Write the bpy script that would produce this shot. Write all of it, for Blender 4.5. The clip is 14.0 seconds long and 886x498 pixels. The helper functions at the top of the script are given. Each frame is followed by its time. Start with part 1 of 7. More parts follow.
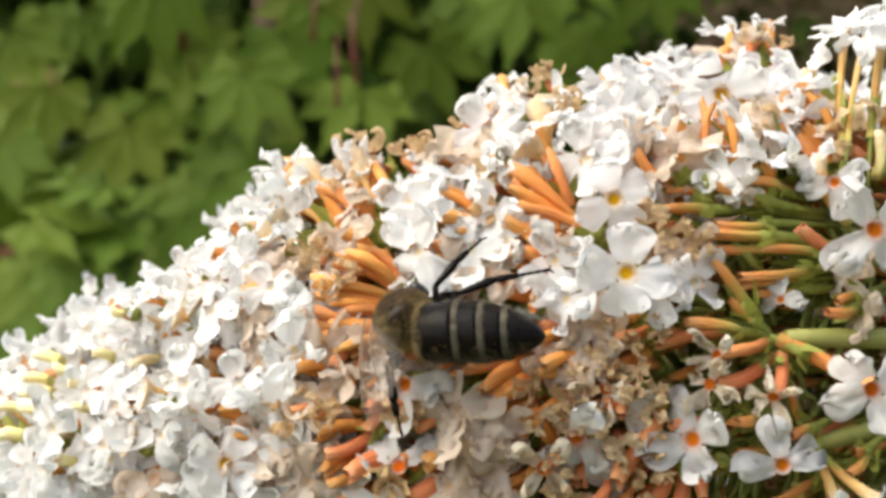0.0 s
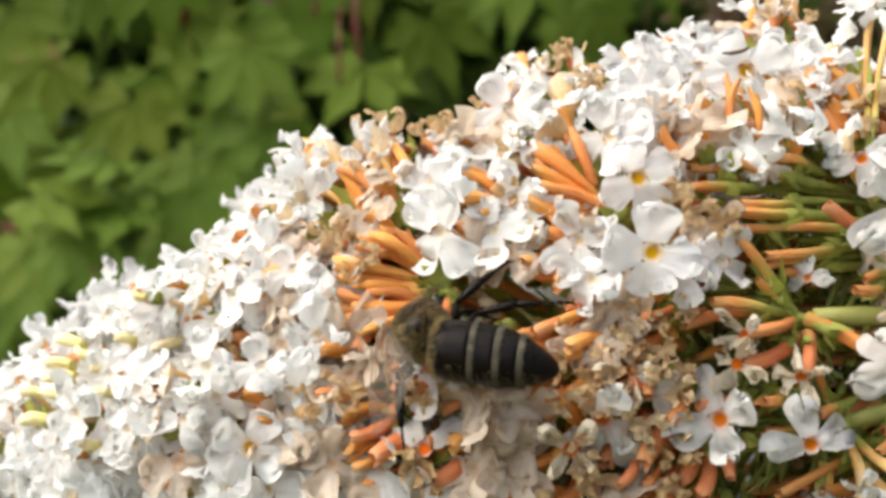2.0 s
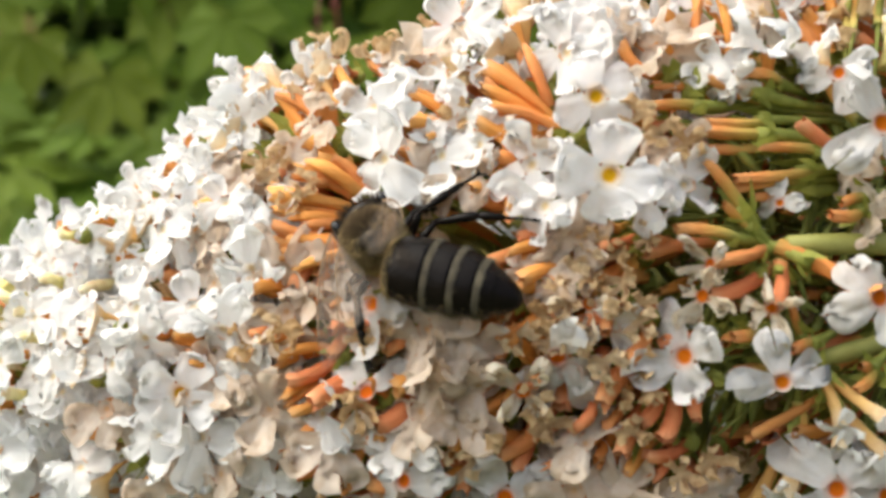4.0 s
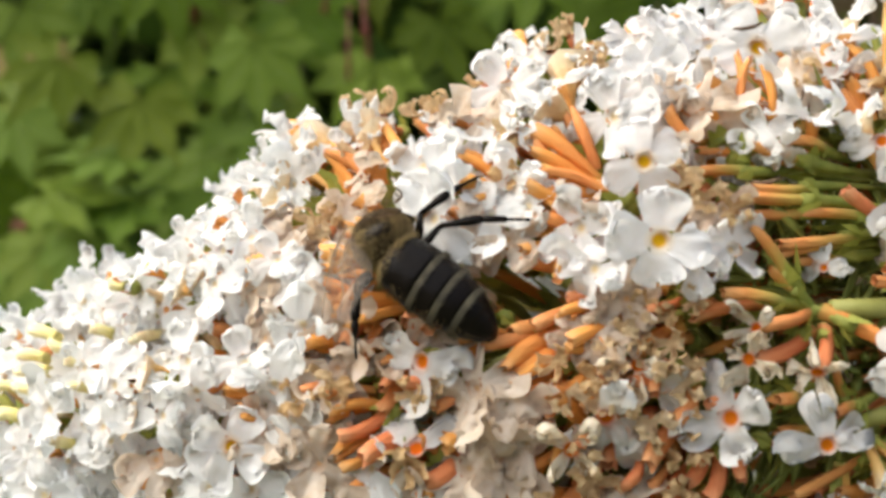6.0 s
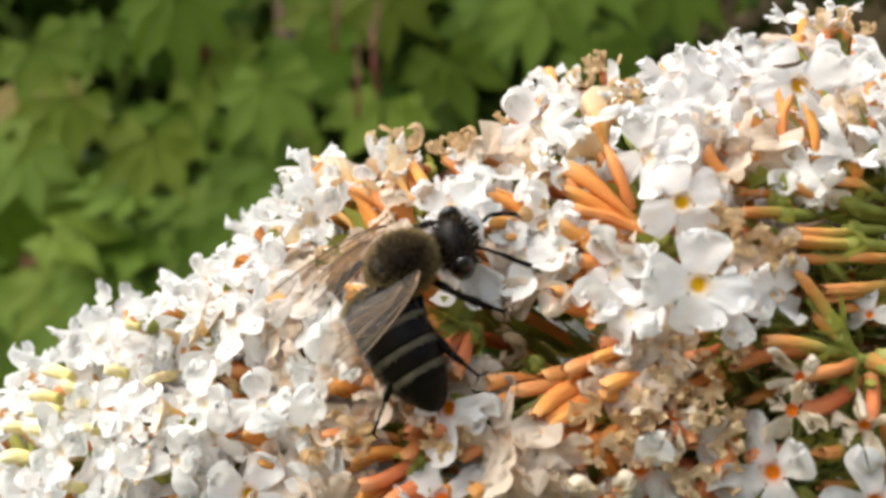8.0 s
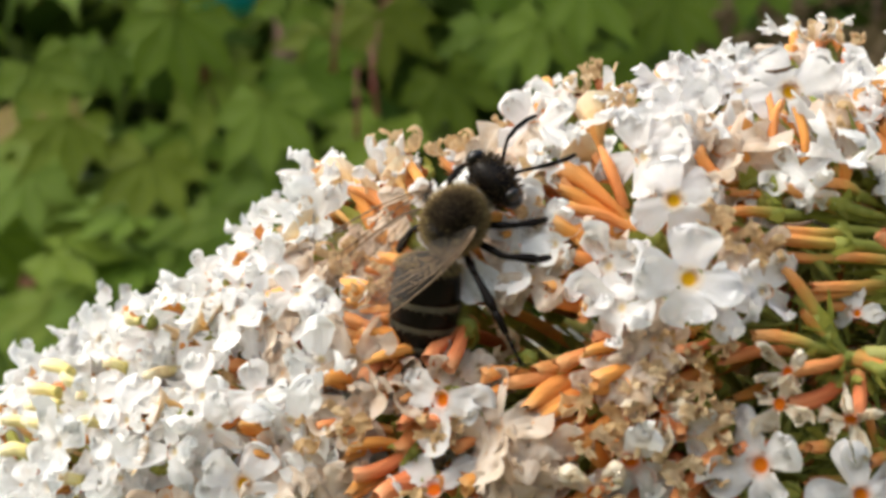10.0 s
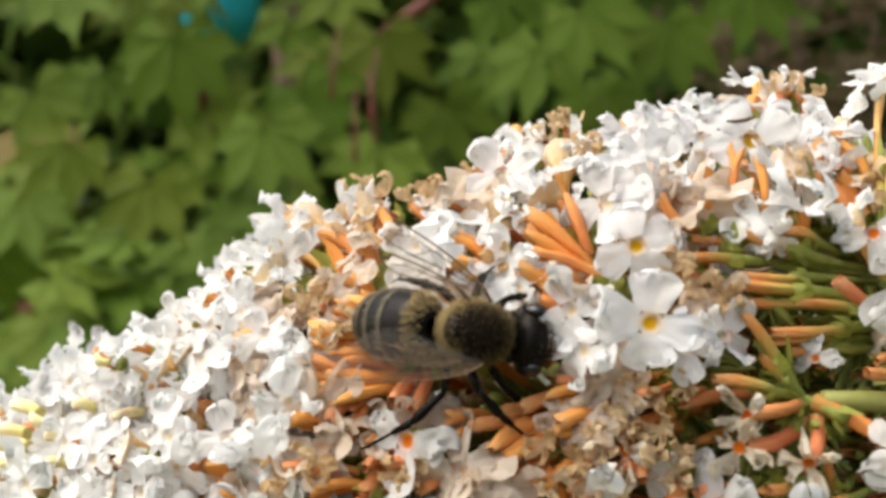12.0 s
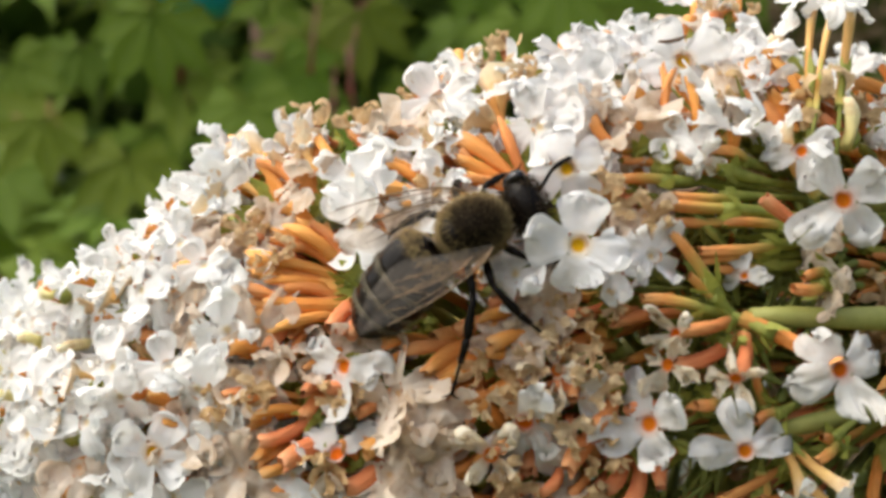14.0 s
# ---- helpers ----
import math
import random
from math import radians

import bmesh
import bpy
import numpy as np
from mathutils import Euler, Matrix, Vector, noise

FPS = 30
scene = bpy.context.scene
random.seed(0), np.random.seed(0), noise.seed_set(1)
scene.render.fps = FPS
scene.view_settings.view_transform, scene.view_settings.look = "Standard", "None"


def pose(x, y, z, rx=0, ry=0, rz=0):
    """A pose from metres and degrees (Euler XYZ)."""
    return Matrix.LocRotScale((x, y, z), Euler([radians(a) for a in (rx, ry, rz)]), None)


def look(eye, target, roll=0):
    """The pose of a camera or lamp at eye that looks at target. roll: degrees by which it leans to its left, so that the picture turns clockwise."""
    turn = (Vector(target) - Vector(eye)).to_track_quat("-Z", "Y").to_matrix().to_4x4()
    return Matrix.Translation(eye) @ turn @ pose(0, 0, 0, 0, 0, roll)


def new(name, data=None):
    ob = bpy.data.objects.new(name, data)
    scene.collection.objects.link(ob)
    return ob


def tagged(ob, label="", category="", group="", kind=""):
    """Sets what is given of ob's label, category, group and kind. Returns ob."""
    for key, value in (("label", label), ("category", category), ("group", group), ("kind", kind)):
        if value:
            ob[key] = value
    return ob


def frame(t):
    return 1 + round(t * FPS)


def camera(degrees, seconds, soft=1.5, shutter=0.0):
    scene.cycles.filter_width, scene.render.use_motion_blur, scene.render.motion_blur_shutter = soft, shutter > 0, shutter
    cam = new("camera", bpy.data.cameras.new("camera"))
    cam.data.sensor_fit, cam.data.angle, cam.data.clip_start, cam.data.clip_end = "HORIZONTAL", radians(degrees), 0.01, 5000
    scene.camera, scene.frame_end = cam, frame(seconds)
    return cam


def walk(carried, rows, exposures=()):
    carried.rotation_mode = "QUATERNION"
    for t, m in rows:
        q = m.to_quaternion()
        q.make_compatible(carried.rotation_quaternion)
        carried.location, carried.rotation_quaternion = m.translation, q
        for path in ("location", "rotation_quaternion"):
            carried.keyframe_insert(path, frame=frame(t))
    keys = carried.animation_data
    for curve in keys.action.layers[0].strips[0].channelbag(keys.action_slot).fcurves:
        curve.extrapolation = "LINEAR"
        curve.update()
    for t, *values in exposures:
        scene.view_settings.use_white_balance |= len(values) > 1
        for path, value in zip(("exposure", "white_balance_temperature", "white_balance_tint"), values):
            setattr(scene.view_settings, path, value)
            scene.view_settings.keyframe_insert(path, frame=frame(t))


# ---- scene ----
# Camera: hand-held close-up, slow pan with the hand's sway
cam = camera(40, 14.0, soft=3.3)
cam.data.dof.use_dof = True
cam.data.dof.focus_distance = 0.066
cam.data.dof.aperture_fstop = 70
PATH = [
    (0.0, pose(0, -0.087, 1.2, 90.000, 0, 0.000)),
    (0.5, pose(0, -0.087, 1.2, 89.878, 0, 0.043)),
    (1.0, pose(0, -0.087, 1.2, 89.633, 0, 0.082)),
    (1.5, pose(0, -0.087, 1.2, 89.186, 0, 0.142)),
    (2.0, pose(0, -0.087, 1.2, 88.859, 0, 0.122)),
    (2.5, pose(0, -0.087, 1.2, 88.249, 0, -0.162)),
    (3.0, pose(0, -0.087, 1.2, 87.597, 0, -0.771)),
    (3.2, pose(0, -0.087, 1.2, 87.618, 0, -0.956)),
    (5.3, pose(0, -0.087, 1.2, 87.840, 0, 0.024)),
    (5.5, pose(0, -0.087, 1.2, 88.206, 0, 0.226)),
    (6.0, pose(0, -0.087, 1.2, 88.757, 0, 0.553)),
    (6.5, pose(0, -0.087, 1.2, 89.122, 0, 0.798)),
    (7.0, pose(0, -0.087, 1.2, 89.428, 0, 0.715)),
    (7.5, pose(0, -0.087, 1.2, 89.977, 0, 0.758)),
    (8.0, pose(0, -0.087, 1.2, 90.488, 0, 0.961)),
    (8.2, pose(0, -0.087, 1.2, 90.692, 0, 0.971)),
    (10.3, pose(0, -0.087, 1.2, 91.787, 0, 0.919)),
    (10.5, pose(0, -0.087, 1.2, 92.074, 0, 0.922)),
    (11.0, pose(0, -0.087, 1.2, 92.358, 0, 0.839)),
    (11.5, pose(0, -0.087, 1.2, 92.401, 0, 0.797)),
    (12.0, pose(0, -0.087, 1.2, 92.642, 0, 0.836)),
    (12.5, pose(0, -0.087, 1.2, 92.358, 0, 0.879)),
    (13.0, pose(0, -0.087, 1.2, 91.994, 0, 0.307)),
    (13.5, pose(0, -0.087, 1.2, 91.790, 0, 0.024)),
    (14.0, pose(0, -0.087, 1.2, 91.524, 0, -0.140)),
]
walk(cam, PATH, [(0.0, 0.69, 6240, 3), (8.2, 0.67, 6240, 3), (10.3, 0.57, 6240, 3), (14.0, 0.57, 6240, 3)])

# ---- light: bright overcast day, sun high behind thin cloud ----
SUN_UP, SUN_TURN = 56, 256
world = bpy.data.worlds.new("sky")
scene.world = world
world.use_nodes = True
wn = world.node_tree
sky = wn.nodes.new("ShaderNodeTexSky")
sky.sky_type, sky.sun_disc = "NISHITA", False
sky.sun_elevation, sky.sun_rotation = radians(SUN_UP), radians(SUN_TURN)
sky.air_density, sky.dust_density, sky.ozone_density = 0.7, 9.0, 0.3
wn.links.new(sky.outputs[0], wn.nodes["Background"].inputs[0])
wn.nodes["Background"].inputs[1].default_value = 0.15
sun = new("sun", bpy.data.lights.new("sun", "SUN"))
sun.data.energy, sun.data.angle, sun.data.color = 1.3, radians(140), (1.0, 0.97, 0.92)
# light travels from the sky's sun (clockwise from north) down to the place
sa, se = radians(SUN_TURN), radians(SUN_UP)
sun_dir = Vector((math.sin(sa) * math.cos(se), math.cos(sa) * math.cos(se), math.sin(se)))
sun.matrix_world = look(sun_dir * 5 + Vector((0, 0, 1.2)), (0, 0, 1.2))

MM = 0.001
rng = random.Random(7)


# ---- materials ----
class Nodes:
    """A small builder for procedural materials."""

    def __init__(self, name, roughness=0.6):
        self.mat = bpy.data.materials.new(name)
        self.mat.use_nodes = True
        self.tree = self.mat.node_tree
        self.bsdf = self.tree.nodes["Principled BSDF"]
        self.bsdf.inputs["Roughness"].default_value = roughness
        self.out = self.tree.nodes["Material Output"]

    def add(self, kind, **values):
        node = self.tree.nodes.new(kind)
        for key, value in values.items():
            node.inputs[key].default_value = value
        return node

    def link(self, a, b):
        self.tree.links.new(a, b)

    def coords(self, which="Object"):
        return self.add("ShaderNodeTexCoord").outputs[which]

    def noise(self, scale, detail=4.0, rough=0.6, vec=None):
        n = self.add("ShaderNodeTexNoise", Scale=scale, Detail=detail, Roughness=rough)
        self.link(vec or self.coords(), n.inputs["Vector"])
        return n.outputs["Fac"]

    def ramp(self, fac, stops):
        r = self.add("ShaderNodeValToRGB")
        e = r.color_ramp.elements
        while len(e) < len(stops):
            e.new(0.5)
        for el, (p, c) in zip(e, stops):
            el.position, el.color = p, (*c, 1)
        self.link(fac, r.inputs[0])
        return r.outputs[0]

    def mix(self, fac, a, b, how="MIX"):
        m = self.tree.nodes.new("ShaderNodeMix")
        m.data_type, m.blend_type = "RGBA", how
        for sock, v in ((m.inputs[0], fac), (m.inputs[6], a), (m.inputs[7], b)):
            if isinstance(v, bpy.types.NodeSocket):
                self.link(v, sock)
            else:
                sock.default_value = v if isinstance(v, float) else (*v, 1)
        return m.outputs[2]

    def math(self, op, a, b=0.0, clamp=False):
        m = self.tree.nodes.new("ShaderNodeMath")
        m.operation, m.use_clamp = op, clamp
        for sock, v in ((m.inputs[0], a), (m.inputs[1], b)):
            if isinstance(v, bpy.types.NodeSocket):
                self.link(v, sock)
            else:
                sock.default_value = v
        return m.outputs[0]

    def random(self):
        return self.add("ShaderNodeObjectInfo").outputs["Random"]

    def island(self):
        return self.add("ShaderNodeNewGeometry").outputs["Random Per Island"]

    def length(self, vec):
        v = self.tree.nodes.new("ShaderNodeVectorMath")
        v.operation = "LENGTH"
        self.link(vec, v.inputs[0])
        return v.outputs["Value"]

    def axis(self, vec, i):
        s = self.add("ShaderNodeSeparateXYZ")
        self.link(vec, s.inputs[0])
        return s.outputs[i]

    def color(self, c):
        if isinstance(c, tuple):
            self.bsdf.inputs["Base Color"].default_value = (*c, 1)
        else:
            self.link(c, self.bsdf.inputs["Base Color"])
        return self

    def bump(self, height, strength, distance):
        b = self.add("ShaderNodeBump", Strength=strength, Distance=distance)
        self.link(height, b.inputs["Height"])
        self.link(b.outputs[0], self.bsdf.inputs["Normal"])
        return self

    def thin(self, color, amount):
        """Lets light through a thin sheet."""
        t = self.tree.nodes.new("ShaderNodeBsdfTranslucent")
        if isinstance(color, tuple):
            t.inputs[0].default_value = (*color, 1)
        else:
            self.link(color, t.inputs[0])
        m = self.tree.nodes.new("ShaderNodeMixShader")
        m.inputs[0].default_value = amount
        self.link(self.bsdf.outputs[0], m.inputs[1])
        self.link(t.outputs[0], m.inputs[2])
        self.link(m.outputs[0], self.out.inputs[0])
        return self


def petal_material(name, white, edge, eye, eye_size, redden=0.7):
    m = Nodes(name, 0.8)
    m.bsdf.inputs["Specular IOR Level"].default_value = 0.1
    co = m.coords()
    flat = m.add("ShaderNodeMapping")
    flat.inputs["Scale"].default_value = (1.0, 1.0, 0.15)
    m.link(co, flat.inputs["Vector"])
    r = m.math("MULTIPLY", m.length(flat.outputs[0]), 1000.0 / 3.2, True)
    blotch = m.noise(900.0, 5.0, 0.65)
    base = m.mix(m.ramp(blotch, [(0.42, (0, 0, 0)), (0.72, (1, 1, 1))]), white, edge)
    base = m.mix(m.math("MULTIPLY", m.random(), 0.18), base, (0.80, 0.77, 0.72))
    hue = m.mix(m.math("MULTIPLY", m.random(), redden), eye, (0.72, 0.12, 0.01))
    col = m.mix(m.ramp(r, [(0.0, (1, 1, 1)), (eye_size, (1, 1, 1)), (eye_size + 0.05, (0.25, 0.25, 0.25)), (eye_size + 0.16, (0, 0, 0))]), base, hue)
    m.color(col).bump(m.noise(2600.0, 3.0), 0.25, 0.0002)
    return m.thin(col, 0.45).mat


def tube_material(name, stops, redden=0.55):
    m = Nodes(name, 0.65)
    co = m.coords()
    z = m.math("MULTIPLY", m.axis(co, 2), -1000.0 / 8.5, True)
    along = m.ramp(z, stops)
    chance = m.random()
    red = m.mix(m.math("MULTIPLY", m.ramp(chance, [(0.55, (0, 0, 0)), (1.0, (1, 1, 1))]), redden), along, (0.58, 0.17, 0.07))
    red = m.mix(m.math("MULTIPLY", m.ramp(chance, [(0.0, (1, 1, 1)), (0.4, (0, 0, 0))]), redden), red, (0.78, 0.42, 0.11))
    lines = m.add("ShaderNodeMapping")
    lines.inputs["Scale"].default_value = (1.0, 1.0, 0.12)
    m.link(co, lines.inputs["Vector"])
    streak = m.noise(2600.0, 3.0, 0.6, lines.outputs[0])
    col = m.mix(m.math("MULTIPLY", streak, 0.30), red, (0.78, 0.42, 0.15))
    col = m.mix(m.ramp(m.noise(900.0, 4.0), [(0.55, (0, 0, 0)), (0.8, (0.6, 0.6, 0.6))]), col, (0.50, 0.22, 0.07))
    m.color(col).bump(streak, 0.7, 0.0003)
    m.bsdf.inputs["Specular IOR Level"].default_value = 0.3
    return m.mat


def plain(name, a, b, scale, roughness=0.6, bump=0.3, distance=0.0002, thin=0.0, pick=None):
    m = Nodes(name, roughness)
    f = m.noise(scale, 5.0, 0.65)
    col = m.mix(m.ramp(f, [(0.3, (0, 0, 0)), (0.7, (1, 1, 1))]), a, b)
    if pick:
        col = m.mix(m.math("MULTIPLY", m.random(), 0.7), col, pick)
    m.color(col).bump(m.noise(scale * 3.1, 4.0), bump, distance)
    if thin:
        m.thin(col, thin)
    return m.mat


petal_white = petal_material("petal_white", (0.86, 0.86, 0.88), (0.80, 0.79, 0.77), (0.92, 0.56, 0.015), 0.075, 0.2)
petal_plain = petal_material("petal_plain", (0.90, 0.90, 0.92), (0.85, 0.84, 0.82), (0.86, 0.74, 0.42), 0.04, 0.1)
petal_red = petal_material("petal_red_eye", (0.76, 0.76, 0.77), (0.68, 0.65, 0.60), (0.80, 0.24, 0.01), 0.09, 0.8)
petal_young = petal_material("petal_young", (0.94, 0.945, 0.95), (0.90, 0.90, 0.89), (0.86, 0.76, 0.46), 0.04, 0.1)
petal_dry = petal_material("petal_drying", (0.84, 0.78, 0.66), (0.72, 0.56, 0.34), (0.80, 0.22, 0.01), 0.14, 0.9)
petal_old = petal_material("petal_fading", (0.78, 0.68, 0.58), (0.66, 0.50, 0.34), (0.74, 0.54, 0.30), 0.03, 0.2)
tube_orange = tube_material("tube_orange", [(0.0, (0.74, 0.40, 0.16)), (0.14, (0.74, 0.31, 0.06)), (0.6, (0.66, 0.20, 0.02)), (0.85, (0.51, 0.22, 0.03)), (1.0, (0.36, 0.29, 0.05))])
tube_rosy = tube_material("tube_rosy", [(0.0, (0.72, 0.34, 0.18)), (0.2, (0.64, 0.18, 0.07)), (0.6, (0.52, 0.10, 0.035)), (1.0, (0.38, 0.20, 0.05))], 0.6)
tube_stalk = tube_material("tube_stalk", [(0.0, (0.72, 0.34, 0.13)), (0.2, (0.66, 0.25, 0.06)), (0.42, (0.50, 0.33, 0.07)), (0.65, (0.34, 0.38, 0.08))], 0.3)
bud_yellow = tube_material("bud_yellow", [(0.0, (0.84, 0.82, 0.58)), (0.3, (0.82, 0.76, 0.40)), (0.7, (0.66, 0.62, 0.22)), (1.0, (0.36, 0.42, 0.10))], 0.05)
tube_cream = tube_material("tube_cream", [(0.0, (0.86, 0.78, 0.58)), (0.3, (0.84, 0.56, 0.21)), (0.7, (0.74, 0.37, 0.09)), (1.0, (0.35, 0.40, 0.10))], 0.12)
def withered_material(name):
    m = Nodes(name, 0.85)
    m.bsdf.inputs["Specular IOR Level"].default_value = 0.2
    col = m.mix(m.ramp(m.noise(1500.0, 5.0, 0.65), [(0.3, (0, 0, 0)), (0.7, (1, 1, 1))]), (0.78, 0.60, 0.34), (0.50, 0.29, 0.12))
    col = m.mix(m.math("MULTIPLY", m.random(), 0.4), col, (0.86, 0.77, 0.58))
    specks = m.ramp(m.noise(800.0, 3.0, 0.5), [(0.58, (0, 0, 0)), (0.70, (1, 1, 1))])
    col = m.mix(specks, col, (0.26, 0.13, 0.055))
    m.color(col).bump(m.noise(3500.0, 4.0), 0.6, 0.0003)
    return m.thin(col, 0.42).mat


withered_brown = withered_material("withered_petal")
calyx_green = plain("calyx_green", (0.44, 0.46, 0.10), (0.28, 0.32, 0.055), 900.0, 0.55, 0.3, 0.0002, 0.4)
stem_green = plain("stem_green", (0.34, 0.33, 0.09), (0.24, 0.25, 0.055), 400.0, 0.6, 0.35, 0.0003)
bract_green = plain("bract_green", (0.42, 0.45, 0.11), (0.24, 0.28, 0.055), 450.0, 0.6, 0.3, 0.0002, 0.3)
inner_stalk = Nodes("inner_stalk", 0.6)
inner_stalk.color(inner_stalk.ramp(inner_stalk.island(), [(0.0, (0.22, 0.28, 0.05)), (0.45, (0.40, 0.40, 0.09)), (0.6, (0.62, 0.26, 0.06)), (1.0, (0.50, 0.16, 0.055))])).bump(inner_stalk.noise(1500.0), 0.4, 0.0002)
inner_stalk = inner_stalk.mat
bark = plain("bark_brown", (0.16, 0.10, 0.06), (0.07, 0.045, 0.03), 60.0, 0.85, 0.7, 0.002)
twig_red = plain("twig_red", (0.26, 0.06, 0.05), (0.16, 0.07, 0.04), 200.0, 0.5, 0.3, 0.0005)


def leaf_material(name, a, b, tint):
    m = Nodes(name, 0.62)
    m.bsdf.inputs["Specular IOR Level"].default_value = 0.25
    uv = m.add("ShaderNodeTexCoord").outputs["UV"]
    v = m.math("ABSOLUTE", m.math("SUBTRACT", m.axis(uv, 1), 0.5))
    vein = m.ramp(v, [(0.0, (1, 1, 1)), (0.035, (0.2, 0.2, 0.2)), (0.07, (0, 0, 0))])
    col = m.mix(m.ramp(m.noise(45.0, 5.0, 0.7), [(0.32, (0, 0, 0)), (0.68, (1, 1, 1))]), a, b)
    col = m.mix(m.math("MULTIPLY", m.math("POWER", m.random(), 2.0), 0.32), col, tint)
    col = m.mix(m.math("MULTIPLY", vein, 0.45), col, (0.22, 0.27, 0.09))
    m.color(col).bump(m.noise(160.0, 4.0), 0.3, 0.001)
    return m.thin(col, 0.3).mat


maple_green = leaf_material("maple_green", (0.082, 0.165, 0.010), (0.145, 0.212, 0.012), (0.24, 0.22, 0.014))
maple_dull = leaf_material("maple_autumn", (0.14, 0.14, 0.02), (0.18, 0.11, 0.02), (0.24, 0.09, 0.03))


def stuff_leaf_material(name, a, b):
    m = Nodes(name, 0.6)
    m.bsdf.inputs["Specular IOR Level"].default_value = 0.15
    col = m.mix(m.island(), a, b)
    col = m.mix(m.math("MULTIPLY", m.noise(60.0, 4.0), 0.6), col, (0.03, 0.05, 0.012))
    m.color(col)
    return m.thin(col, 0.25).mat


def fuzz_material(name, a, b):
    m = Nodes(name, 0.9)
    m.bsdf.inputs["Specular IOR Level"].default_value = 0.05
    col = m.mix(m.island(), a, b)
    m.color(col)
    return m.thin(col, 0.3).mat


hedge_green = stuff_leaf_material("hedge_green", (0.058, 0.115, 0.015), (0.125, 0.165, 0.025))
brush_brown = stuff_leaf_material("dry_brown", (0.20, 0.13, 0.08), (0.33, 0.23, 0.14))


# ---- building helpers ----
def part(name, bm, material, parent, label="", smooth=True, size=MM):
    """Links a bmesh, drawn in millimetres, as one mesh object under a thing or part."""
    mesh = bpy.data.meshes.new(name)
    bm.to_mesh(mesh)
    bm.free()
    mesh.transform(Matrix.Scale(size, 4))
    if smooth:
        mesh.polygons.foreach_set("use_smooth", [True] * len(mesh.polygons))
    mesh.materials.append(material)
    ob = new(name, mesh)
    ob.parent = parent
    if label:
        ob["label"] = label
    return ob


def share(name, mesh, parent, matrix):
    ob = new(name, mesh)
    ob.parent = parent
    ob.matrix_basis = matrix
    return ob


def frame_along(d, spin=0.0):
    """A rotation whose z axis is d."""
    return Vector(d).normalized().to_track_quat("Z", "Y").to_matrix().to_4x4() @ Matrix.Rotation(spin, 4, "Z")


def sweep(bm, points, radii, sides=8, cap=True):
    """A round rod through points with its own radius at each."""
    pts = [Vector(p) for p in points]
    rings = []
    side = None
    for i, p in enumerate(pts):
        t = (pts[min(i + 1, len(pts) - 1)] - pts[max(i - 1, 0)]).normalized()
        if side is None:
            side = t.orthogonal().normalized()
        side = (side - t * side.dot(t)).normalized()
        other = t.cross(side)
        rings.append([bm.verts.new(p + radii[i] * (math.cos(a) * side + math.sin(a) * other)) for a in (2 * math.pi * k / sides for k in range(sides))])
    for r0, r1 in zip(rings, rings[1:]):
        for k in range(sides):
            bm.faces.new((r0[k], r0[(k + 1) % sides], r1[(k + 1) % sides], r1[k]))
    if cap:
        bm.faces.new(rings[0][::-1])
        bm.faces.new(rings[-1])
    return rings


def blob(bm, centre, size, turn=None, u=16, v=10, wobble=0.0, seed=0):
    """A rounded body, stretched to size."""
    made = bmesh.ops.create_uvsphere(bm, u_segments=u, v_segments=v, radius=1.0)["verts"]
    m = Matrix.Translation(centre) @ (turn or Matrix()) @ Matrix.Diagonal((*size, 1))
    for vert in made:
        if wobble:
            vert.co *= 1 + wobble * noise.noise(vert.co * 2.3 + Vector((seed, 0, 0)))
        vert.co = m @ vert.co
    return made


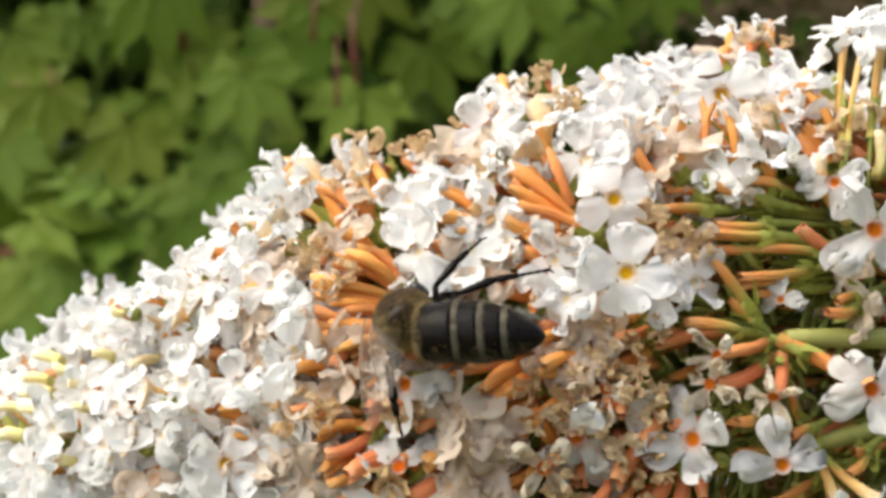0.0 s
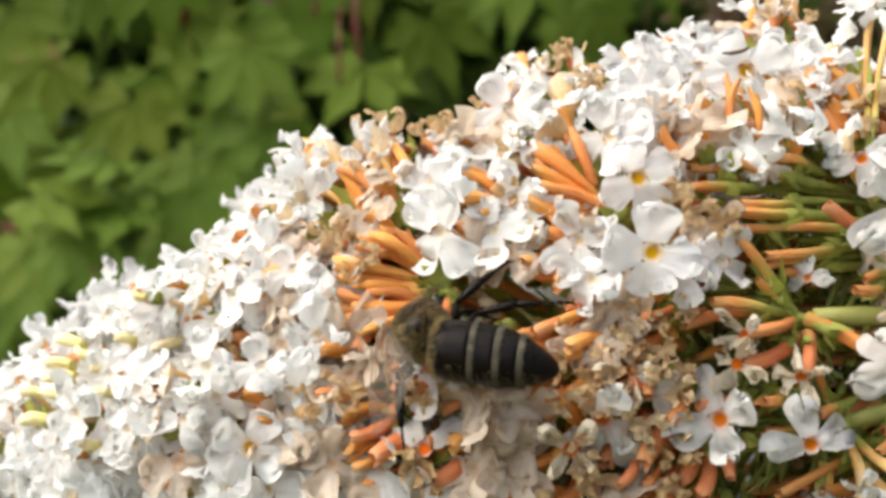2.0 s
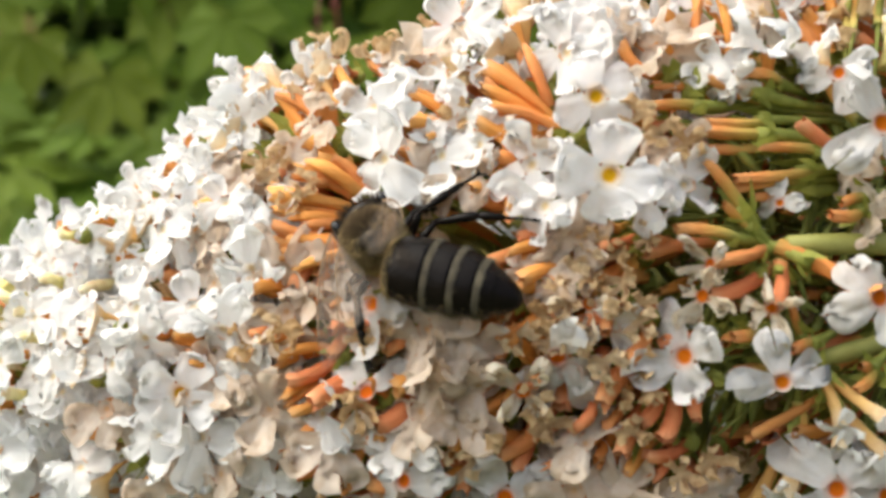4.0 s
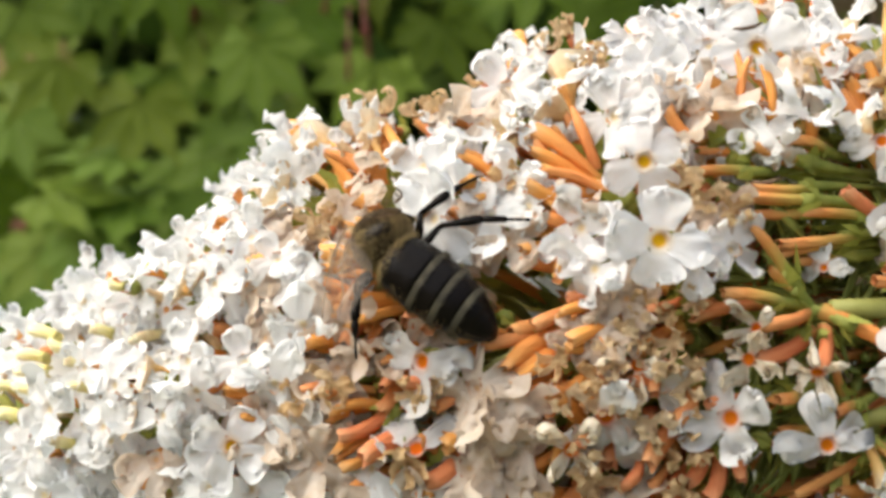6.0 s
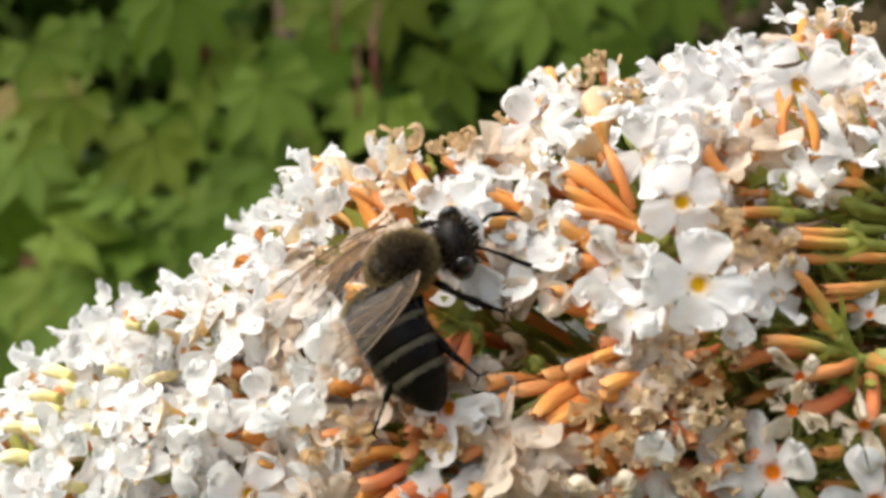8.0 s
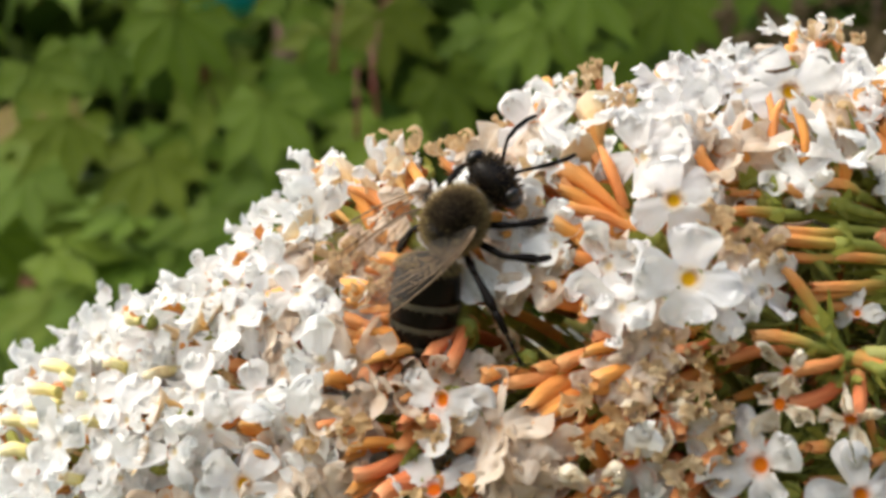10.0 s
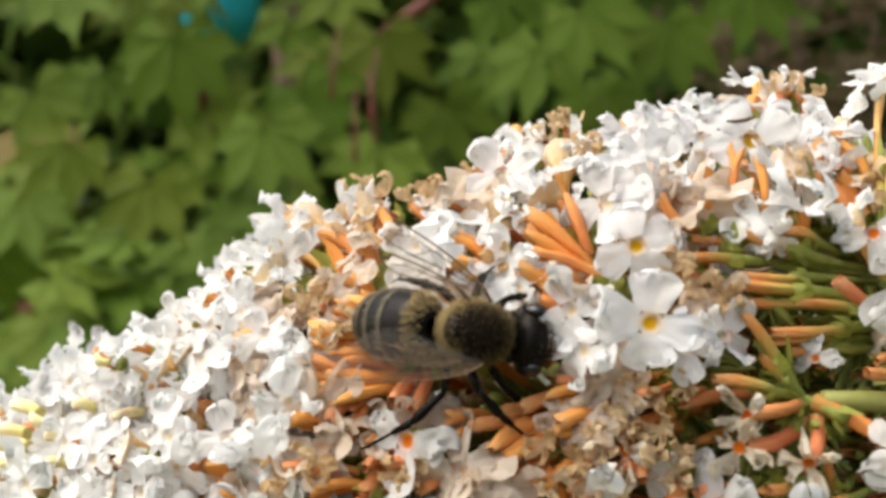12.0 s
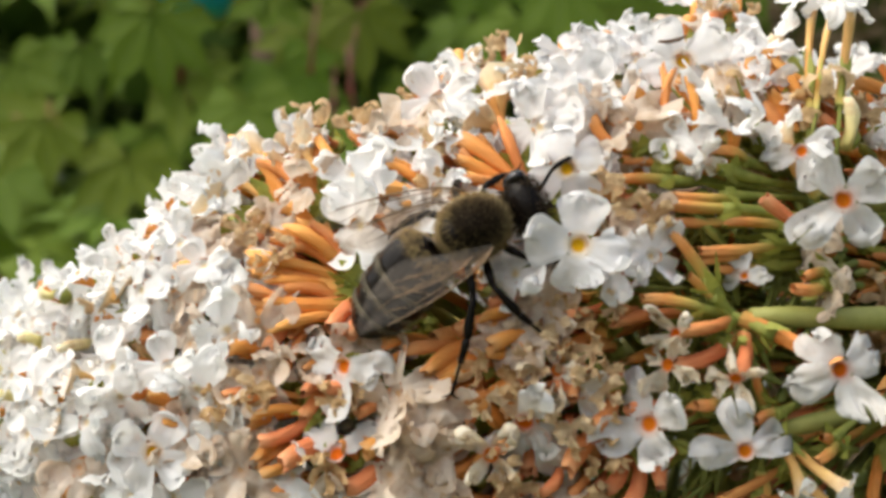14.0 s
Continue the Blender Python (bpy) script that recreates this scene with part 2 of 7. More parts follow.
# ---- floret shapes, in millimetres; the mouth is at the origin and faces +z ----
def corolla_mesh(seed, lobes=4, reach=2.75, width=1.2, crinkle=0.35, cup=0.3, missing=(), notch=0.3):
    r = random.Random(seed)
    bm = bmesh.new()
    rings, steps = 9, 15
    # funnel-shaped throat
    inner = [bm.verts.new((0.24 * math.cos(a), 0.24 * math.sin(a), -0.22)) for a in (2 * math.pi * k / 12 for k in range(12))]
    outer = [bm.verts.new((0.56 * math.cos(a), 0.56 * math.sin(a), 0.0)) for a in (2 * math.pi * k / 12 for k in range(12))]
    for k in range(12):
        bm.faces.new((inner[k], outer[k], outer[(k + 1) % 12], inner[(k + 1) % 12]))
    bm.faces.new(inner)
    for lobe in range(lobes):
        if lobe in missing:
            continue
        a0 = 2 * math.pi * lobe / lobes + r.uniform(-0.18, 0.18)
        rr, ww, tw = reach * r.uniform(0.85, 1.1), width * r.uniform(0.85, 1.15), r.uniform(-0.5, 0.5) * (0.4 + crinkle)
        bend, hollow, off = r.uniform(-0.5, 0.7) * (0.5 + crinkle), cup * r.uniform(-0.4, 1.2), r.uniform(0, 9)
        grid = []
        for i in range(rings + 1):
            f = 1 - (1 - i / rings) ** 1.5
            full = 0.50 + 0.72 * f
            if f > 0.5:
                full *= math.sqrt(max(0.0, 1 - ((f - 0.5) / 0.5) ** 2.6)) * 0.97 + 0.03
            row = []
            for j in range(steps):
                g = j / (steps - 1) * 2 - 1
                rag = 1 + crinkle * 0.16 * noise.noise((f * 2.5 + off, g * 1.8, seed * 1.3)) + 0.06 * f * noise.noise((off, g * 6, seed)) + 0.05 * f * crinkle * noise.noise((off * 2, g * 11, seed + f * 3))
                frill = notch * f * f * (0.5 * noise.noise((off * 3, g * 2.6, seed)) + 0.42 * noise.noise((off * 5, g * 6.5, seed + 2)))
                rag += frill
                x = 0.46 + (rr - 0.46) * f * rag - 0.30 * notch * f ** 4 * max(0.0, 1 - 2.2 * abs(g - 0.2 * math.sin(off)))
                y = ww * full * g * rag
                z = -bend * f * f * 1.5 + hollow * g * g * f * 1.2 + tw * g * f * 1.4 + 0.025 * lobe
                z += crinkle * f * (1.0 * noise.noise((f * 1.5 + off, g * 1.1, seed * 0.37)) + 0.32 * noise.noise((f * 3.5 + off, g * 3.2, seed * 0.7)))
                rim = max(0.0, max(abs(g), f) - 0.55)
                z += rim * (0.28 + 0.65 * crinkle) * noise.noise((f * 7 + off, g * 8, seed * 2.1))
                row.append(bm.verts.new((x * math.cos(a0) - y * math.sin(a0), x * math.sin(a0) + y * math.cos(a0), z)))
            grid.append(row)
        for i in range(rings):
            for j in range(steps - 1):
                bm.faces.new((grid[i][j], grid[i + 1][j], grid[i + 1][j + 1], grid[i][j + 1]))
    return bm


def withered_mesh(seed):
    """Dried lobes rolled into thin curls round the mouth."""
    r = random.Random(seed)
    bm = bmesh.new()
    for lobe in range(5):
        a0 = 2 * math.pi * lobe / 5 + r.uniform(-0.5, 0.5)
        half, curl, tight = r.uniform(0.32, 0.58), r.uniform(2.2, 4.6), r.uniform(0.38, 0.72)
        off, lean, start = r.uniform(0, 20), r.uniform(-0.5, 0.5), r.uniform(0.1, 0.35)
        rows = []
        for i in range(10):
            f = i / 9
            a = curl * f - 0.5
            c = Vector((start + tight * math.sin(a) + 0.5 * f, lean * f, tight * (1 - math.cos(a)) + 0.35 * f))
            row = []
            for j in range(5):
                g = j / 2 - 1
                n = Vector([noise.noise((f * 3.5 + off, g * 1.6, q)) for q in (1, 5, 9)])
                w = half * (0.5 + 0.9 * f - 0.65 * f * f)
                p = c + Vector((0.12 * g * g, w * g, 0.2 * abs(g) * w)) + n * 0.26 * (0.3 + f)
                row.append(bm.verts.new((p.x * math.cos(a0) - p.y * math.sin(a0), p.x * math.sin(a0) + p.y * math.cos(a0), p.z)))
            rows.append(row)
        for q0, q1 in zip(rows, rows[1:]):
            for j in range(4):
                bm.faces.new((q0[j], q1[j], q1[j + 1], q0[j + 1]))
    return bm


def tube_mesh(seed, long=8.5, wide=0.8, closed=False, flare=0.0, pinch=1.0):
    r = random.Random(seed)
    bend, turn = r.uniform(0.2, 1.3), r.uniform(0, 6.28)
    bm = bmesh.new()
    pts, rad = [], []
    for i in range(8):
        f = i / 7
        pts.append((bend * math.cos(turn) * f * (1 - f) * 2, bend * math.sin(turn) * f * (1 - f) * 2, -long * f))
        rad.append(wide * (1.02 + flare * max(0.0, 1 - f * 3.5) - flare * 0.6 * f - 0.18 * math.sin(f * 3.1) - 0.25 * f) * (0.5 + 0.5 * min(1, f * 3.5) if closed else pinch + (1 - pinch) * min(1, f * 2.6)))
    sweep(bm, pts, rad, 9, cap=closed)
    # soft creases along the tube, and a torn rim where it is open
    for v in bm.verts:
        f = -v.co.z / long
        a = math.atan2(v.co.y, v.co.x)
        k = 1 + 0.22 * noise.noise((math.cos(a) * 1.6 + seed, math.sin(a) * 1.6, f * 1.5)) + 0.10 * math.sin(2 * a + seed)
        v.co.x, v.co.y = v.co.x * k, v.co.y * k
        if f < 0.01 and not closed:
            v.co.z += 0.9 * noise.noise((math.cos(a) * 2.5, math.sin(a) * 2.5, seed * 1.7)) - 0.2
    return bm


def calyx_mesh(seed):
    r = random.Random(seed)
    bm = bmesh.new()
    sweep(bm, [(0, 0, -8.9), (0, 0, -8.2), (0, 0, -6.9)], [0.35, 0.62, 0.66], 8)
    for k in range(4):
        a = math.pi / 2 * k + r.uniform(-0.2, 0.2)
        c, s = math.cos(a), math.sin(a)
        tip = r.uniform(1.5, 2.6)
        rows = []
        for f in (0.0, 0.35, 0.7, 1.0):
            w, out = 0.42 * (1 - f ** 1.5), 0.64 + 0.35 * f
            rows.append([bm.verts.new((out * c - w * g * s, out * s + w * g * c, -7.0 + tip * f)) for g in (-1, 0, 1)])
        for q0, q1 in zip(rows, rows[1:]):
            for j in (0, 1):
                bm.faces.new((q0[j], q0[j + 1], q1[j + 1], q1[j]))
    return bm


def long_calyx_mesh(seed):
    """A slim green calyx on its stalk, with pointed sepals lying along the tube."""
    r = random.Random(seed)
    bm = bmesh.new()
    sweep(bm, [(0.3, 0.2, -12.5), (0.1, 0.1, -9.0), (0, 0, -7.0), (0, 0, -4.6), (0, 0, -3.6)], [0.20, 0.22, 0.31, 0.40, 0.38], 8)
    for k in range(4):
        a = math.pi / 2 * k + r.uniform(-0.3, 0.3)
        c, s0 = math.cos(a), math.sin(a)
        tip, open_ = r.uniform(1.6, 3.2), r.uniform(0.1, 0.8)
        rows = []
        for f in (0.0, 0.35, 0.7, 1.0):
            w, out = 0.36 * (1 - f ** 1.4), 0.54 + open_ * f
            rows.append([bm.verts.new((out * c - w * g * s0, out * s0 + w * g * c, -4.8 + tip * f)) for g in (-1, 0, 1)])
        for q0, q1 in zip(rows, rows[1:]):
            for j in (0, 1):
                bm.faces.new((q0[j], q0[j + 1], q1[j + 1], q1[j]))
    return bm


def mesh_only(name, bm, *materials):
    mesh = bpy.data.meshes.new(name)
    bm.to_mesh(mesh)
    bm.free()
    mesh.transform(Matrix.Scale(MM, 4))
    mesh.polygons.foreach_set("use_smooth", [True] * len(mesh.polygons))
    for m in materials:
        mesh.materials.append(m)
    return mesh


EYED = [mesh_only("corolla_eyed", corolla_mesh(10 + k, reach=2.25, width=1.1, crinkle=0.45 + 0.08 * (k % 4), notch=0.4), petal_white) for k in range(10)]
FRESH = [mesh_only("corolla", corolla_mesh(10 + k, reach=2.25, width=1.06, crinkle=0.65 + 0.12 * (k % 4), cup=0.5, notch=0.85), petal_plain) for k in range(10)]
CRISP = [mesh_only("corolla_crisp", corolla_mesh(25 + k, reach=2.5, width=1.05, crinkle=0.7 + 0.15 * (k % 3), cup=0.6, notch=0.8), petal_young) for k in range(12)]
FADING = [mesh_only("corolla_fading", corolla_mesh(40 + k, reach=2.45, crinkle=1.2, cup=0.8, missing=((k % 4,) if k % 2 else ()), notch=0.9), petal_old) for k in range(10)]
THREE = [mesh_only("corolla_three", corolla_mesh(70 + k, missing=(3,), reach=2.4, width=1.02, crinkle=0.8, notch=1.1), petal_red) for k in range(3)]
RED_EYED = [mesh_only("corolla_red_eyed", corolla_mesh(85 + k, reach=2.25, width=0.98, crinkle=0.8, notch=1.1), petal_red) for k in range(5)]
CREPE = [mesh_only("corolla_crepe", corolla_mesh(300 + k, reach=2.2, width=1.0, crinkle=1.5, cup=1.1, notch=1.0), petal_young) for k in range(6)]
TWO = [mesh_only("corolla_two", corolla_mesh(320 + k, missing=(2, 3), reach=2.5, width=0.95, crinkle=0.5, notch=0.5), petal_red) for k in range(2)]
WITHERING = [mesh_only("corolla_withering", corolla_mesh(330 + k, reach=2.3, width=0.72, crinkle=1.7, cup=1.0, notch=1.3), petal_dry) for k in range(4)]
FLARED = [mesh_only("tube_flared", tube_mesh(360 + k, wide=0.52, flare=1.3), tube_cream) for k in range(5)]
WITHERED = [mesh_only("withered_corolla", withered_mesh(100 + k), withered_brown) for k in range(10)]
TUBES = [mesh_only("tube", tube_mesh(130 + k, wide=0.56), tube_orange) for k in range(6)]
SPENT = [mesh_only("tube_spent", tube_mesh(140 + k, long=6.5 + 0.5 * k, wide=0.46 + 0.04 * (k % 4), flare=0.12 * (k % 3), pinch=0.35 + 0.15 * (k % 3)), tube_orange) for k in range(8)]
ROSY = [mesh_only("tube_rosy", tube_mesh(345 + k, long=6.6 + 0.6 * k, wide=0.52 + 0.04 * k, flare=0.2, pinch=0.4 + 0.1 * (k % 3)), tube_rosy) for k in range(5)]
BUDS = [mesh_only("bud", tube_mesh(160 + k, long=7.0, wide=0.62, closed=True), bud_yellow) for k in range(4)]
CREAM = [mesh_only("tube_cream", tube_mesh(150 + k, wide=0.55), tube_cream) for k in range(4)]
LONG_CALYX = [mesh_only("long_calyx", long_calyx_mesh(190 + k), calyx_green) for k in range(5)]
SLIM = [mesh_only("tube_slim", tube_mesh(200 + k, long=6.6, wide=0.42, pinch=0.5 + 0.1 * (k % 3)), tube_stalk) for k in range(5)]
CALYX = [mesh_only("calyx", calyx_mesh(170 + k), calyx_green) for k in range(4)]

# ---- the panicle: a tapering spike of florets whose axis leans down to its tip ----
PIVOT = Vector((0.02, 0, 1.2))
panicle = tagged(new("flower_panicle"), "white butterfly bush flower spike, partly withered, with orange tubes", "flower")
panicle.location = PIVOT
TIP, BASE = Vector((-37.7, 0, -16.9)), Vector((31.3, 0, -6.4))
AXIS = (BASE - TIP).normalized()
ACROSS = Vector((-AXIS.z, 0, AXIS.x))
LENGTH = (BASE - TIP).length


def girth(s):
    return 25 * (1 - math.exp(-max(s, 0.2) / 22))


def local(p):
    """From millimetres round the middle of the place to the panicle's own space."""
    return Vector((p[0] - 20, p[1], p[2])) * MM


def spot(s, theta, r):
    """theta: 0 faces the viewer, 90 is up."""
    radial = Vector((0, -math.cos(theta), 0)) + ACROSS * math.sin(theta)
    return TIP + AXIS * s + radial * r, radial


def add_floret(mouth, d, kind, spin, size=1.0, seed=None, stretch=1.0):
    """One floret with its tube, corolla and calyx; mouth in millimetres, d its facing."""
    k = seed if seed is not None else rng.randrange(1000)
    m = Matrix.Translation(local(mouth)) @ frame_along(d, spin) @ Matrix.Scale(size, 4)
    tubes = CREAM if kind == "cream" else SPENT if kind == "bare" else ROSY if kind == "rosy" or (kind == "withered" and k % 3) else BUDS if kind == "bud" else SLIM if kind == "stalked" else TUBES
    name = {"withered": "withered_floret", "bare": "spent_floret", "rosy": "spent_floret", "bud": "flower_bud", "stalked": "spent_floret"}.get(kind, "floret")
    ob = share(name, tubes[k % len(tubes)], panicle, m @ Matrix.Diagonal((1, 1, stretch, 1)))
    top = {"fresh": FRESH, "crisp": CRISP, "cream": CRISP, "three": THREE, "red": RED_EYED, "old": FADING, "withered": WITHERED, "bare": None, "rosy": None, "bud": None, "stalked": None}[kind]
    if top:
        share("corolla", top[k % len(top)], ob, Matrix.Diagonal((1, 1, 1 / stretch, 1)))
    calyxes = LONG_CALYX if kind == "stalked" else CALYX
    share("calyx", calyxes[k % len(calyxes)], ob, Matrix())
    return ob


taken = []


def facing(x, z, kind, toward=0.0, spin=0.0, size=1.0, dx=0.0, dz=0.0, lift=0.0, seed=None):
    """A floret at a known spot on the near side. toward: how far it turns to the viewer; dx, dz lean it sideways and up."""
    q = Vector((x, 0, z)) - TIP
    s, d = q.dot(AXIS), q.dot(ACROSS)
    r = girth(s)
    y = -math.sqrt(max(r * r - d * d, 1.0)) - lift
    radial = (Vector((0, y, 0)) + ACROSS * d).normalized()
    way = radial * 0.85 - AXIS * 0.4
    way = way.lerp(Vector((0, -1, 0.1)), toward) + Vector((dx, 0, dz))
    taken.append(Vector((x, y, z)))
    return add_floret((x, y, z), way, kind, radians(spin), size, seed)



FACES = {"v": (0, -1, 0.1), "u": (0, -0.35, 1), "uv": (-0.1, -0.8, 0.7), "up": (0, -0.12, 1), "ul": (-0.7, -0.45, 0.7), "l": (-1, -0.5, 0.1), "lv": (-0.6, -0.9, 0.15),
         "dl": (-0.6, -0.6, -0.6), "dv": (-0.15, -0.9, -0.55), "r": (1, -0.5, -0.3), "rv": (0.5, -0.9, 0.1)}
TOPS = {"fresh": FRESH, "eyed": EYED, "crisp": CRISP, "cream": CRISP, "flare": CREPE, "three": THREE, "two": TWO, "red": RED_EYED, "wred": WITHERING, "old": FADING, "withered": WITHERED}
STEMS = {"cream": CREAM, "flare": FLARED, "bare": SPENT, "rosy": ROSY, "bud": BUDS, "stalked": SLIM, "withered": ROSY, "wred": ROSY}
KINDS = {"withered": "withered_floret", "bare": "spent_floret", "rosy": "spent_floret", "bud": "flower_bud", "stalked": "spent_floret"}


def surface(x, z):
    q = Vector((x, 0, z)) - TIP
    r, d = girth(q.dot(AXIS)), q.dot(ACROSS)
    return -math.sqrt(max(r * r - d * d, 1.0))


def stem(kind, x0, z0, x1, z1, wide=1.0, face="v", spin=0, size=1.0, lift=0.0, seed=0, sink=None):
    """A floret whose tube runs from x0, z0 inside the spike to its mouth at x1, z1."""
    flat = math.hypot(x1 - x0, z1 - z0)
    sink = 0.9 + 0.35 * flat if sink is None else sink
    mouth = Vector((x1, surface(x1, z1) - lift, z1))
    base = Vector((x0, surface(x0, z0) - lift + sink, z0))
    d = mouth - base
    tubes = STEMS.get(kind, TUBES)
    m = Matrix.Translation(local(mouth)) @ frame_along(d, seed * 1.3) @ Matrix.Diagonal((wide, wide, d.length / (10.0 if kind == "stalked" else 8.2), 1))
    ob = share(KINDS.get(kind, "floret"), tubes[seed % len(tubes)], panicle, m)
    if kind in TOPS:
        way = Vector(FACES[face]).normalized() + d.normalized() * 0.25
        top = share("corolla", TOPS[kind][seed % len(TOPS[kind])], ob, Matrix.Translation(local(mouth)) @ frame_along(way, radians(spin)) @ Matrix.Scale(size, 4))
        top.matrix_parent_inverse = m.inverted()
    if kind != "bud":
        slim = kind in ("stalked", "red", "wred", "cream")
        calyxes = LONG_CALYX if slim else CALYX
        share("calyx", calyxes[seed % len(calyxes)], ob, Matrix.Translation((0, 0, -0.003)) @ Matrix.Diagonal((0.85, 0.85, 0.7, 1)) if slim and kind != "stalked" else Matrix.Translation((0, 0, -0.0024 if kind == "bare" else -0.0014 if kind == "stalked" else 0)))
    taken.append(mouth)
    if flat > 2.0:
        taken.append(mouth.lerp(base, 0.5))
    return ob


def bloom(kind, x, z, face="v", spin=0, size=1.0, lift=0.0, seed=0):
    """A floret that hides its own tube, which runs back towards the axis and the base."""
    f = Vector(FACES[face])
    return stem(kind, x + 1.3 - 0.8 * f.x, z - 0.2 - 0.9 * f.z, x, z, 0.8, face, spin, size, lift, seed, 4.5)


# the florets that stand out, each at its spot
stem("cream", 22.1, 6.1, 23.4, 12.9, 0.62, "ul", 10, 0.92, 4.0, 0)
stem("cream", 22.2, 6.0, 23.9, 11.8, 0.45, "u", 40, 0.68, 4.3, 1)
stem("cream", 23.5, 6.2, 25.3, 12.7, 0.62, "u", 60, 0.97, 4.0, 2)
stem("bud", 23.7, 3.3, 23.9, 6.5, 0.9, "v", 0, 0.68, 1.0, 1)
stem("old", 17.5, 10.2, 17.7, 12.5, 0.8, "uv", 20, 0.85, 0.0, 1)
stem("three", 19.2, 11.8, 20.2, 13.4, 0.6, "uv", 90, 0.68, 0.0, 0)
stem("withered", 18.9, 10.5, 19.2, 12.8, 0.8, "u", 0, 0.87, 0.3, 2)
stem("withered", 20.1, 10.4, 20.5, 12.2, 0.7, "u", 0, 0.68, 0.3, 4)
bloom("fresh", 18.3, 9.7, "uv", 20, 0.85, 0.5, 3)
stem("fresh", 20.9, 6.1, 20.7, 9.5, 1.0, "uv", 40, 0.85, 0.8, 5)
bloom("eyed", 16.0, 8.9, "v", 30, 1.12, 2.0, 2)
bloom("fresh", 18.2, 8.7, "uv", 65, 0.81, 1.0, 8)
bloom("fresh", 10.5, 10.1, "uv", 10, 0.85, 0.6, 9)
bloom("fresh", 12.3, 10.2, "uv", 50, 0.85, 0.6, 7)
bloom("fresh", 13.9, 9.4, "uv", 80, 0.85, 0.8, 6)
bloom("fresh", 9.5, 8.8, "uv", 30, 0.81, 0.8, 4)
stem("bare", 14.6, 3.9, 15.2, 8.2, 0.73, "v", 0, 0.97, 3.1, 0)
stem("bare", 14.3, 4.0, 14.7, 8.5, 0.69, "v", 0, 1, 2.55, 3)
stem("bare", 16.3, 4.4, 15.9, 7.8, 0.77, "v", 0, 0.97, 2.3, 1)
stem("bare", 16.0, 4.4, 15.4, 7.7, 0.73, "v", 0, 1, 1.75, 4)
stem("bare", 15.1, 4.4, 13.0, 7.1, 0.82, "v", 0, 0.97, 1.9, 2)
stem("bare", 14.8, 4.2, 12.7, 6.7, 0.78, "v", 0, 1, 1.35, 5)
stem("bare", 15.9, 4.1, 15.0, 6.4, 0.77, "v", 0, 0.97, 1.7, 3)
stem("bare", 15.6, 4.0, 14.7, 6.0, 0.73, "v", 0, 1, 1.15, 6)
stem("bare", 19.3, 5.0, 17.8, 8.4, 1.03, "v", 0, 0.97, 1.5, 4)
stem("bare", 19.1, 4.9, 17.6, 7.7, 0.98, "v", 0, 1, 0.95, 7)
stem("bare", 20.6, 5.3, 19.5, 8.8, 1.03, "v", 0, 0.97, 1.3, 5)
stem("bare", 20.4, 5.3, 19.0, 8.9, 0.98, "v", 0, 1, 0.75, 0)
stem("bare", 19.8, 4.9, 19.5, 7.7, 0.95, "v", 0, 0.97, 0.9, 6)
stem("bare", 19.6, 4.8, 19.0, 7.7, 0.90, "v", 0, 1, 0.35, 1)
stem("bare", 22.3, 4.8, 20.9, 9.0, 0.95, "v", 0, 0.97, 0.9, 1)
stem("bare", 22.1, 4.7, 20.5, 8.6, 0.90, "v", 0, 1, 0.35, 4)
stem("bare", 21.3, 4.6, 20.0, 7.0, 1.03, "v", 0, 0.97, 1.5, 3)
stem("bare", 21.1, 4.5, 19.7, 6.5, 0.98, "v", 0, 1, 0.95, 6)
stem("old", 13.5, 3.7, 12.5, 5.6, 1.0, "lv", 20, 1.03, 1.8, 0)
bloom("old", 13.2, 5.0, "v", 75, 0.81, 1.6, 2)
stem("old", 11.8, 4.4, 10.7, 5.7, 0.9, "l", 10, 0.81, 1.2, 6)
stem("bare", 12.7, 3.9, 10.8, 5.5, 0.95, "v", 0, 0.97, 2.1, 5)
stem("bare", 12.9, 4.1, 11.3, 5.7, 0.90, "v", 0, 1, 1.55, 0)
stem("cream", 18.3, 4.3, 18.0, 6.8, 1.3, "u", 10, 0.82, 1.2, 3)
bloom("old", 18.2, 6.4, "v", 30, 0.72, 1.4, 8)
stem("withered", 19.0, 5.6, 18.5, 7.1, 0.8, "l", 0, 0.68, 1.6, 5)
bloom("three", 20.0, 7.5, "v", 20, 0.6, 1.2, 1)
bloom("crisp", 15.4, 4.1, "lv", 20, 0.65, 1.6, 4)
bloom("crisp", 16.1, 3.3, "dv", 60, 0.56, 1.6, 5)
stem("fresh", 17.8, 2.7, 17.9, 4.8, 0.8, "up", 10, 0.95, 1.6, 7)
stem("stalked", 16.3, 2.1, 11.6, 2.1, 0.95, "v", 0, 0.97, 2.3, 0)
stem("stalked", 19.5, 2.1, 14.6, 3.5, 1.0, "v", 0, 0.97, 1.9, 1)
stem("stalked", 19.6, 2.9, 16.8, 3.7, 0.9, "v", 0, 0.97, 1.1, 2)
stem("stalked", 20.2, 0.5, 13.9, 0.8, 1.0, "v", 0, 0.97, 1.9, 3)
stem("stalked", 19.8, 1.4, 14.4, 1.3, 0.8, "v", 0, 0.97, 1.5, 4)
stem("stalked", 19.5, 1.8, 15.5, 2.8, 0.8, "v", 0, 0.97, 0.9, 5)
stem("stalked", 19.8, 0.0, 14.3, 0.0, 0.9, "v", 0, 0.97, 1.1, 6)
stem("stalked", 19.7, 1.9, 12.4, 3.3, 0.8, "v", 0, 0.97, 0.3, 7)
stem("stalked", 17.0, 0.6, 14.3, 3.5, 0.8, "v", 0, 0.97, 0.1, 8)
stem("stalked", 22.7, -0.9, 15.5, -1.5, 0.9, "v", 0, 0.97, 0.7, 9)
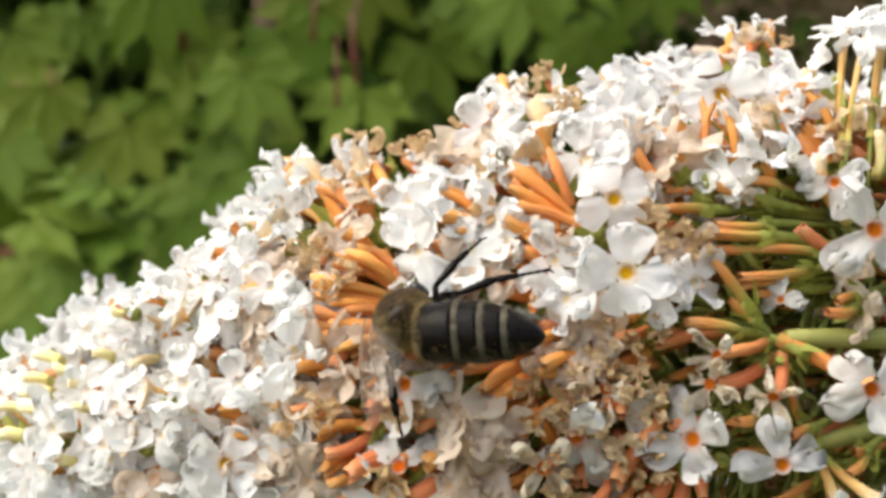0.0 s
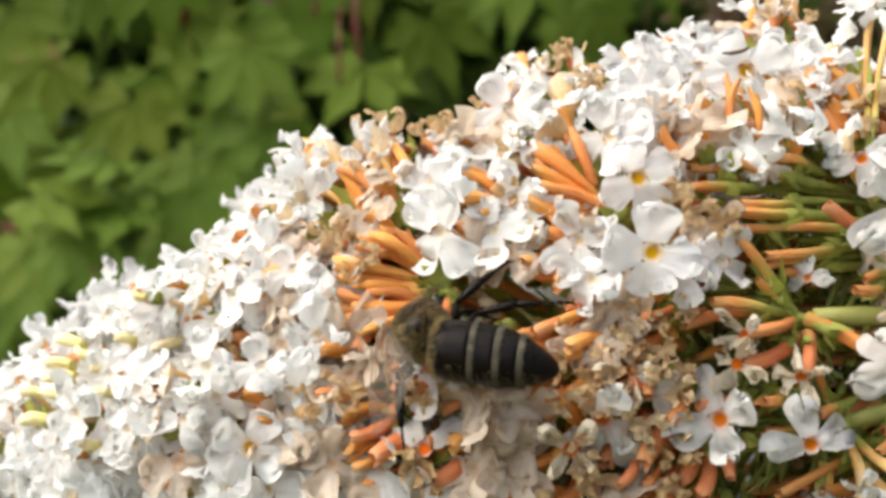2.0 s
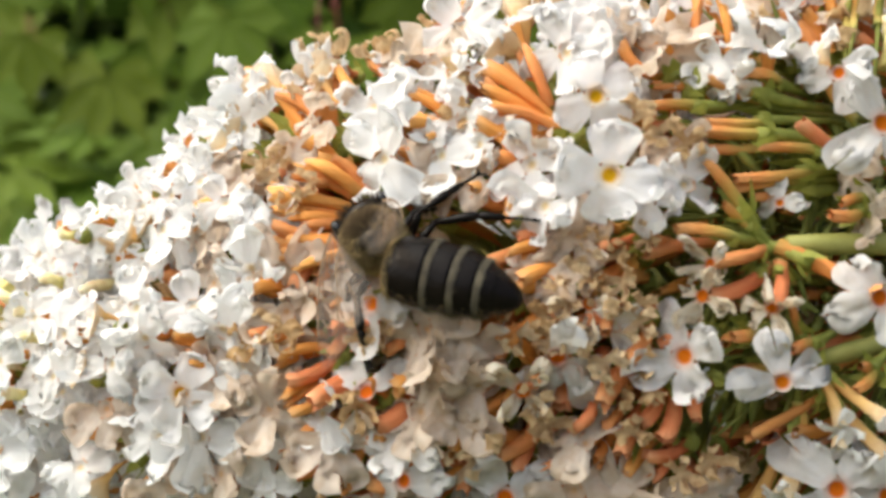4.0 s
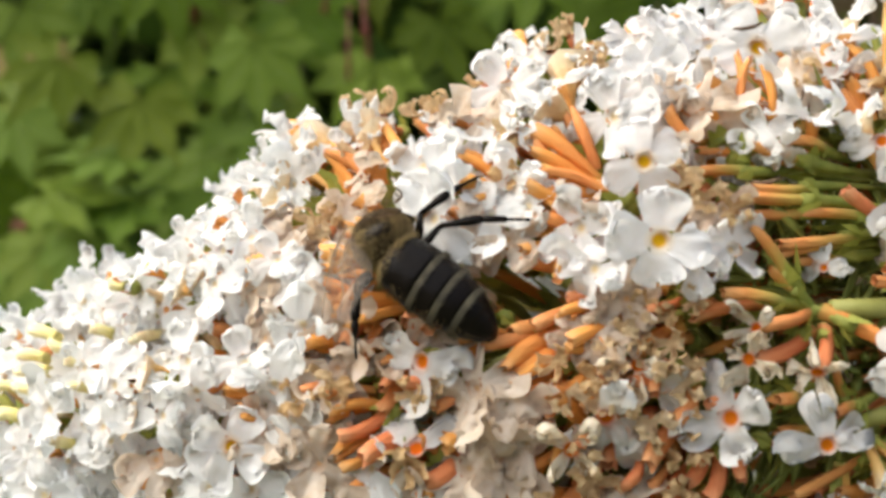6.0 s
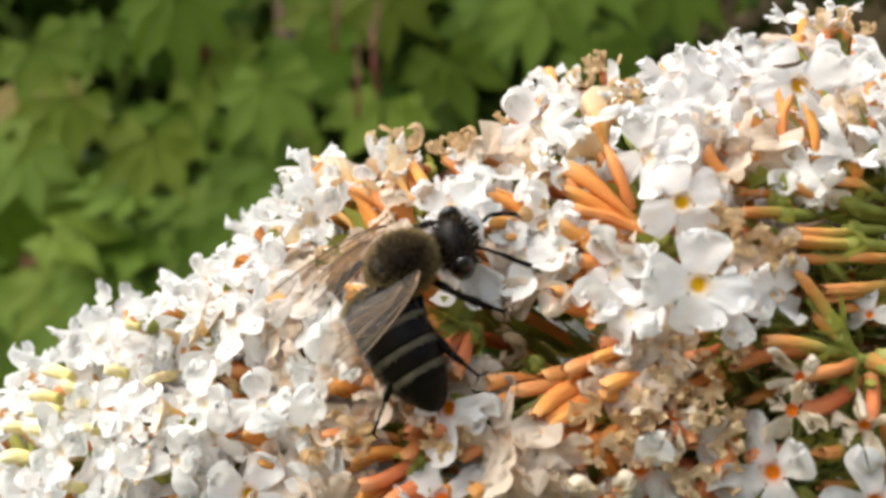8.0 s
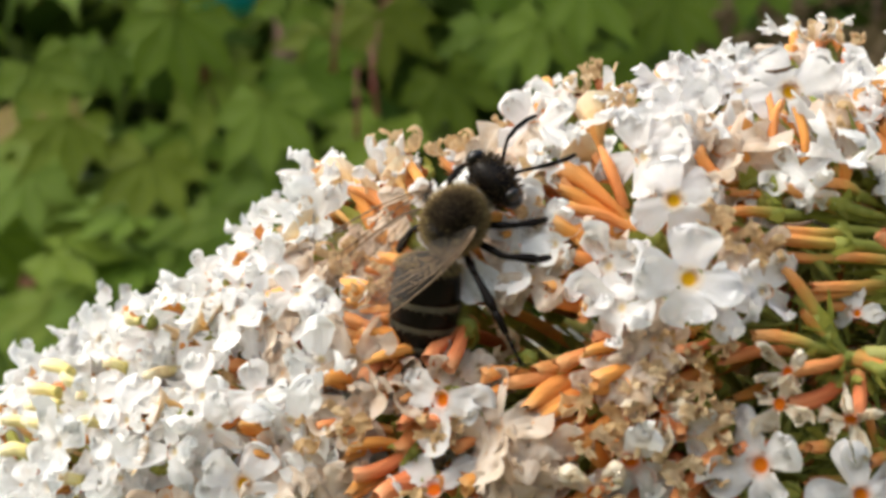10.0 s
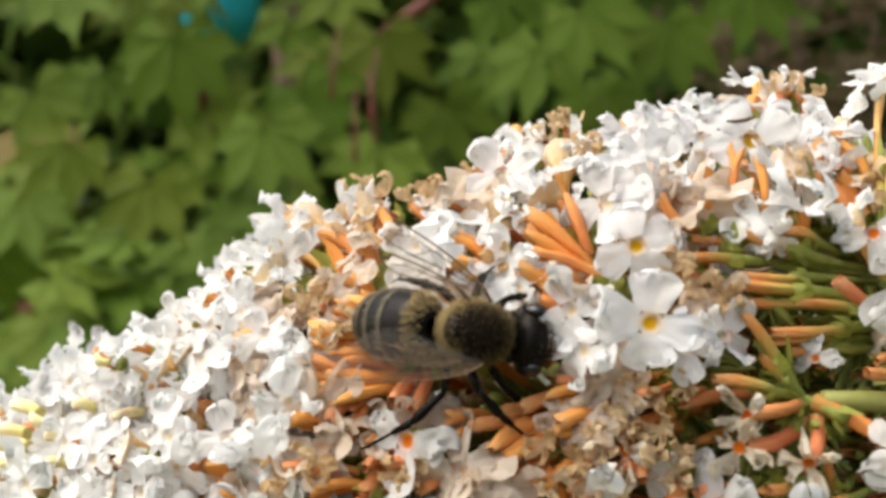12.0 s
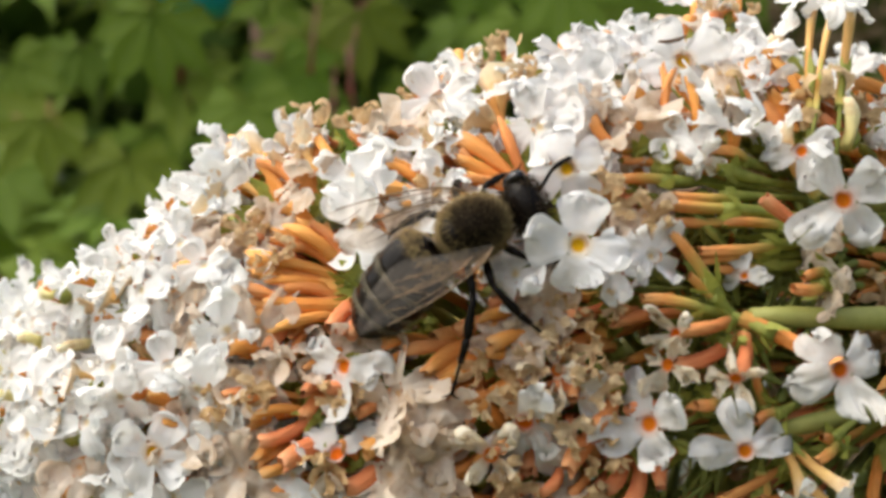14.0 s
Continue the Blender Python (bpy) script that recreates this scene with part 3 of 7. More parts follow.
stem("stalked", 22.8, -0.4, 17.1, 0.0, 0.9, "v", 0, 0.97, 0.5, 10)
stem("cream", 22.1, 1.5, 20.5, 5.0, 0.8, "ul", 0, 0.48, 1.0, 2)
bloom("three", 21.0, 3.6, "lv", 200, 0.73, 1.2, 2)
stem("withered", 23.8, 4.6, 22.9, 6.5, 1.0, "u", 0, 0.97, 0.6, 3)
stem("withered", 24.5, 4.3, 22.4, 5.6, 1.0, "l", 0, 0.87, 0.2, 7)
bloom("old", 22.3, 6.6, "uv", 0, 0.63, 0.4, 3)
stem("rosy", 21.1, -0.4, 18.6, 1.2, 0.86, "v", 0, 0.97, 2.1, 2)
bloom("red", 22.3, 1.0, "v", 40, 1.07, 2.4, 2)
stem("stalked", 17.5, -4.9, 14.2, -0.6, 1.0, "v", 0, 0.97, 1.9, 0)
stem("stalked", 17.6, -4.8, 15.0, -2.6, 0.8, "v", 0, 0.97, 1.1, 1)
stem("stalked", 17.5, -4.7, 12.6, -3.8, 0.9, "v", 0, 0.97, 1.9, 2)
stem("rosy", 16.1, -4.7, 11.2, -5.1, 0.77, "v", 0, 0.97, 1.3, 3)
stem("stalked", 23.0, -3.1, 20.1, -3.3, 1.0, "v", 0, 0.97, 0.2, 4)
stem("stalked", 23.1, -2.4, 20.8, -2.8, 0.9, "v", 0, 0.97, -0.1, 5)
stem("stalked", 22.1, -2.1, 16.5, -2.4, 0.9, "v", 0, 0.97, -0.3, 6)
stem("stalked", 22.0, -1.5, 15.6, -2.1, 0.8, "v", 0, 0.97, 0.1, 7)
bloom("three", 18.0, -2.7, "lv", 10, 0.48, -0.4, 2)
bloom("old", 21.8, -1.3, "l", 30, 0.72, -1.0, 4)
bloom("old", 22.2, -3.4, "l", 30, 0.72, -1.0, 5)
stem("wred", 17.8, -4.9, 14.2, -5.5, 1.0, "lv", 30, 0.48, 1.4, 0)
stem("wred", 17.9, -5.6, 13.8, -7.0, 1.0, "lv", 60, 0.58, 1.4, 1)
stem("wred", 17.9, -5.5, 17.0, -7.6, 0.9, "dv", 20, 0.53, 1.4, 2)
stem("red", 17.9, -4.9, 21.7, -7.1, 1.0, "v", 30, 1.02, 2.2, 4)
bloom("three", 17.3, -11.0, "v", 10, 0.87, 2.2, 0)
bloom("red", 12.8, -9.8, "lv", 25, 1.02, 1.8, 1)
stem("stalked", 16.1, -8.8, 15.0, -9.4, 1.0, "v", 0, 0.97, 0.5, 8)
stem("stalked", 17.2, -8.6, 15.2, -9.0, 1.0, "v", 0, 0.97, 0.9, 9)
stem("stalked", 20.2, -9.4, 18.2, -9.8, 1.0, "v", 0, 0.97, 0.5, 10)
stem("stalked", 19.8, -10.7, 18.3, -7.4, 0.8, "v", 0, 0.97, -0.1, 11)
stem("cream", 19.5, -10.4, 22.6, -13.1, 0.7, "r", 0, 0.39, 1.4, 0)
stem("cream", 19.4, -10.6, 20.4, -13.5, 0.7, "dv", 0, 0.39, 1.2, 1)
stem("stalked", 20.0, -10.7, 16.3, -7.7, 0.9, "v", 0, 0.97, -0.3, 12)
stem("stalked", 19.9, -10.9, 15.5, -10.8, 0.9, "v", 0, 0.97, -0.3, 13)
stem("stalked", 23.1, -10.3, 21.2, -11.8, 0.9, "v", 0, 0.97, 0.3, 14)
stem("stalked", 23.2, -11.5, 21.5, -10.6, 0.9, "v", 0, 0.97, 0.1, 15)
stem("crisp", 4.3, 4.6, 3.2, 9.1, 0.9, "uv", 20, 0.85, 0.6, 7)
bloom("crisp", 4.3, 9.5, "uv", 70, 0.65, 0.8, 3)
bloom("crisp", 2.7, 7.3, "uv", 40, 0.99, 1.4, 6)
bloom("crisp", 1.9, 8.4, "ul", 10, 0.54, 0.8, 1)
stem("withered", 2.9, 5.3, 1.7, 7.8, 0.9, "ul", 0, 0.78, 1.0, 2)
stem("old", 1.5, 3.6, 0.2, 5.5, 1.0, "u", 20, 0.77, 0.6, 0)
bloom("old", 1.2, 5.2, "uv", 60, 0.81, 1.0, 4)
stem("cream", 0.5, 3.6, -0.6, 4.7, 0.9, "l", 0, 0.39, 1.0, 3)
stem("withered", -0.5, 3.7, -1.6, 5.7, 0.9, "u", 0, 0.87, 0.2, 1)
bloom("crisp", -0.8, 5.6, "u", 20, 0.54, 0.2, 4)
stem("withered", 0.5, 4.1, -2.5, 5.8, 0.8, "u", 0, 0.68, 0.0, 6)
stem("flare", 7.2, 3.5, 6.6, 8.7, 1.25, "u", 0, 0.68, 1.2, 4)
bloom("withered", 6.7, 10.9, "u", 0, 0.82, 0.9, 6)
bloom("withered", 5.5, 9.8, "u", 0, 0.73, 0.9, 8)
bloom("withered", 7.5, 8.4, "uv", 0, 0.78, 1.0, 5)
bloom("withered", 7.5, 7.2, "uv", 0, 0.68, 1.0, 9)
bloom("crisp", 7.9, 9.8, "u", 30, 0.5, 0.6, 5)
stem("crisp", 7.1, 3.0, 5.4, 7.1, 1.0, "ul", 30, 0.95, 1.2, 8)
stem("flare", 7.4, 2.8, 4.7, 5.9, 1.1, "ul", 0, 0.48, 1.6, 1)
stem("bare", 7.6, 1.5, 6.0, 5.8, 0.95, "v", 0, 0.97, 2.1, 0)
stem("bare", 7.3, 1.4, 5.6, 5.4, 0.90, "v", 0, 1, 1.55, 3)
stem("bare", 7.7, 1.3, 3.9, 4.5, 0.95, "v", 0, 0.97, 2.5, 2)
stem("bare", 7.5, 1.1, 4.0, 3.8, 0.90, "v", 0, 1, 1.95, 5)
stem("bare", 7.8, 1.1, 3.6, 3.4, 0.99, "v", 0, 0.97, 2.7, 3)
stem("bare", 7.6, 0.8, 4.0, 2.7, 0.94, "v", 0, 1, 2.15, 6)
stem("bare", 7.6, 1.1, 3.9, 2.3, 0.95, "v", 0, 0.97, 2.8, 4)
stem("bare", 7.5, 0.8, 3.6, 1.9, 0.90, "v", 0, 1, 2.25, 7)
stem("bare", 7.3, 0.7, 3.4, 1.6, 1.03, "v", 0, 0.97, 2.5, 5)
stem("bare", 7.3, 0.5, 3.3, 1.2, 0.98, "v", 0, 1, 1.95, 0)
stem("bare", 7.2, 2.3, 4.8, 4.7, 0.77, "v", 0, 0.97, 2.0, 7)
stem("bare", 7.0, 2.1, 4.6, 4.3, 0.73, "v", 0, 1, 1.45, 2)
stem("bare", 7.2, 0.2, 4.3, 0.7, 0.86, "v", 0, 0.97, 1.9, 6)
stem("bare", 7.2, -0.1, 4.5, 0.2, 0.82, "v", 0, 1, 1.35, 1)
stem("bare", 6.4, -1.4, 3.6, -0.1, 1.12, "v", 0, 0.97, 1.6, 0)
stem("bare", 6.3, -1.7, 3.8, -0.7, 1.06, "v", 0, 1, 1.05, 3)
stem("bare", 6.7, -2.3, 3.0, -1.7, 1.03, "v", 0, 0.97, 1.5, 3)
stem("bare", 6.7, -2.6, 2.8, -2.2, 0.98, "v", 0, 1, 0.95, 6)
stem("bare", 7.4, -1.5, 4.6, -2.9, 0.95, "v", 0, 0.97, 1.6, 1)
stem("bare", 7.6, -1.8, 4.7, -3.3, 0.90, "v", 0, 1, 1.05, 4)
bloom("fresh", 8.0, 5.2, "lv", 20, 1.03, 2.4, 8)
bloom("fresh", 10.0, 7.2, "uv", 45, 1.03, 2.0, 9)
bloom("fresh", 10.2, 5.7, "v", 10, 0.85, 1.8, 3)
bloom("eyed", 9.2, 2.7, "v", 25, 1.02, 2.9, 0)
bloom("eyed", 9.4, -1.2, "v", 84, 1.09, 4.0, 1)
bloom("fresh", 5.9, -0.6, "lv", 20, 0.9, 2.2, 6)
bloom("fresh", 6.4, -2.6, "lv", 70, 0.85, 2.6, 5)
bloom("fresh", 11.3, -2.3, "v", 10, 0.77, 2.4, 7)
bloom("fresh", 13.2, -1.7, "rv", 50, 0.77, 1.8, 9)
bloom("old", 13.0, 0.3, "v", 20, 0.68, 1.6, 1)
bloom("withered", 11.5, 1.7, "lv", 0, 0.82, 2.0, 1)
bloom("withered", 12.2, 0.9, "v", 0, 0.78, 1.8, 3)
bloom("withered", 13.5, 0.3, "v", 0, 0.68, 1.6, 5)
bloom("old", 6.6, 0.5, "u", 20, 0.72, 1.6, 8)
stem("cream", 8.8, -0.9, 7.5, -0.3, 0.9, "lv", 0, 0.39, 1.4, 1)
stem("bare", 2.5, 1.2, -0.1, 3.3, 0.82, "v", 0, 0.97, 1.7, 1)
stem("bare", 2.7, 1.4, 0.3, 3.6, 0.78, "v", 0, 1, 1.15, 4)
stem("bare", 2.7, 1.0, -0.1, 1.8, 0.86, "v", 0, 0.97, 1.8, 2)
stem("bare", 2.8, 1.2, 0.3, 2.1, 0.82, "v", 0, 1, 1.25, 5)
stem("bare", 2.7, 0.7, 0.7, 0.9, 0.77, "v", 0, 0.97, 1.7, 4)
stem("bare", 2.8, 0.9, 1.1, 1.3, 0.73, "v", 0, 1, 1.15, 7)
bloom("crisp", -1.2, 1.9, "lv", 10, 0.99, 1.4, 1)
bloom("crisp", -1.5, -0.1, "lv", 55, 0.99, 1.4, 2)
bloom("crisp", -2.0, 2.9, "uv", 80, 0.81, 0.8, 4)
bloom("crisp", -0.1, 3.3, "v", 20, 0.54, 0.8, 8)
bloom("withered", 2.8, 4.0, "uv", 0, 0.78, 1.6, 2)
bloom("crisp", 2.2, 4.4, "ul", 20, 0.72, 1.4, 3)
bloom("crisp", 3.4, 4.6, "u", 40, 0.72, 1.8, 5)
bloom("withered", 2.3, 2.2, "v", 0, 0.68, 1.4, 4)
bloom("crisp", 2.7, 1.8, "lv", 30, 0.77, 1.4, 3)
bloom("crisp", 3.4, 0.5, "lv", 60, 0.77, 1.6, 7)
bloom("crisp", 1.5, 0.0, "lv", 10, 0.81, 1.2, 0)
bloom("old", 0.5, -0.9, "v", 10, 0.81, 0.8, 2)
bloom("old", 2.4, -1.2, "v", 40, 0.81, 1.0, 5)
stem("bare", 1.8, -0.9, -0.7, 0.3, 0.86, "v", 0, 0.97, 1.1, 3)
stem("bare", 1.6, -1.2, -0.5, -0.3, 0.82, "v", 0, 1, 0.55, 6)
stem("crisp", -6.1, 0.7, -11.0, 6.1, 0.9, "ul", 20, 0.85, 0.4, 0)
bloom("crisp", -10.7, 4.2, "l", 50, 0.9, 0.4, 1)
bloom("crisp", -9.6, 3.8, "ul", 20, 0.77, 0.7, 2)
bloom("crisp", -11.6, 3.2, "l", 10, 0.68, 0.2, 9)
stem("flare", -6.1, 1.3, -9.0, 4.6, 1.2, "ul", 10, 0.68, 0.8, 0)
stem("bare", -4.1, 1.1, -7.6, 3.8, 1.07, "v", 0, 0.97, 1.6, 1)
stem("bare", -3.9, 1.3, -7.5, 4.3, 1.02, "v", 0, 1, 1.05, 4)
stem("bare", -5.6, 0.2, -7.7, 3.7, 0.95, "v", 0, 0.97, 1.5, 3)
stem("bare", -5.4, 0.4, -7.4, 3.9, 0.90, "v", 0, 1, 0.95, 6)
stem("flare", -6.8, 0.4, -9.9, 2.8, 1.2, "l", 40, 0.78, 0.9, 1)
stem("flare", -8.1, -0.5, -10.5, 1.3, 1.2, "l", 20, 0.68, 0.8, 2)
stem("flare", -4.5, 1.9, -5.9, 5.5, 1.1, "u", 10, 0.73, 0.5, 3)
stem("bare", -2.7, 1.7, -4.6, 5.6, 0.99, "v", 0, 0.97, 1.5, 4)
stem("bare", -3.0, 1.6, -5.0, 5.4, 0.94, "v", 0, 1, 0.95, 7)
bloom("withered", -4.6, 6.1, "u", 0, 0.87, 0.6, 1)
bloom("withered", -6.4, 6.6, "u", 0, 0.68, 0.4, 3)
stem("flare", -3.1, 2.4, -5.0, 4.9, 1.0, "u", 10, 0.58, 0.4, 2)
bloom("crisp", -6.7, 4.0, "u", 20, 0.68, 0.2, 6)
bloom("crisp", -4.9, 5.0, "u", 40, 0.54, 0.6, 7)
bloom("withered", -5.8, 3.6, "uv", 0, 0.78, 1.0, 4)
stem("old", -3.4, 0.7, -4.7, 2.9, 1.0, "u", 10, 0.72, 0.8, 5)
stem("old", -4.0, -0.6, -5.7, 1.0, 1.0, "lv", 20, 0.81, 1.0, 7)
bloom("old", -6.5, -0.3, "lv", 40, 0.72, 0.9, 8)
bloom("withered", -8.1, -0.3, "l", 0, 0.73, 0.8, 6)
bloom("withered", -7.1, 0.0, "v", 0, 0.68, 0.9, 8)
bloom("old", -9.6, -1.3, "v", 20, 0.85, 0.8, 3)
bloom("old", -10.0, -2.1, "lv", 40, 0.77, 0.8, 7)
stem("bare", -8.8, -3.2, -11.4, -2.1, 0.95, "v", 0, 0.97, 1.6, 0)
stem("bare", -8.7, -2.9, -11.2, -1.7, 0.90, "v", 0, 1, 1.05, 3)
stem("bare", -8.9, -3.6, -11.7, -2.6, 0.86, "v", 0, 0.97, 1.5, 2)
stem("bare", -8.8, -3.4, -11.4, -2.2, 0.82, "v", 0, 1, 0.95, 5)
stem("bare", -2.0, -2.4, -5.6, -0.1, 1.16, "v", 0, 0.97, 1.9, 0)
stem("bare", -1.9, -2.1, -5.0, 0.1, 1.10, "v", 0, 1, 1.35, 3)
stem("bare", -2.2, -2.4, -4.1, 0.1, 1.03, "v", 0, 0.97, 1.5, 4)
stem("bare", -2.0, -2.2, -3.5, -0.0, 0.98, "v", 0, 1, 0.95, 7)
stem("bare", -2.0, -2.7, -6.3, -0.8, 0.95, "v", 0, 0.97, 1.6, 1)
stem("bare", -1.9, -2.5, -6.4, -0.3, 0.90, "v", 0, 1, 1.05, 4)
stem("bare", -2.3, -2.9, -7.5, -1.9, 0.95, "v", 0, 0.97, 1.7, 2)
stem("bare", -2.2, -2.7, -7.4, -1.5, 0.90, "v", 0, 1, 1.15, 5)
stem("bare", -2.2, -3.5, -7.2, -2.7, 1.03, "v", 0, 0.97, 1.8, 3)
stem("bare", -2.2, -3.2, -6.9, -2.3, 0.98, "v", 0, 1, 1.25, 6)
stem("bare", -2.2, -3.9, -7.1, -3.5, 0.95, "v", 0, 0.97, 1.7, 5)
stem("bare", -2.2, -3.6, -6.5, -3.1, 0.90, "v", 0, 1, 1.15, 0)
stem("bare", -2.2, -4.3, -6.6, -4.1, 1.03, "v", 0, 0.97, 1.7, 6)
stem("bare", -2.2, -4.0, -6.0, -3.7, 0.98, "v", 0, 1, 1.15, 1)
stem("bare", -2.2, -4.5, -6.8, -4.9, 1.03, "v", 0, 0.97, 1.6, 7)
stem("bare", -2.2, -4.3, -7.1, -4.5, 0.98, "v", 0, 1, 1.05, 2)
stem("bare", -1.9, -4.7, -6.1, -5.7, 0.95, "v", 0, 0.97, 1.3, 0)
stem("bare", -2.0, -4.5, -6.2, -5.2, 0.90, "v", 0, 1, 0.75, 3)
bloom("withered", -6.0, -2.0, "lv", 0, 0.63, 1.6, 9)
bloom("withered", -5.1, -1.3, "lv", 0, 0.58, 1.6, 5)
bloom("withered", -7.3, -0.9, "lv", 0, 0.58, 1.2, 4)
bloom("crisp", -8.9, -3.9, "lv", 20, 0.9, 1.2, 5)
bloom("crisp", -7.2, -3.2, "v", 70, 0.72, 1.2, 8)
bloom("crisp", -8.4, -5.7, "dv", 10, 0.85, 1.2, 1)
bloom("old", -6.6, -5.6, "dv", 40, 0.85, 1.2, 0)
bloom("old", -11.4, -3.9, "lv", 10, 0.85, 0.8, 2)
bloom("crisp", -12.9, -3.9, "lv", 30, 0.81, 0.6, 11)
bloom("old", -6.5, -7.8, "v", 20, 0.9, 1.0, 1)
stem("three", -1.2, -7.2, -2.1, -7.3, 0.8, "lv", 170, 0.97, 1.6, 2)
bloom("old", -5.1, -6.7, "u", 20, 0.63, 0.8, 3)
bloom("crisp", -11.6, -7.6, "uv", 20, 0.77, 1.2, 6)
bloom("crisp", -9.9, -8.8, "dv", 60, 0.85, 1.2, 0)
bloom("crisp", -9.3, -7.1, "lv", 35, 0.77, 1.0, 3)
bloom("old", -10.6, -6.4, "lv", 80, 0.72, 0.8, 4)
stem("bare", -6.3, -6.9, -8.3, -6.6, 1.03, "v", 0, 0.97, 1.3, 2)
stem("bare", -6.3, -6.6, -8.4, -6.2, 0.98, "v", 0, 1, 0.75, 5)
stem("rosy", -5.0, -8.4, -8.8, -9.0, 0.77, "v", 0, 0.97, 1.5, 0)
stem("bare", -4.7, -9.1, -7.3, -9.3, 0.86, "v", 0, 0.97, 1.6, 4)
stem("bare", -4.6, -9.4, -6.9, -9.7, 0.82, "v", 0, 1, 1.05, 7)
stem("bare", -3.7, -9.8, -6.9, -10.1, 0.86, "v", 0, 0.97, 1.7, 1)
stem("bare", -3.7, -10.0, -7.1, -10.6, 0.82, "v", 0, 1, 1.15, 4)
stem("rosy", -3.4, -9.9, -6.4, -11.2, 0.86, "v", 0, 0.97, 1.8, 2)
stem("bare", -3.5, -10.2, -6.6, -12.2, 0.86, "v", 0, 0.97, 1.8, 3)
stem("bare", -3.6, -10.0, -6.4, -11.5, 0.82, "v", 0, 1, 1.25, 6)
stem("bare", -3.3, -10.5, -6.2, -12.9, 0.86, "v", 0, 0.97, 1.6, 5)
stem("bare", -3.4, -10.3, -6.6, -12.7, 0.82, "v", 0, 1, 1.05, 0)
stem("rosy", -2.2, -11.6, -5.2, -12.3, 1.2, "v", 0, 0.97, 1.9, 4)
stem("rosy", 0.7, -10.8, -2.1, -13.5, 1.29, "v", 0, 0.97, 1.6, 1)
stem("bare", 1.1, -10.8, -1.0, -11.6, 1.03, "v", 0, 0.97, 1.5, 2)
stem("bare", 1.0, -10.5, -1.0, -11.2, 0.98, "v", 0, 1, 0.95, 5)
stem("bare", 0.4, -12.2, -1.8, -14.3, 1.12, "v", 0, 0.97, 1.3, 3)
stem("bare", 0.2, -12.1, -1.9, -13.8, 1.06, "v", 0, 1, 0.75, 6)
stem("rosy", -1.3, -7.7, -4.2, -8.8, 0.95, "v", 0, 0.97, 1.3, 3)
stem("rosy", -0.5, -7.8, -3.0, -8.4, 0.86, "v", 0, 0.97, 1.6, 2)
bloom("withered", -6.0, -8.9, "lv", 0, 0.78, 1.2, 3)
bloom("withered", -7.0, -8.5, "lv", 0, 0.68, 1.2, 5)
bloom("withered", -2.6, -9.0, "v", 0, 0.73, 1.4, 7)
bloom("withered", -1.6, -8.7, "v", 0, 0.58, 1.4, 9)
bloom("withered", -8.6, -9.5, "lv", 0, 0.78, 1.0, 0)
stem("two", -1.3, -12.1, -2.4, -11.6, 0.9, "uv", 40, 1.02, 1.6, 0)
bloom("withered", -2.9, -12.2, "dv", 0, 0.87, 1.4, 2)
bloom("eyed", -12.2, -12.0, "v", 60, 1.02, 1.8, 6)
bloom("old", -7.9, -11.2, "v", 20, 0.85, 1.0, 4)
bloom("old", -7.5, -12.8, "v", 60, 0.9, 1.0, 6)
bloom("crisp", -8.8, -10.6, "v", 20, 0.63, 1.0, 2)
bloom("old", -10.3, -11.1, "lv", 60, 0.77, 0.8, 8)
stem("bare", -10.2, -11.3, -12.2, -10.4, 0.77, "v", 0, 0.97, 1.5, 0)
stem("bare", -10.1, -11.0, -12.0, -10.0, 0.73, "v", 0, 1, 0.95, 3)
bloom("crisp", -15.1, -7.8, "lv", 20, 0.9, 0.8, 7)
bloom("crisp", -14.4, -9.4, "dv", 60, 0.81, 1.0, 4)
bloom("crisp", -16.5, -10.8, "lv", 20, 0.77, 0.8, 3)
bloom("crisp", -20.3, -11.7, "lv", 50, 0.77, 0.8, 7)
bloom("crisp", -24.6, -13.5, "lv", 10, 0.77, 0.8, 1)
bloom("crisp", -24.2, -11.1, "lv", 30, 0.9, 0.6, 10)
stem("flare", -15.9, -9.1, -17.7, -8.6, 1.0, "l", 0, 0.39, 0.9, 0)
stem("flare", -13.4, -4.3, -14.8, -3.3, 1.1, "l", 0, 0.39, 0.6, 1)
stem("flare", -14.7, -4.3, -16.0, -3.8, 1.0, "l", 0, 0.39, 0.6, 2)
stem("flare", -17.1, -11.8, -18.5, -11.1, 0.9, "l", 0, 0.39, 0.9, 3)
bloom("crisp", -19.7, -9.4, "lv", 0, 0.81, 0.6, 5)
bloom("crisp", -21.9, -8.6, "lv", 50, 0.72, 0.4, 9)
bloom("old", -16.9, -13.3, "v", 20, 0.9, 0.6, 9)
stem("bare", -10.9, -9.7, -12.7, -9.0, 0.86, "v", 0, 0.97, 1.1, 0)
stem("bare", -11.0, -10.0, -12.9, -9.4, 0.82, "v", 0, 1, 0.55, 3)
stem("bare", -16.5, -14.6, -19.3, -14.1, 0.95, "v", 0, 0.97, 1.1, 3)
stem("bare", -16.5, -14.9, -19.3, -14.6, 0.90, "v", 0, 1, 0.55, 6)
stem("bud", -24.1, -7.4, -26.6, -6.8, 0.8, "v", 0, 0.97, 0.8, 0)
stem("bud", -22.9, -7.7, -24.7, -7.3, 0.8, "v", 0, 0.97, 0.6, 1)
stem("bud", -24.7, -8.5, -27.1, -8.3, 0.8, "v", 0, 0.97, 0.8, 2)
stem("bud", -21.8, -8.6, -23.2, -8.3, 0.7, "v", 0, 0.97, 0.8, 3)
stem("bud", -24.3, -9.2, -27.0, -9.2, 0.8, "v", 0, 0.97, 0.9, 0)
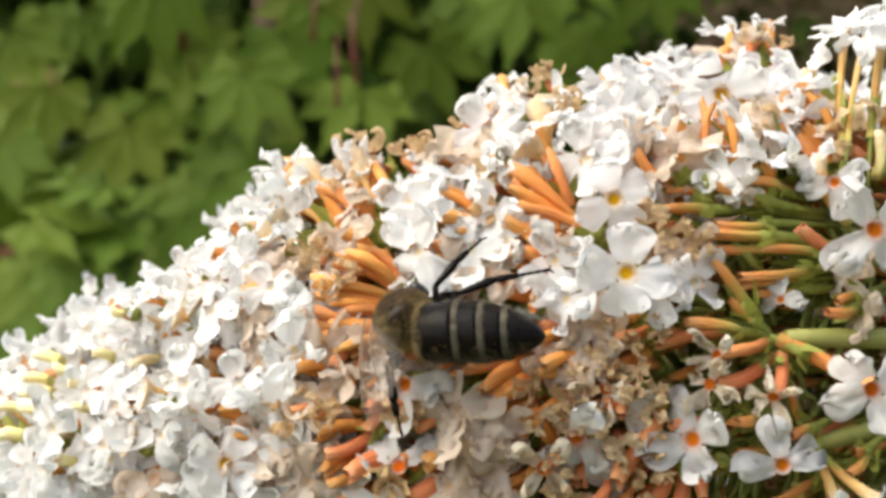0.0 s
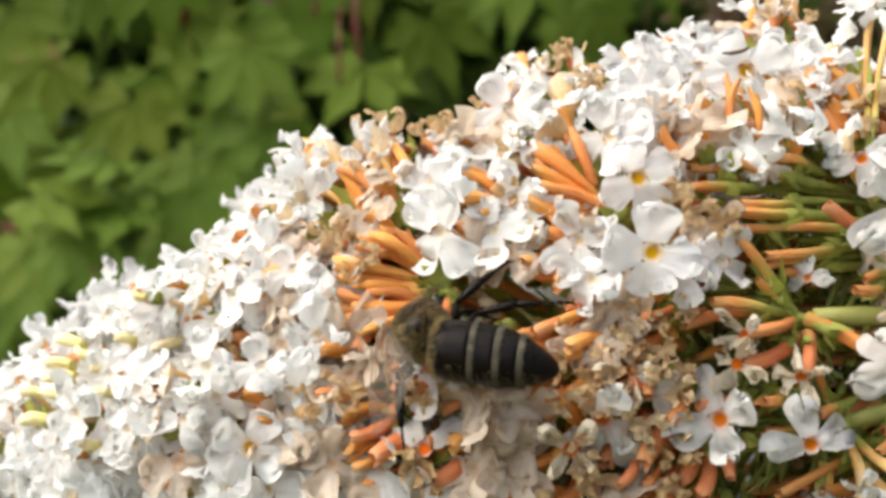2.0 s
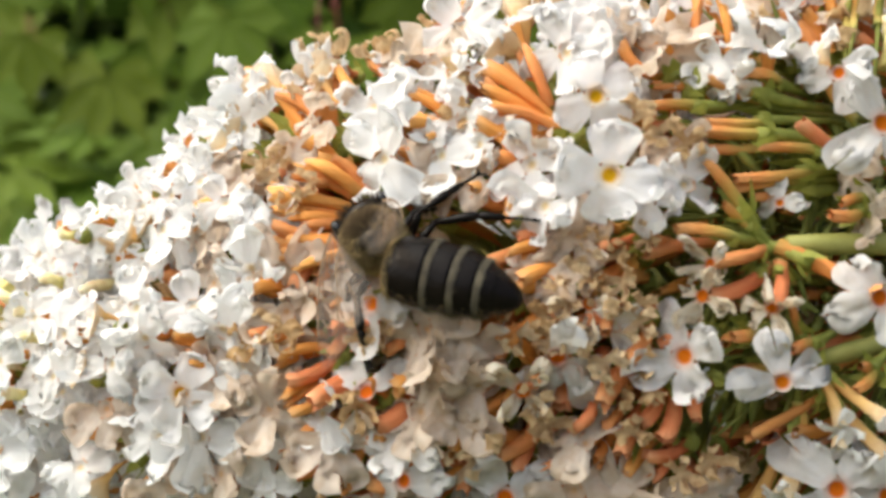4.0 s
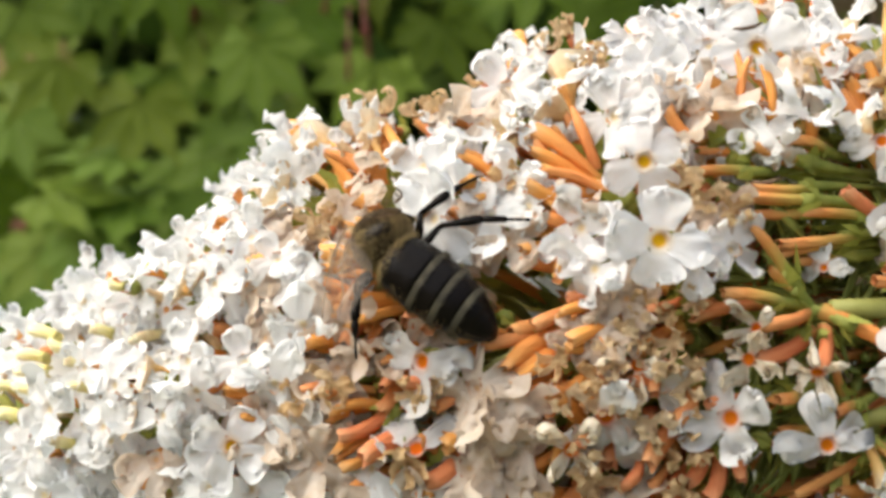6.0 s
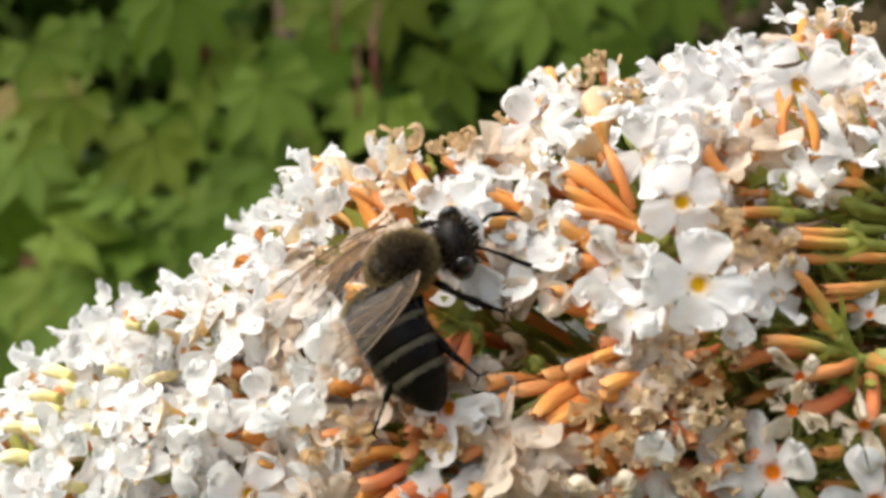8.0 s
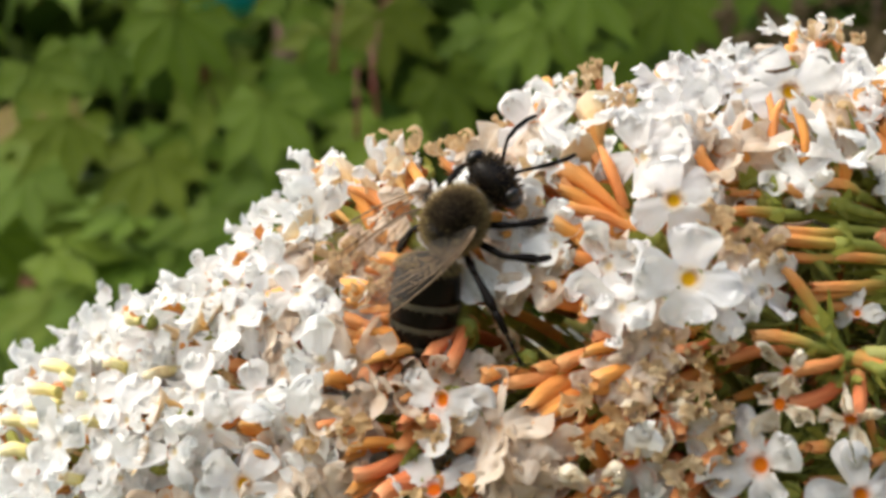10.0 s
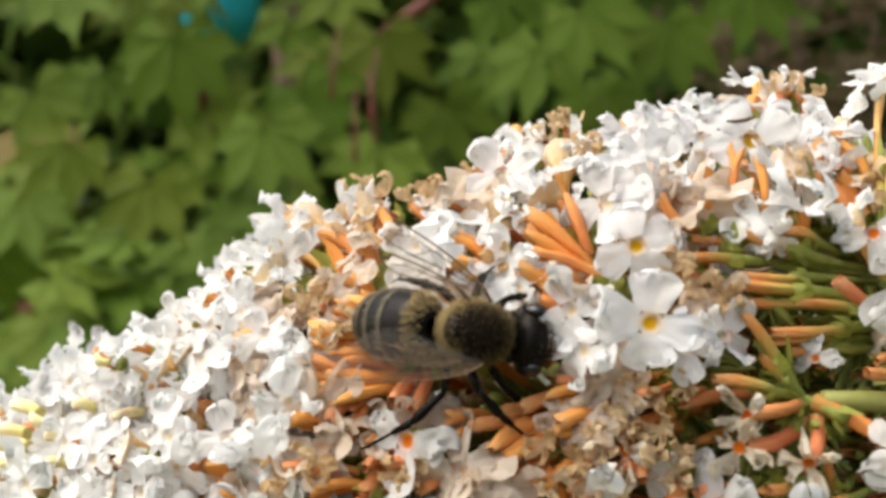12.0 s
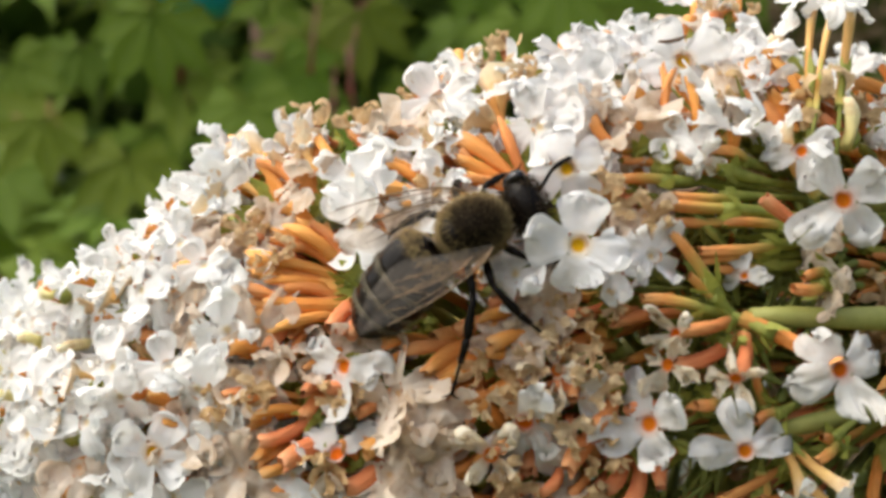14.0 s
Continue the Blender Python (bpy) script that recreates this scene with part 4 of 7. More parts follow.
stem("bud", -24.7, -10.0, -27.1, -10.0, 0.8, "v", 0, 0.97, 0.8, 1)
stem("bud", -26.6, -10.5, -29.0, -10.3, 0.8, "v", 0, 0.97, 0.6, 2)
stem("bud", -20.0, -6.8, -21.6, -6.4, 0.7, "v", 0, 0.97, 0.8, 3)
stem("bud", -19.7, -4.0, -20.9, -3.7, 0.7, "v", 0, 0.97, 0.8, 1)
stem("bud", -21.3, -9.9, -23.0, -9.8, 0.7, "v", 0, 0.97, 0.6, 2)
stem("bud", -26.5, -12.1, -28.8, -12.0, 0.9, "v", 0, 0.97, 0.4, 0)
stem("bud", -22.4, -13.3, -23.9, -13.0, 0.8, "v", 0, 0.97, 0.6, 3)
stem("bare", 9.0, -4.7, 4.6, -4.9, 0.86, "v", 0, 0.97, 1.7, 1)
stem("bare", 9.0, -5.0, 5.2, -5.3, 0.82, "v", 0, 1, 1.15, 4)
stem("bare", 8.8, -5.2, 5.2, -6.2, 0.86, "v", 0, 0.97, 1.8, 2)
stem("bare", 8.8, -5.5, 5.1, -6.6, 0.82, "v", 0, 1, 1.25, 5)
stem("bare", 6.1, -5.7, 2.1, -7.6, 1.12, "v", 0, 0.97, 1.7, 3)
stem("bare", 6.2, -5.9, 2.3, -8.0, 1.06, "v", 0, 1, 1.15, 6)
stem("bare", 6.2, -7.2, 2.3, -8.4, 1.03, "v", 0, 0.97, 1.5, 4)
stem("bare", 6.2, -7.5, 2.6, -8.8, 0.98, "v", 0, 1, 0.95, 7)
stem("bare", 7.6, -7.1, 4.0, -8.9, 1.03, "v", 0, 0.97, 1.4, 5)
stem("bare", 7.7, -7.3, 4.6, -9.2, 0.98, "v", 0, 1, 0.85, 0)
stem("rosy", 11.4, -4.2, 8.8, -4.7, 0.77, "v", 0, 0.97, 1.8, 0)
stem("bare", 10.6, -3.9, 7.3, -3.6, 0.77, "v", 0, 0.97, 1.3, 2)
stem("bare", 10.7, -3.6, 7.5, -3.2, 0.73, "v", 0, 1, 0.75, 5)
stem("bare", 11.0, -5.5, 8.7, -6.9, 0.86, "v", 0, 0.97, 1.6, 3)
stem("bare", 10.9, -5.3, 8.7, -6.4, 0.82, "v", 0, 1, 1.05, 6)
bloom("old", 8.1, -4.1, "v", 20, 0.77, 1.6, 2)
bloom("old", 6.5, -3.9, "lv", 20, 0.63, 1.0, 5)
stem("old", 7.6, -6.2, 6.6, -6.5, 0.9, "lv", 10, 0.68, 1.4, 4)
bloom("old", 5.3, -5.7, "v", 30, 0.45, 1.2, 7)
bloom("withered", 4.7, -7.2, "lv", 0, 0.73, 1.2, 9)
bloom("withered", 8.1, -5.9, "lv", 0, 0.73, 1.6, 1)
bloom("withered", 8.8, -5.4, "lv", 0, 0.63, 1.6, 4)
bloom("withered", 7.5, -7.1, "lv", 0, 0.73, 1.6, 2)
bloom("withered", 9.5, -7.2, "lv", 0, 0.78, 1.6, 7)
bloom("withered", 8.2, -9.2, "lv", 0, 0.78, 1.6, 8)
bloom("withered", 9.2, -10.1, "v", 0, 0.78, 1.6, 3)
bloom("withered", 7.0, -8.9, "lv", 0, 0.73, 1.4, 6)
bloom("withered", 6.4, -8.0, "lv", 0, 0.68, 1.4, 0)
bloom("withered", 10.2, -6.3, "lv", 0, 0.68, 1.6, 9)
bloom("withered", 10.8, -8.2, "v", 0, 0.73, 1.4, 5)
bloom("withered", 11.0, -7.3, "v", 0, 0.58, 1.6, 1)
bloom("withered", 9.0, -4.3, "lv", 0, 0.58, 1.4, 6)
bloom("withered", 11.4, -4.2, "lv", 0, 0.58, 1.6, 2)
bloom("withered", 10.1, -5.0, "lv", 0, 0.58, 1.5, 8)
bloom("withered", 10.8, -10.0, "v", 0, 0.68, 1.4, 4)
bloom("withered", 11.2, -11.5, "v", 0, 0.68, 1.2, 0)
bloom("withered", 9.9, -11.5, "dv", 0, 0.68, 1.2, 7)
bloom("wred", 8.5, -7.3, "lv", 0, 0.58, 1.6, 1)
stem("rosy", 10.1, -6.9, 8.1, -8.1, 0.86, "v", 0, 0.97, 1.9, 1)
stem("rosy", 10.7, -7.3, 9.2, -8.7, 0.95, "v", 0, 0.97, 1.9, 3)
stem("rosy", 11.6, -8.0, 10.2, -10.1, 0.95, "v", 0, 0.97, 1.7, 2)
stem("rosy", 11.2, -10.4, 9.0, -12.2, 1.12, "v", 0, 0.97, 1.7, 4)
stem("rosy", 9.2, -11.6, 7.6, -13.6, 1.03, "v", 0, 0.97, 1.5, 0)
stem("rosy", 12.2, -10.9, 10.7, -13.3, 1.03, "v", 0, 0.97, 1.5, 1)
stem("rosy", 12.7, -11.4, 12.0, -14.0, 1.03, "v", 0, 0.97, 1.5, 2)
stem("rosy", 14.9, -11.2, 13.6, -13.1, 0.95, "v", 0, 0.97, 1.1, 3)
stem("rosy", 7.8, -10.0, 5.8, -11.1, 0.86, "v", 0, 0.97, 1.9, 4)
bloom("crisp", 9.6, -8.3, "dv", 20, 0.59, 1.5, 9)
bloom("three", 6.9, -9.9, "dv", 240, 1.12, 1.8, 1)
bloom("two", 7.6, -10.6, "dv", 200, 1.07, 1.6, 0)
bloom("old", 0.6, -8.6, "lv", 20, 0.99, 1.4, 0)
bloom("old", 0.5, -10.1, "lv", 60, 0.9, 1.4, 2)
bloom("old", 1.7, -10.8, "dv", 30, 0.85, 1.4, 4)
bloom("old", 3.0, -9.6, "v", 20, 0.77, 1.4, 6)
bloom("old", 2.0, -12.3, "v", 50, 0.99, 1.2, 8)
bloom("old", 0.2, -12.7, "lv", 10, 0.9, 1.2, 1)
bloom("old", 3.2, -11.4, "v", 70, 0.72, 1.2, 3)
stem("bare", 6.4, -11.2, 4.5, -8.9, 0.95, "v", 0, 0.97, 1.3, 2)
stem("bare", 6.6, -11.0, 4.7, -8.5, 0.90, "v", 0, 1, 0.75, 5)
stem("wred", 6.1, -10.6, 5.3, -11.5, 0.8, "v", 40, 0.7, 1.6, 0)
bloom("withered", 6.0, -12.2, "v", 0, 0.78, 1.2, 5)
bloom("withered", 5.1, -8.9, "v", 0, 0.78, 1.2, 3)
bloom("withered", 6.5, -13.2, "v", 0, 0.78, 1.0, 6)
bloom("old", -1.4, -6.2, "v", 20, 0.72, 0.0, 4)
bloom("old", -2.9, -6.8, "v", 40, 0.72, 0.2, 6)
bloom("red", 4.4, -17.1, "v", 30, 1.07, 1.5, 3)
bloom("red", 3.4, -19.5, "v", 10, 1.02, 1.0, 0)
bloom("red", 6.4, -19.5, "v", 60, 1.02, 1.0, 4)
bloom("red", 20.3, -16.5, "v", 40, 1.12, 2.0, 1)
bloom("red", 22.9, -17.0, "v", 10, 0.97, 1.6, 3)
stem("cream", 19.6, -10.9, 23.1, -15.3, 0.8, "r", 0, 0.39, 1.4, 0)
stem("cream", 19.9, -11.4, 20.4, -14.6, 0.8, "dv", 0, 0.39, 1.2, 1)
stem("cream", 19.1, -12.8, 18.0, -17.1, 0.9, "dv", 0, 0.39, 1.0, 2)
stem("cream", 19.0, -14.0, 15.9, -19.2, 0.9, "dv", 0, 0.39, 0.6, 3)
bloom("old", 7.8, -16.7, "v", 20, 1.03, 1.4, 0)
bloom("old", 8.3, -14.1, "uv", 60, 0.81, 1.4, 3)
bloom("old", -4.2, -14.3, "v", 20, 0.99, 1.2, 1)
bloom("three", -0.7, -16.3, "lv", 20, 0.97, 1.4, 2)
bloom("crisp", -0.6, -14.5, "uv", 60, 0.77, 1.2, 4)
bloom("crisp", -7.7, -16.9, "lv", 20, 0.77, 1.0, 7)
bloom("crisp", -18.7, -16.6, "uv", 10, 0.77, 1.0, 8)
bloom("crisp", -4.8, -13.0, "lv", 50, 0.72, 0.8, 2)
bloom("old", -10.5, -16.5, "lv", 40, 0.99, 0.8, 5)
bloom("old", -13.3, -17.4, "v", 10, 0.9, 0.6, 7)
stem("flare", -15.3, -16.1, -18.0, -18.4, 0.9, "dl", 0, 0.48, 0.8, 1)
stem("flare", -15.3, -19.3, -17.7, -21.5, 0.9, "dl", 0, 0.48, 0.8, 2)
bloom("withered", 13.0, -15.8, "v", 0, 0.73, 1.2, 2)
bloom("withered", 14.4, -15.1, "v", 0, 0.73, 1.2, 6)
bloom("withered", 10.6, -13.6, "v", 0, 0.73, 1.2, 8)
bloom("old", 13.9, -16.5, "v", 20, 0.9, 0.8, 9)
bloom("old", 10.1, -16.8, "v", 50, 0.99, 1.0, 2)
bloom("old", 14.3, -18.4, "v", 10, 0.81, 1.0, 4)
bloom("old", 10.9, -19.2, "v", 10, 0.9, 0.8, 6)
bloom("withered", -9.0, -19.2, "v", 0, 0.73, 0.8, 3)
bloom("withered", -4.4, -18.2, "v", 0, 0.73, 0.8, 5)
bloom("old", -1.8, -17.4, "v", 40, 0.9, 0.8, 1)
bloom("crisp", -3.2, -19.2, "u", 20, 0.72, 0.8, 6)
bloom("crisp", -25.1, -21.5, "uv", 20, 0.77, 0.6, 10)
bloom("crisp", -20.6, -19.9, "lv", 60, 0.77, 0.6, 11)
stem("crisp", 18.1, 10.4, 18.7, 13.9, 0.7, "uv", 20, 0.65, 0.0, 3)
stem("crisp", 20.0, 11.6, 21.3, 14.8, 0.6, "u", 60, 0.45, 0.0, 6)
stem("crisp", 12.6, 9.5, 12.8, 11.6, 0.7, "uv", 10, 0.68, 0.3, 1)
stem("crisp", 10.4, 9.0, 10.3, 11.2, 0.7, "ul", 50, 0.68, 0.4, 8)
stem("crisp", 14.4, 9.4, 14.5, 11.1, 0.7, "uv", 70, 0.63, 0.3, 10)
stem("crisp", 4.3, 8.9, 4.1, 12.0, 0.7, "u", 30, 0.56, 0.3, 5)
stem("cream", 21.6, 7.4, 21.4, 10.4, 0.7, "ul", 20, 0.6, 1.0, 2)
stem("crisp", -12.0, 0.7, -13.3, 1.6, 0.7, "ul", 20, 0.68, 0.4, 2)
stem("crisp", -12.7, -1.0, -14.2, -0.1, 0.7, "ul", 70, 0.68, 0.6, 7)
stem("crisp", -14.6, -2.2, -16.1, -1.4, 0.7, "lv", 30, 0.63, 0.5, 9)
stem("crisp", -16.7, -3.5, -18.5, -2.9, 0.7, "ul", 0, 0.63, 0.4, 4)
stem("crisp", -19.3, -4.2, -21.1, -3.5, 0.7, "ul", 40, 0.59, 0.3, 11)
bloom("crisp", -13.6, -3.6, "lv", 15, 0.72, 1.6, 0)
bloom("crisp", -15.1, -2.4, "lv", 65, 0.68, 1.4, 3)
bloom("crisp", -9.9, -2.2, "uv", 35, 0.65, 1.9, 6)
bloom("crisp", -11.6, -1.0, "uv", 80, 0.72, 1.6, 1)
bloom("crisp", -13.3, -1.8, "lv", 40, 0.68, 1.6, 5)
bloom("crisp", -11.2, 0.7, "ul", 10, 0.77, 1.2, 8)
bloom("crisp", -9.5, 1.9, "lv", 50, 0.77, 1.2, 10)
facing(-11.4, -14.5, "crisp", 0.7, 0, 1, 0, 0, 0.8, 2)
facing(-23.6, -19.9, "crisp", 0.7, 0, 1.1, -0.1, 0, 1, 3)
facing(-8.1, -15.0, "crisp", 0.6, 0, 1, 0, 0.1, 0.8, 5)
facing(-13.8, -14.7, "crisp", 0.6, 10, 1, -0.1, 0, 0.6, 7)
facing(-24.6, -16.2, "crisp", 0.6, 0, 1.1, -0.2, 0, 0.8, 8)
facing(-6.5, -19.4, "rosy", 0, 0, 1, -1.7, -0.2, 0.6, 217)
facing(18.9, -19.2, "withered", 0.25, 0, 1.1, -0.7, 0.2, 2, 3)
facing(0.3, -18.8, "old", 0.6, 10, 1, 0, 0, 0.5, 7)
facing(-14.4, -19.7, "crisp", 0.6, 30, 1, 0, 0, 0.5, 9)
facing(-15.3, -17.9, "bare", 0.1, 0, 1, -0.3, -0.5, 0.3, 1)
facing(17.1, -14.1, "rosy", 0.1, 0, 1, -0.3, 0.2, 0.3, 2)
facing(18.5, -13.8, "bare", 0.1, 0, 1, -0.3, 0.2, 0.3, 3)
facing(2.2, -15.4, "bare", 0.1, 0, 1, -0.3, 0.2, 0.3, 7)
facing(6.1, -16.0, "rosy", 0.1, 0, 1, -0.3, 0.2, 0.3, 8)
facing(4.0, -13.9, "withered", 0.300887, 313.706, 0.741891, -0.43, 0.39, 1.28517, 3)
facing(16.1, -14.1, "rosy", 0, 0, 0.767696, -1.9, -0.7, 0.590617, 16)
facing(6.1, -15.7, "rosy", 0, 0, 0.732671, -1.9, -0.54, 0.87053, 50)
facing(8.4, -19.3, "withered", 0.330433, 280.535, 0.782034, -0.56, 0.08, 1.39065, 51)
facing(2.8, -15.3, "withered", 0.399927, 102.967, 0.774753, -0.52, -0.01, 0.782537, 55)


# spent reddish tubes lying between the withered florets on the lower flank
clear_of = [q.copy() for q in taken]
lying = 0
for _ in range(900):
    if lying >= 95:
        break
    x, z = rng.uniform(-7, 12.0), rng.uniform(-17, -3.2)
    if z > -5.5 and x < 4:
        continue
    spot_here = Vector((x, surface(x, z) - 1.4, z))
    if min((spot_here - q).length for q in clear_of) < 1.05:
        continue
    lying += 1
    slant = radians(rng.uniform(175, 250))
    run = rng.uniform(2.4, 3.8)
    stem("rosy" if rng.random() < 0.6 else "bare", x - run * math.cos(slant), z - run * math.sin(slant), x, z, rng.uniform(0.75, 1.05), "v", 0, 1, rng.uniform(0.5, 1.2), rng.randrange(40))
    clear_of.append(spot_here)

# fans of spent orange tubes where the corollas have dropped
fans = 0
for _ in range(900):
    if fans >= 7:
        break
    s = rng.uniform(24, 64)
    theta = radians(rng.uniform(-45, 70))
    p, radial = spot(s, theta, girth(s) * 0.90)
    if any((p - q).length < 3.0 for q in taken):
        continue
    fans += 1
    way = (radial * 0.6 - AXIS * 0.8 + Vector([rng.uniform(-0.3, 0.3) for _ in range(3)])).normalized()
    side = way.cross(radial).normalized()
    for k in range(rng.randint(4, 6)):
        off = side * (k - 2.2) * 1.05 + radial * rng.uniform(-0.8, 0.5) + way * rng.uniform(-0.8, 0.8)
        add_floret(p + off, way + side * (k - 2.2) * 0.12 + Vector([rng.uniform(-0.08, 0.08) for _ in range(3)]), "bare", rng.uniform(0, 6.28), rng.uniform(0.9, 1.1))
        taken.append(p + off)

# the florets between, thick and white towards the tip, faded and withered towards the base
count = {"floret": 0}
spare = []
tries = 0
while tries < 16000:
    tries += 1
    s = LENGTH * rng.random() ** 0.9 + 1.0
    theta = radians(rng.uniform(-95, 105))
    if rng.random() > (0.25 + girth(s) / 24):
        continue
    p, radial = spot(s, theta, girth(s) * (rng.uniform(0.78, 0.96) * (0.84 if math.sin(theta) > 0.7 and 10 < s < 30 else 1) if s < 30 else rng.uniform(0.68, 0.80) if math.sin(theta) > 0.66 else rng.uniform(0.82, 0.97)))
    gap = 1.95 if s < 28 else 2.4
    if any((p - q).length < gap for q in taken):
        continue
    h = math.sin(theta)
    roll = rng.random()
    along = rng.uniform(0.1, 0.7)
    if s < 24:
        kind = "bud" if roll < (0.35 if s < 9 else 0.12) else "cream" if roll < 0.6 else "crisp"
    elif s < 38:
        kind = "crisp" if roll < 0.34 else "old" if roll < 0.44 else "withered" if roll < 0.54 else "bare"
    elif h > 0.55:
        kind = "fresh" if roll < 0.16 else "crisp" if roll < 0.32 else "old" if roll < 0.42 else "withered" if roll < 0.58 else "bare"
    else:
        low = h < -0.45
        kind = "crisp" if roll < (0.14 if low else 0.03) else "old" if roll < (0.28 if low else 0.10) else "withered" if roll < (0.56 if low else 0.42) else "bare" if roll < 0.86 else "stalked"
        if s > 54 and -0.35 < h < 0.5:
            kind = "stalked" if roll < 0.55 else "withered" if roll < 0.65 else "none"
            p, _ = spot(s, theta, girth(s) * rng.uniform(0.58, 0.78))
            along = 1.5
    if kind == "bare" and s > 30 and h < 0.0 and rng.random() < 0.75:
        kind, along = "rosy", 1.3
    if kind == "bare":
        along = rng.uniform(0.9, 1.7)
    if p.x > 25 and p.z > 11.5:
        continue
    taken.append(p)
    if kind == "none":
        continue
    if kind in ("fresh", "crisp", "cream", "old"):
        count["floret"] += 1
        if count["floret"] > 290:
            spare.append((p, radial, kind))
            continue
    stray = 0.5 if s < 30 else 0.45
    way = radial * 0.85 - AXIS * along + Vector([rng.uniform(-stray, stray) for _ in range(3)])
    add_floret(p, way, kind, rng.uniform(0, 6.28), rng.uniform(0.72, 0.94) if s < 36 else rng.uniform(0.72, 0.95))

# far side and inner crowd, joined
def crowd(name, meshes, material, places, base_name=""):
    bm = bmesh.new()
    for p, way in places:
        m = Matrix.Translation(Vector((p.x - 20, p.y, p.z))) @ frame_along(way, rng.uniform(0, 6.28)) @ Matrix.Scale(rng.uniform(0.75, 0.98), 4)
        start = len(bm.verts)
        bm.from_mesh(meshes[rng.randrange(len(meshes))])
        bm.verts.ensure_lookup_table()
        for v in bm.verts[start:]:
            v.co = m @ (v.co / MM)
    return tagged(part(name, bm, material, panicle), kind="stuff")


def outward(radial):
    return radial * 0.85 - AXIS * rng.uniform(0.1, 0.6) + Vector([rng.uniform(-0.45, 0.45) for _ in range(3)])


pale_spare = [(p, outward(radial)) for p, radial, kind in spare if kind != "old"]
old_spare = [(p, outward(radial)) for p, radial, kind in spare if kind == "old"]
crowd("corolla_crowd", CRISP, petal_young, pale_spare)
crowd("faded_crowd", FADING, petal_old, old_spare)
crowd("tube_crowd", TUBES, tube_orange, pale_spare + old_spare)
bm = bmesh.new()
for _ in range(260):
    s = rng.uniform(1.0, LENGTH + 2)
    theta = radians(rng.uniform(100, 265))
    p, radial = spot(s, theta, girth(s) * rng.uniform(0.85, 1.0))
    way = radial * 0.85 - AXIS * 0.4 + Vector([rng.uniform(-0.3, 0.3) for _ in range(3)])
    m = Matrix.Translation(Vector((p.x - 20, p.y, p.z))) @ frame_along(way, rng.uniform(0, 6.28))
    base = len(bm.verts)
    bm.from_mesh(FRESH[rng.randrange(10)] if s < 45 else FADING[rng.randrange(8)])
    bm.verts.ensure_lookup_table()
    for v in bm.verts[base:]:
        v.co = m @ (v.co / MM)
tagged(part("far_floret_mass", bm, petal_white, panicle), kind="stuff")
bm, green = bmesh.new(), bmesh.new()
for i in range(780):
    s = rng.uniform(4.0, LENGTH + 3) if i < 420 else rng.uniform(46.0, LENGTH + 3)
    theta = rng.uniform(0, 6.28)
    p, radial = spot(s, theta, girth(s) * rng.uniform(0.62, 0.80))
    way = (radial * 0.85 - AXIS * 0.4 + Vector([rng.uniform(-0.3, 0.3) for _ in range(3)])).normalized()
    c = Vector((p.x - 20, p.y, p.z))
    thick = 1.0 if s < 46 else 0.48
    sweep(bm if s < 46 or i % 5 == 0 else green, [c - way * 6, c - way * 3, c, c + way * 0.6], [0.5 * thick, 0.65 * thick, 0.6 * thick, 0.2 * thick], 6)
tagged(part("inner_stalk_mass", bm, inner_stalk, panicle), kind="stuff")
tagged(part("inner_calyx_mass", green, bract_green, panicle), kind="stuff")

# rachis with its side branches, and the cane that carries the spike
bm = bmesh.new()
n = 30
sweep(bm, [(TIP + AXIS * (LENGTH + 40) * i / n) - Vector((20, 0, 0)) for i in range(n + 1)], [1.0 + 1.4 * i / n + 0.15 * math.sin(i * 2.1) for i in range(n + 1)], 10)
part("rachis", bm, stem_green, panicle, "pale green central stalk")
for i in range(46):
    s = 3 + (LENGTH) * i / 46
    theta = i * 2.4
    p0, radial = spot(s + 5, theta, 0.8)
    p1, _ = spot(s, theta, girth(s) * 0.42)
    bm = bmesh.new()
    o = Vector((20, 0, 0))
    sweep(bm, [p0 - o, (p0 + p1) / 2 - o + Vector((0.6, 0, 0.3)), p1 - o], [0.7, 0.6, 0.75], 7)
    part("branchlet", bm, stem_green, panicle)
for a, b, c, wide in (((14, -10, -5.6), (6.5, -21.0, -4.9), (-1.8, -22.6, -4.7), 0.62), ((12, -9, -7.0), (6.0, -20.0, -9.4), (-0.2, -22.2, -10.4), 0.55), ((12, -8, 0.0), (5.0, -18.5, 1.6), (-1.0, -19.6, 2.0), 0.5)):
    bm = bmesh.new()
    a, b, c = Vector(a), Vector(b), Vector(c)
    sweep(bm, [(a + (b - a) * i / 3 if i < 3 else b + (c - b) * (i - 3) / 4) for i in range(8)], [wide * (1.3 - 0.08 * i + 0.06 * math.sin(i * 2.3)) for i in range(8)], 10)
    part("side_stalk", bm, stem_green, panicle, "pale green side stalk")
# dried dark stamens left between the florets
for x, z, y, turn in ((15.2, 1.7, -21.6, 0.1), (19.8, 8.4, -17.5, -0.8), (15.2, 9.9, -18.2, 0.2), (17.4, 5.9, -19.9, 1.2)):
    bm = bmesh.new()
    u = Vector((math.cos(turn), 0, math.sin(turn)))
    mid = Vector((x - 20, y, z))
    sweep(bm, [mid - u * 0.8, mid - u * 0.3 + Vector((0, -0.1, -0.14)), mid + u * 0.3 + Vector((0, -0.1, -0.14)), mid + u * 0.8], [0.05, 0.11, 0.12, 0.05], 7)
    part("dry_stamen", bm, bark, panicle, "dark dried stamen")
NODES = [(16.7, -20.5, -4.5), (18.6, -19.0, 1.8), (18.4, -20.5, -10.0), (22.2, -19.5, -1.2)]
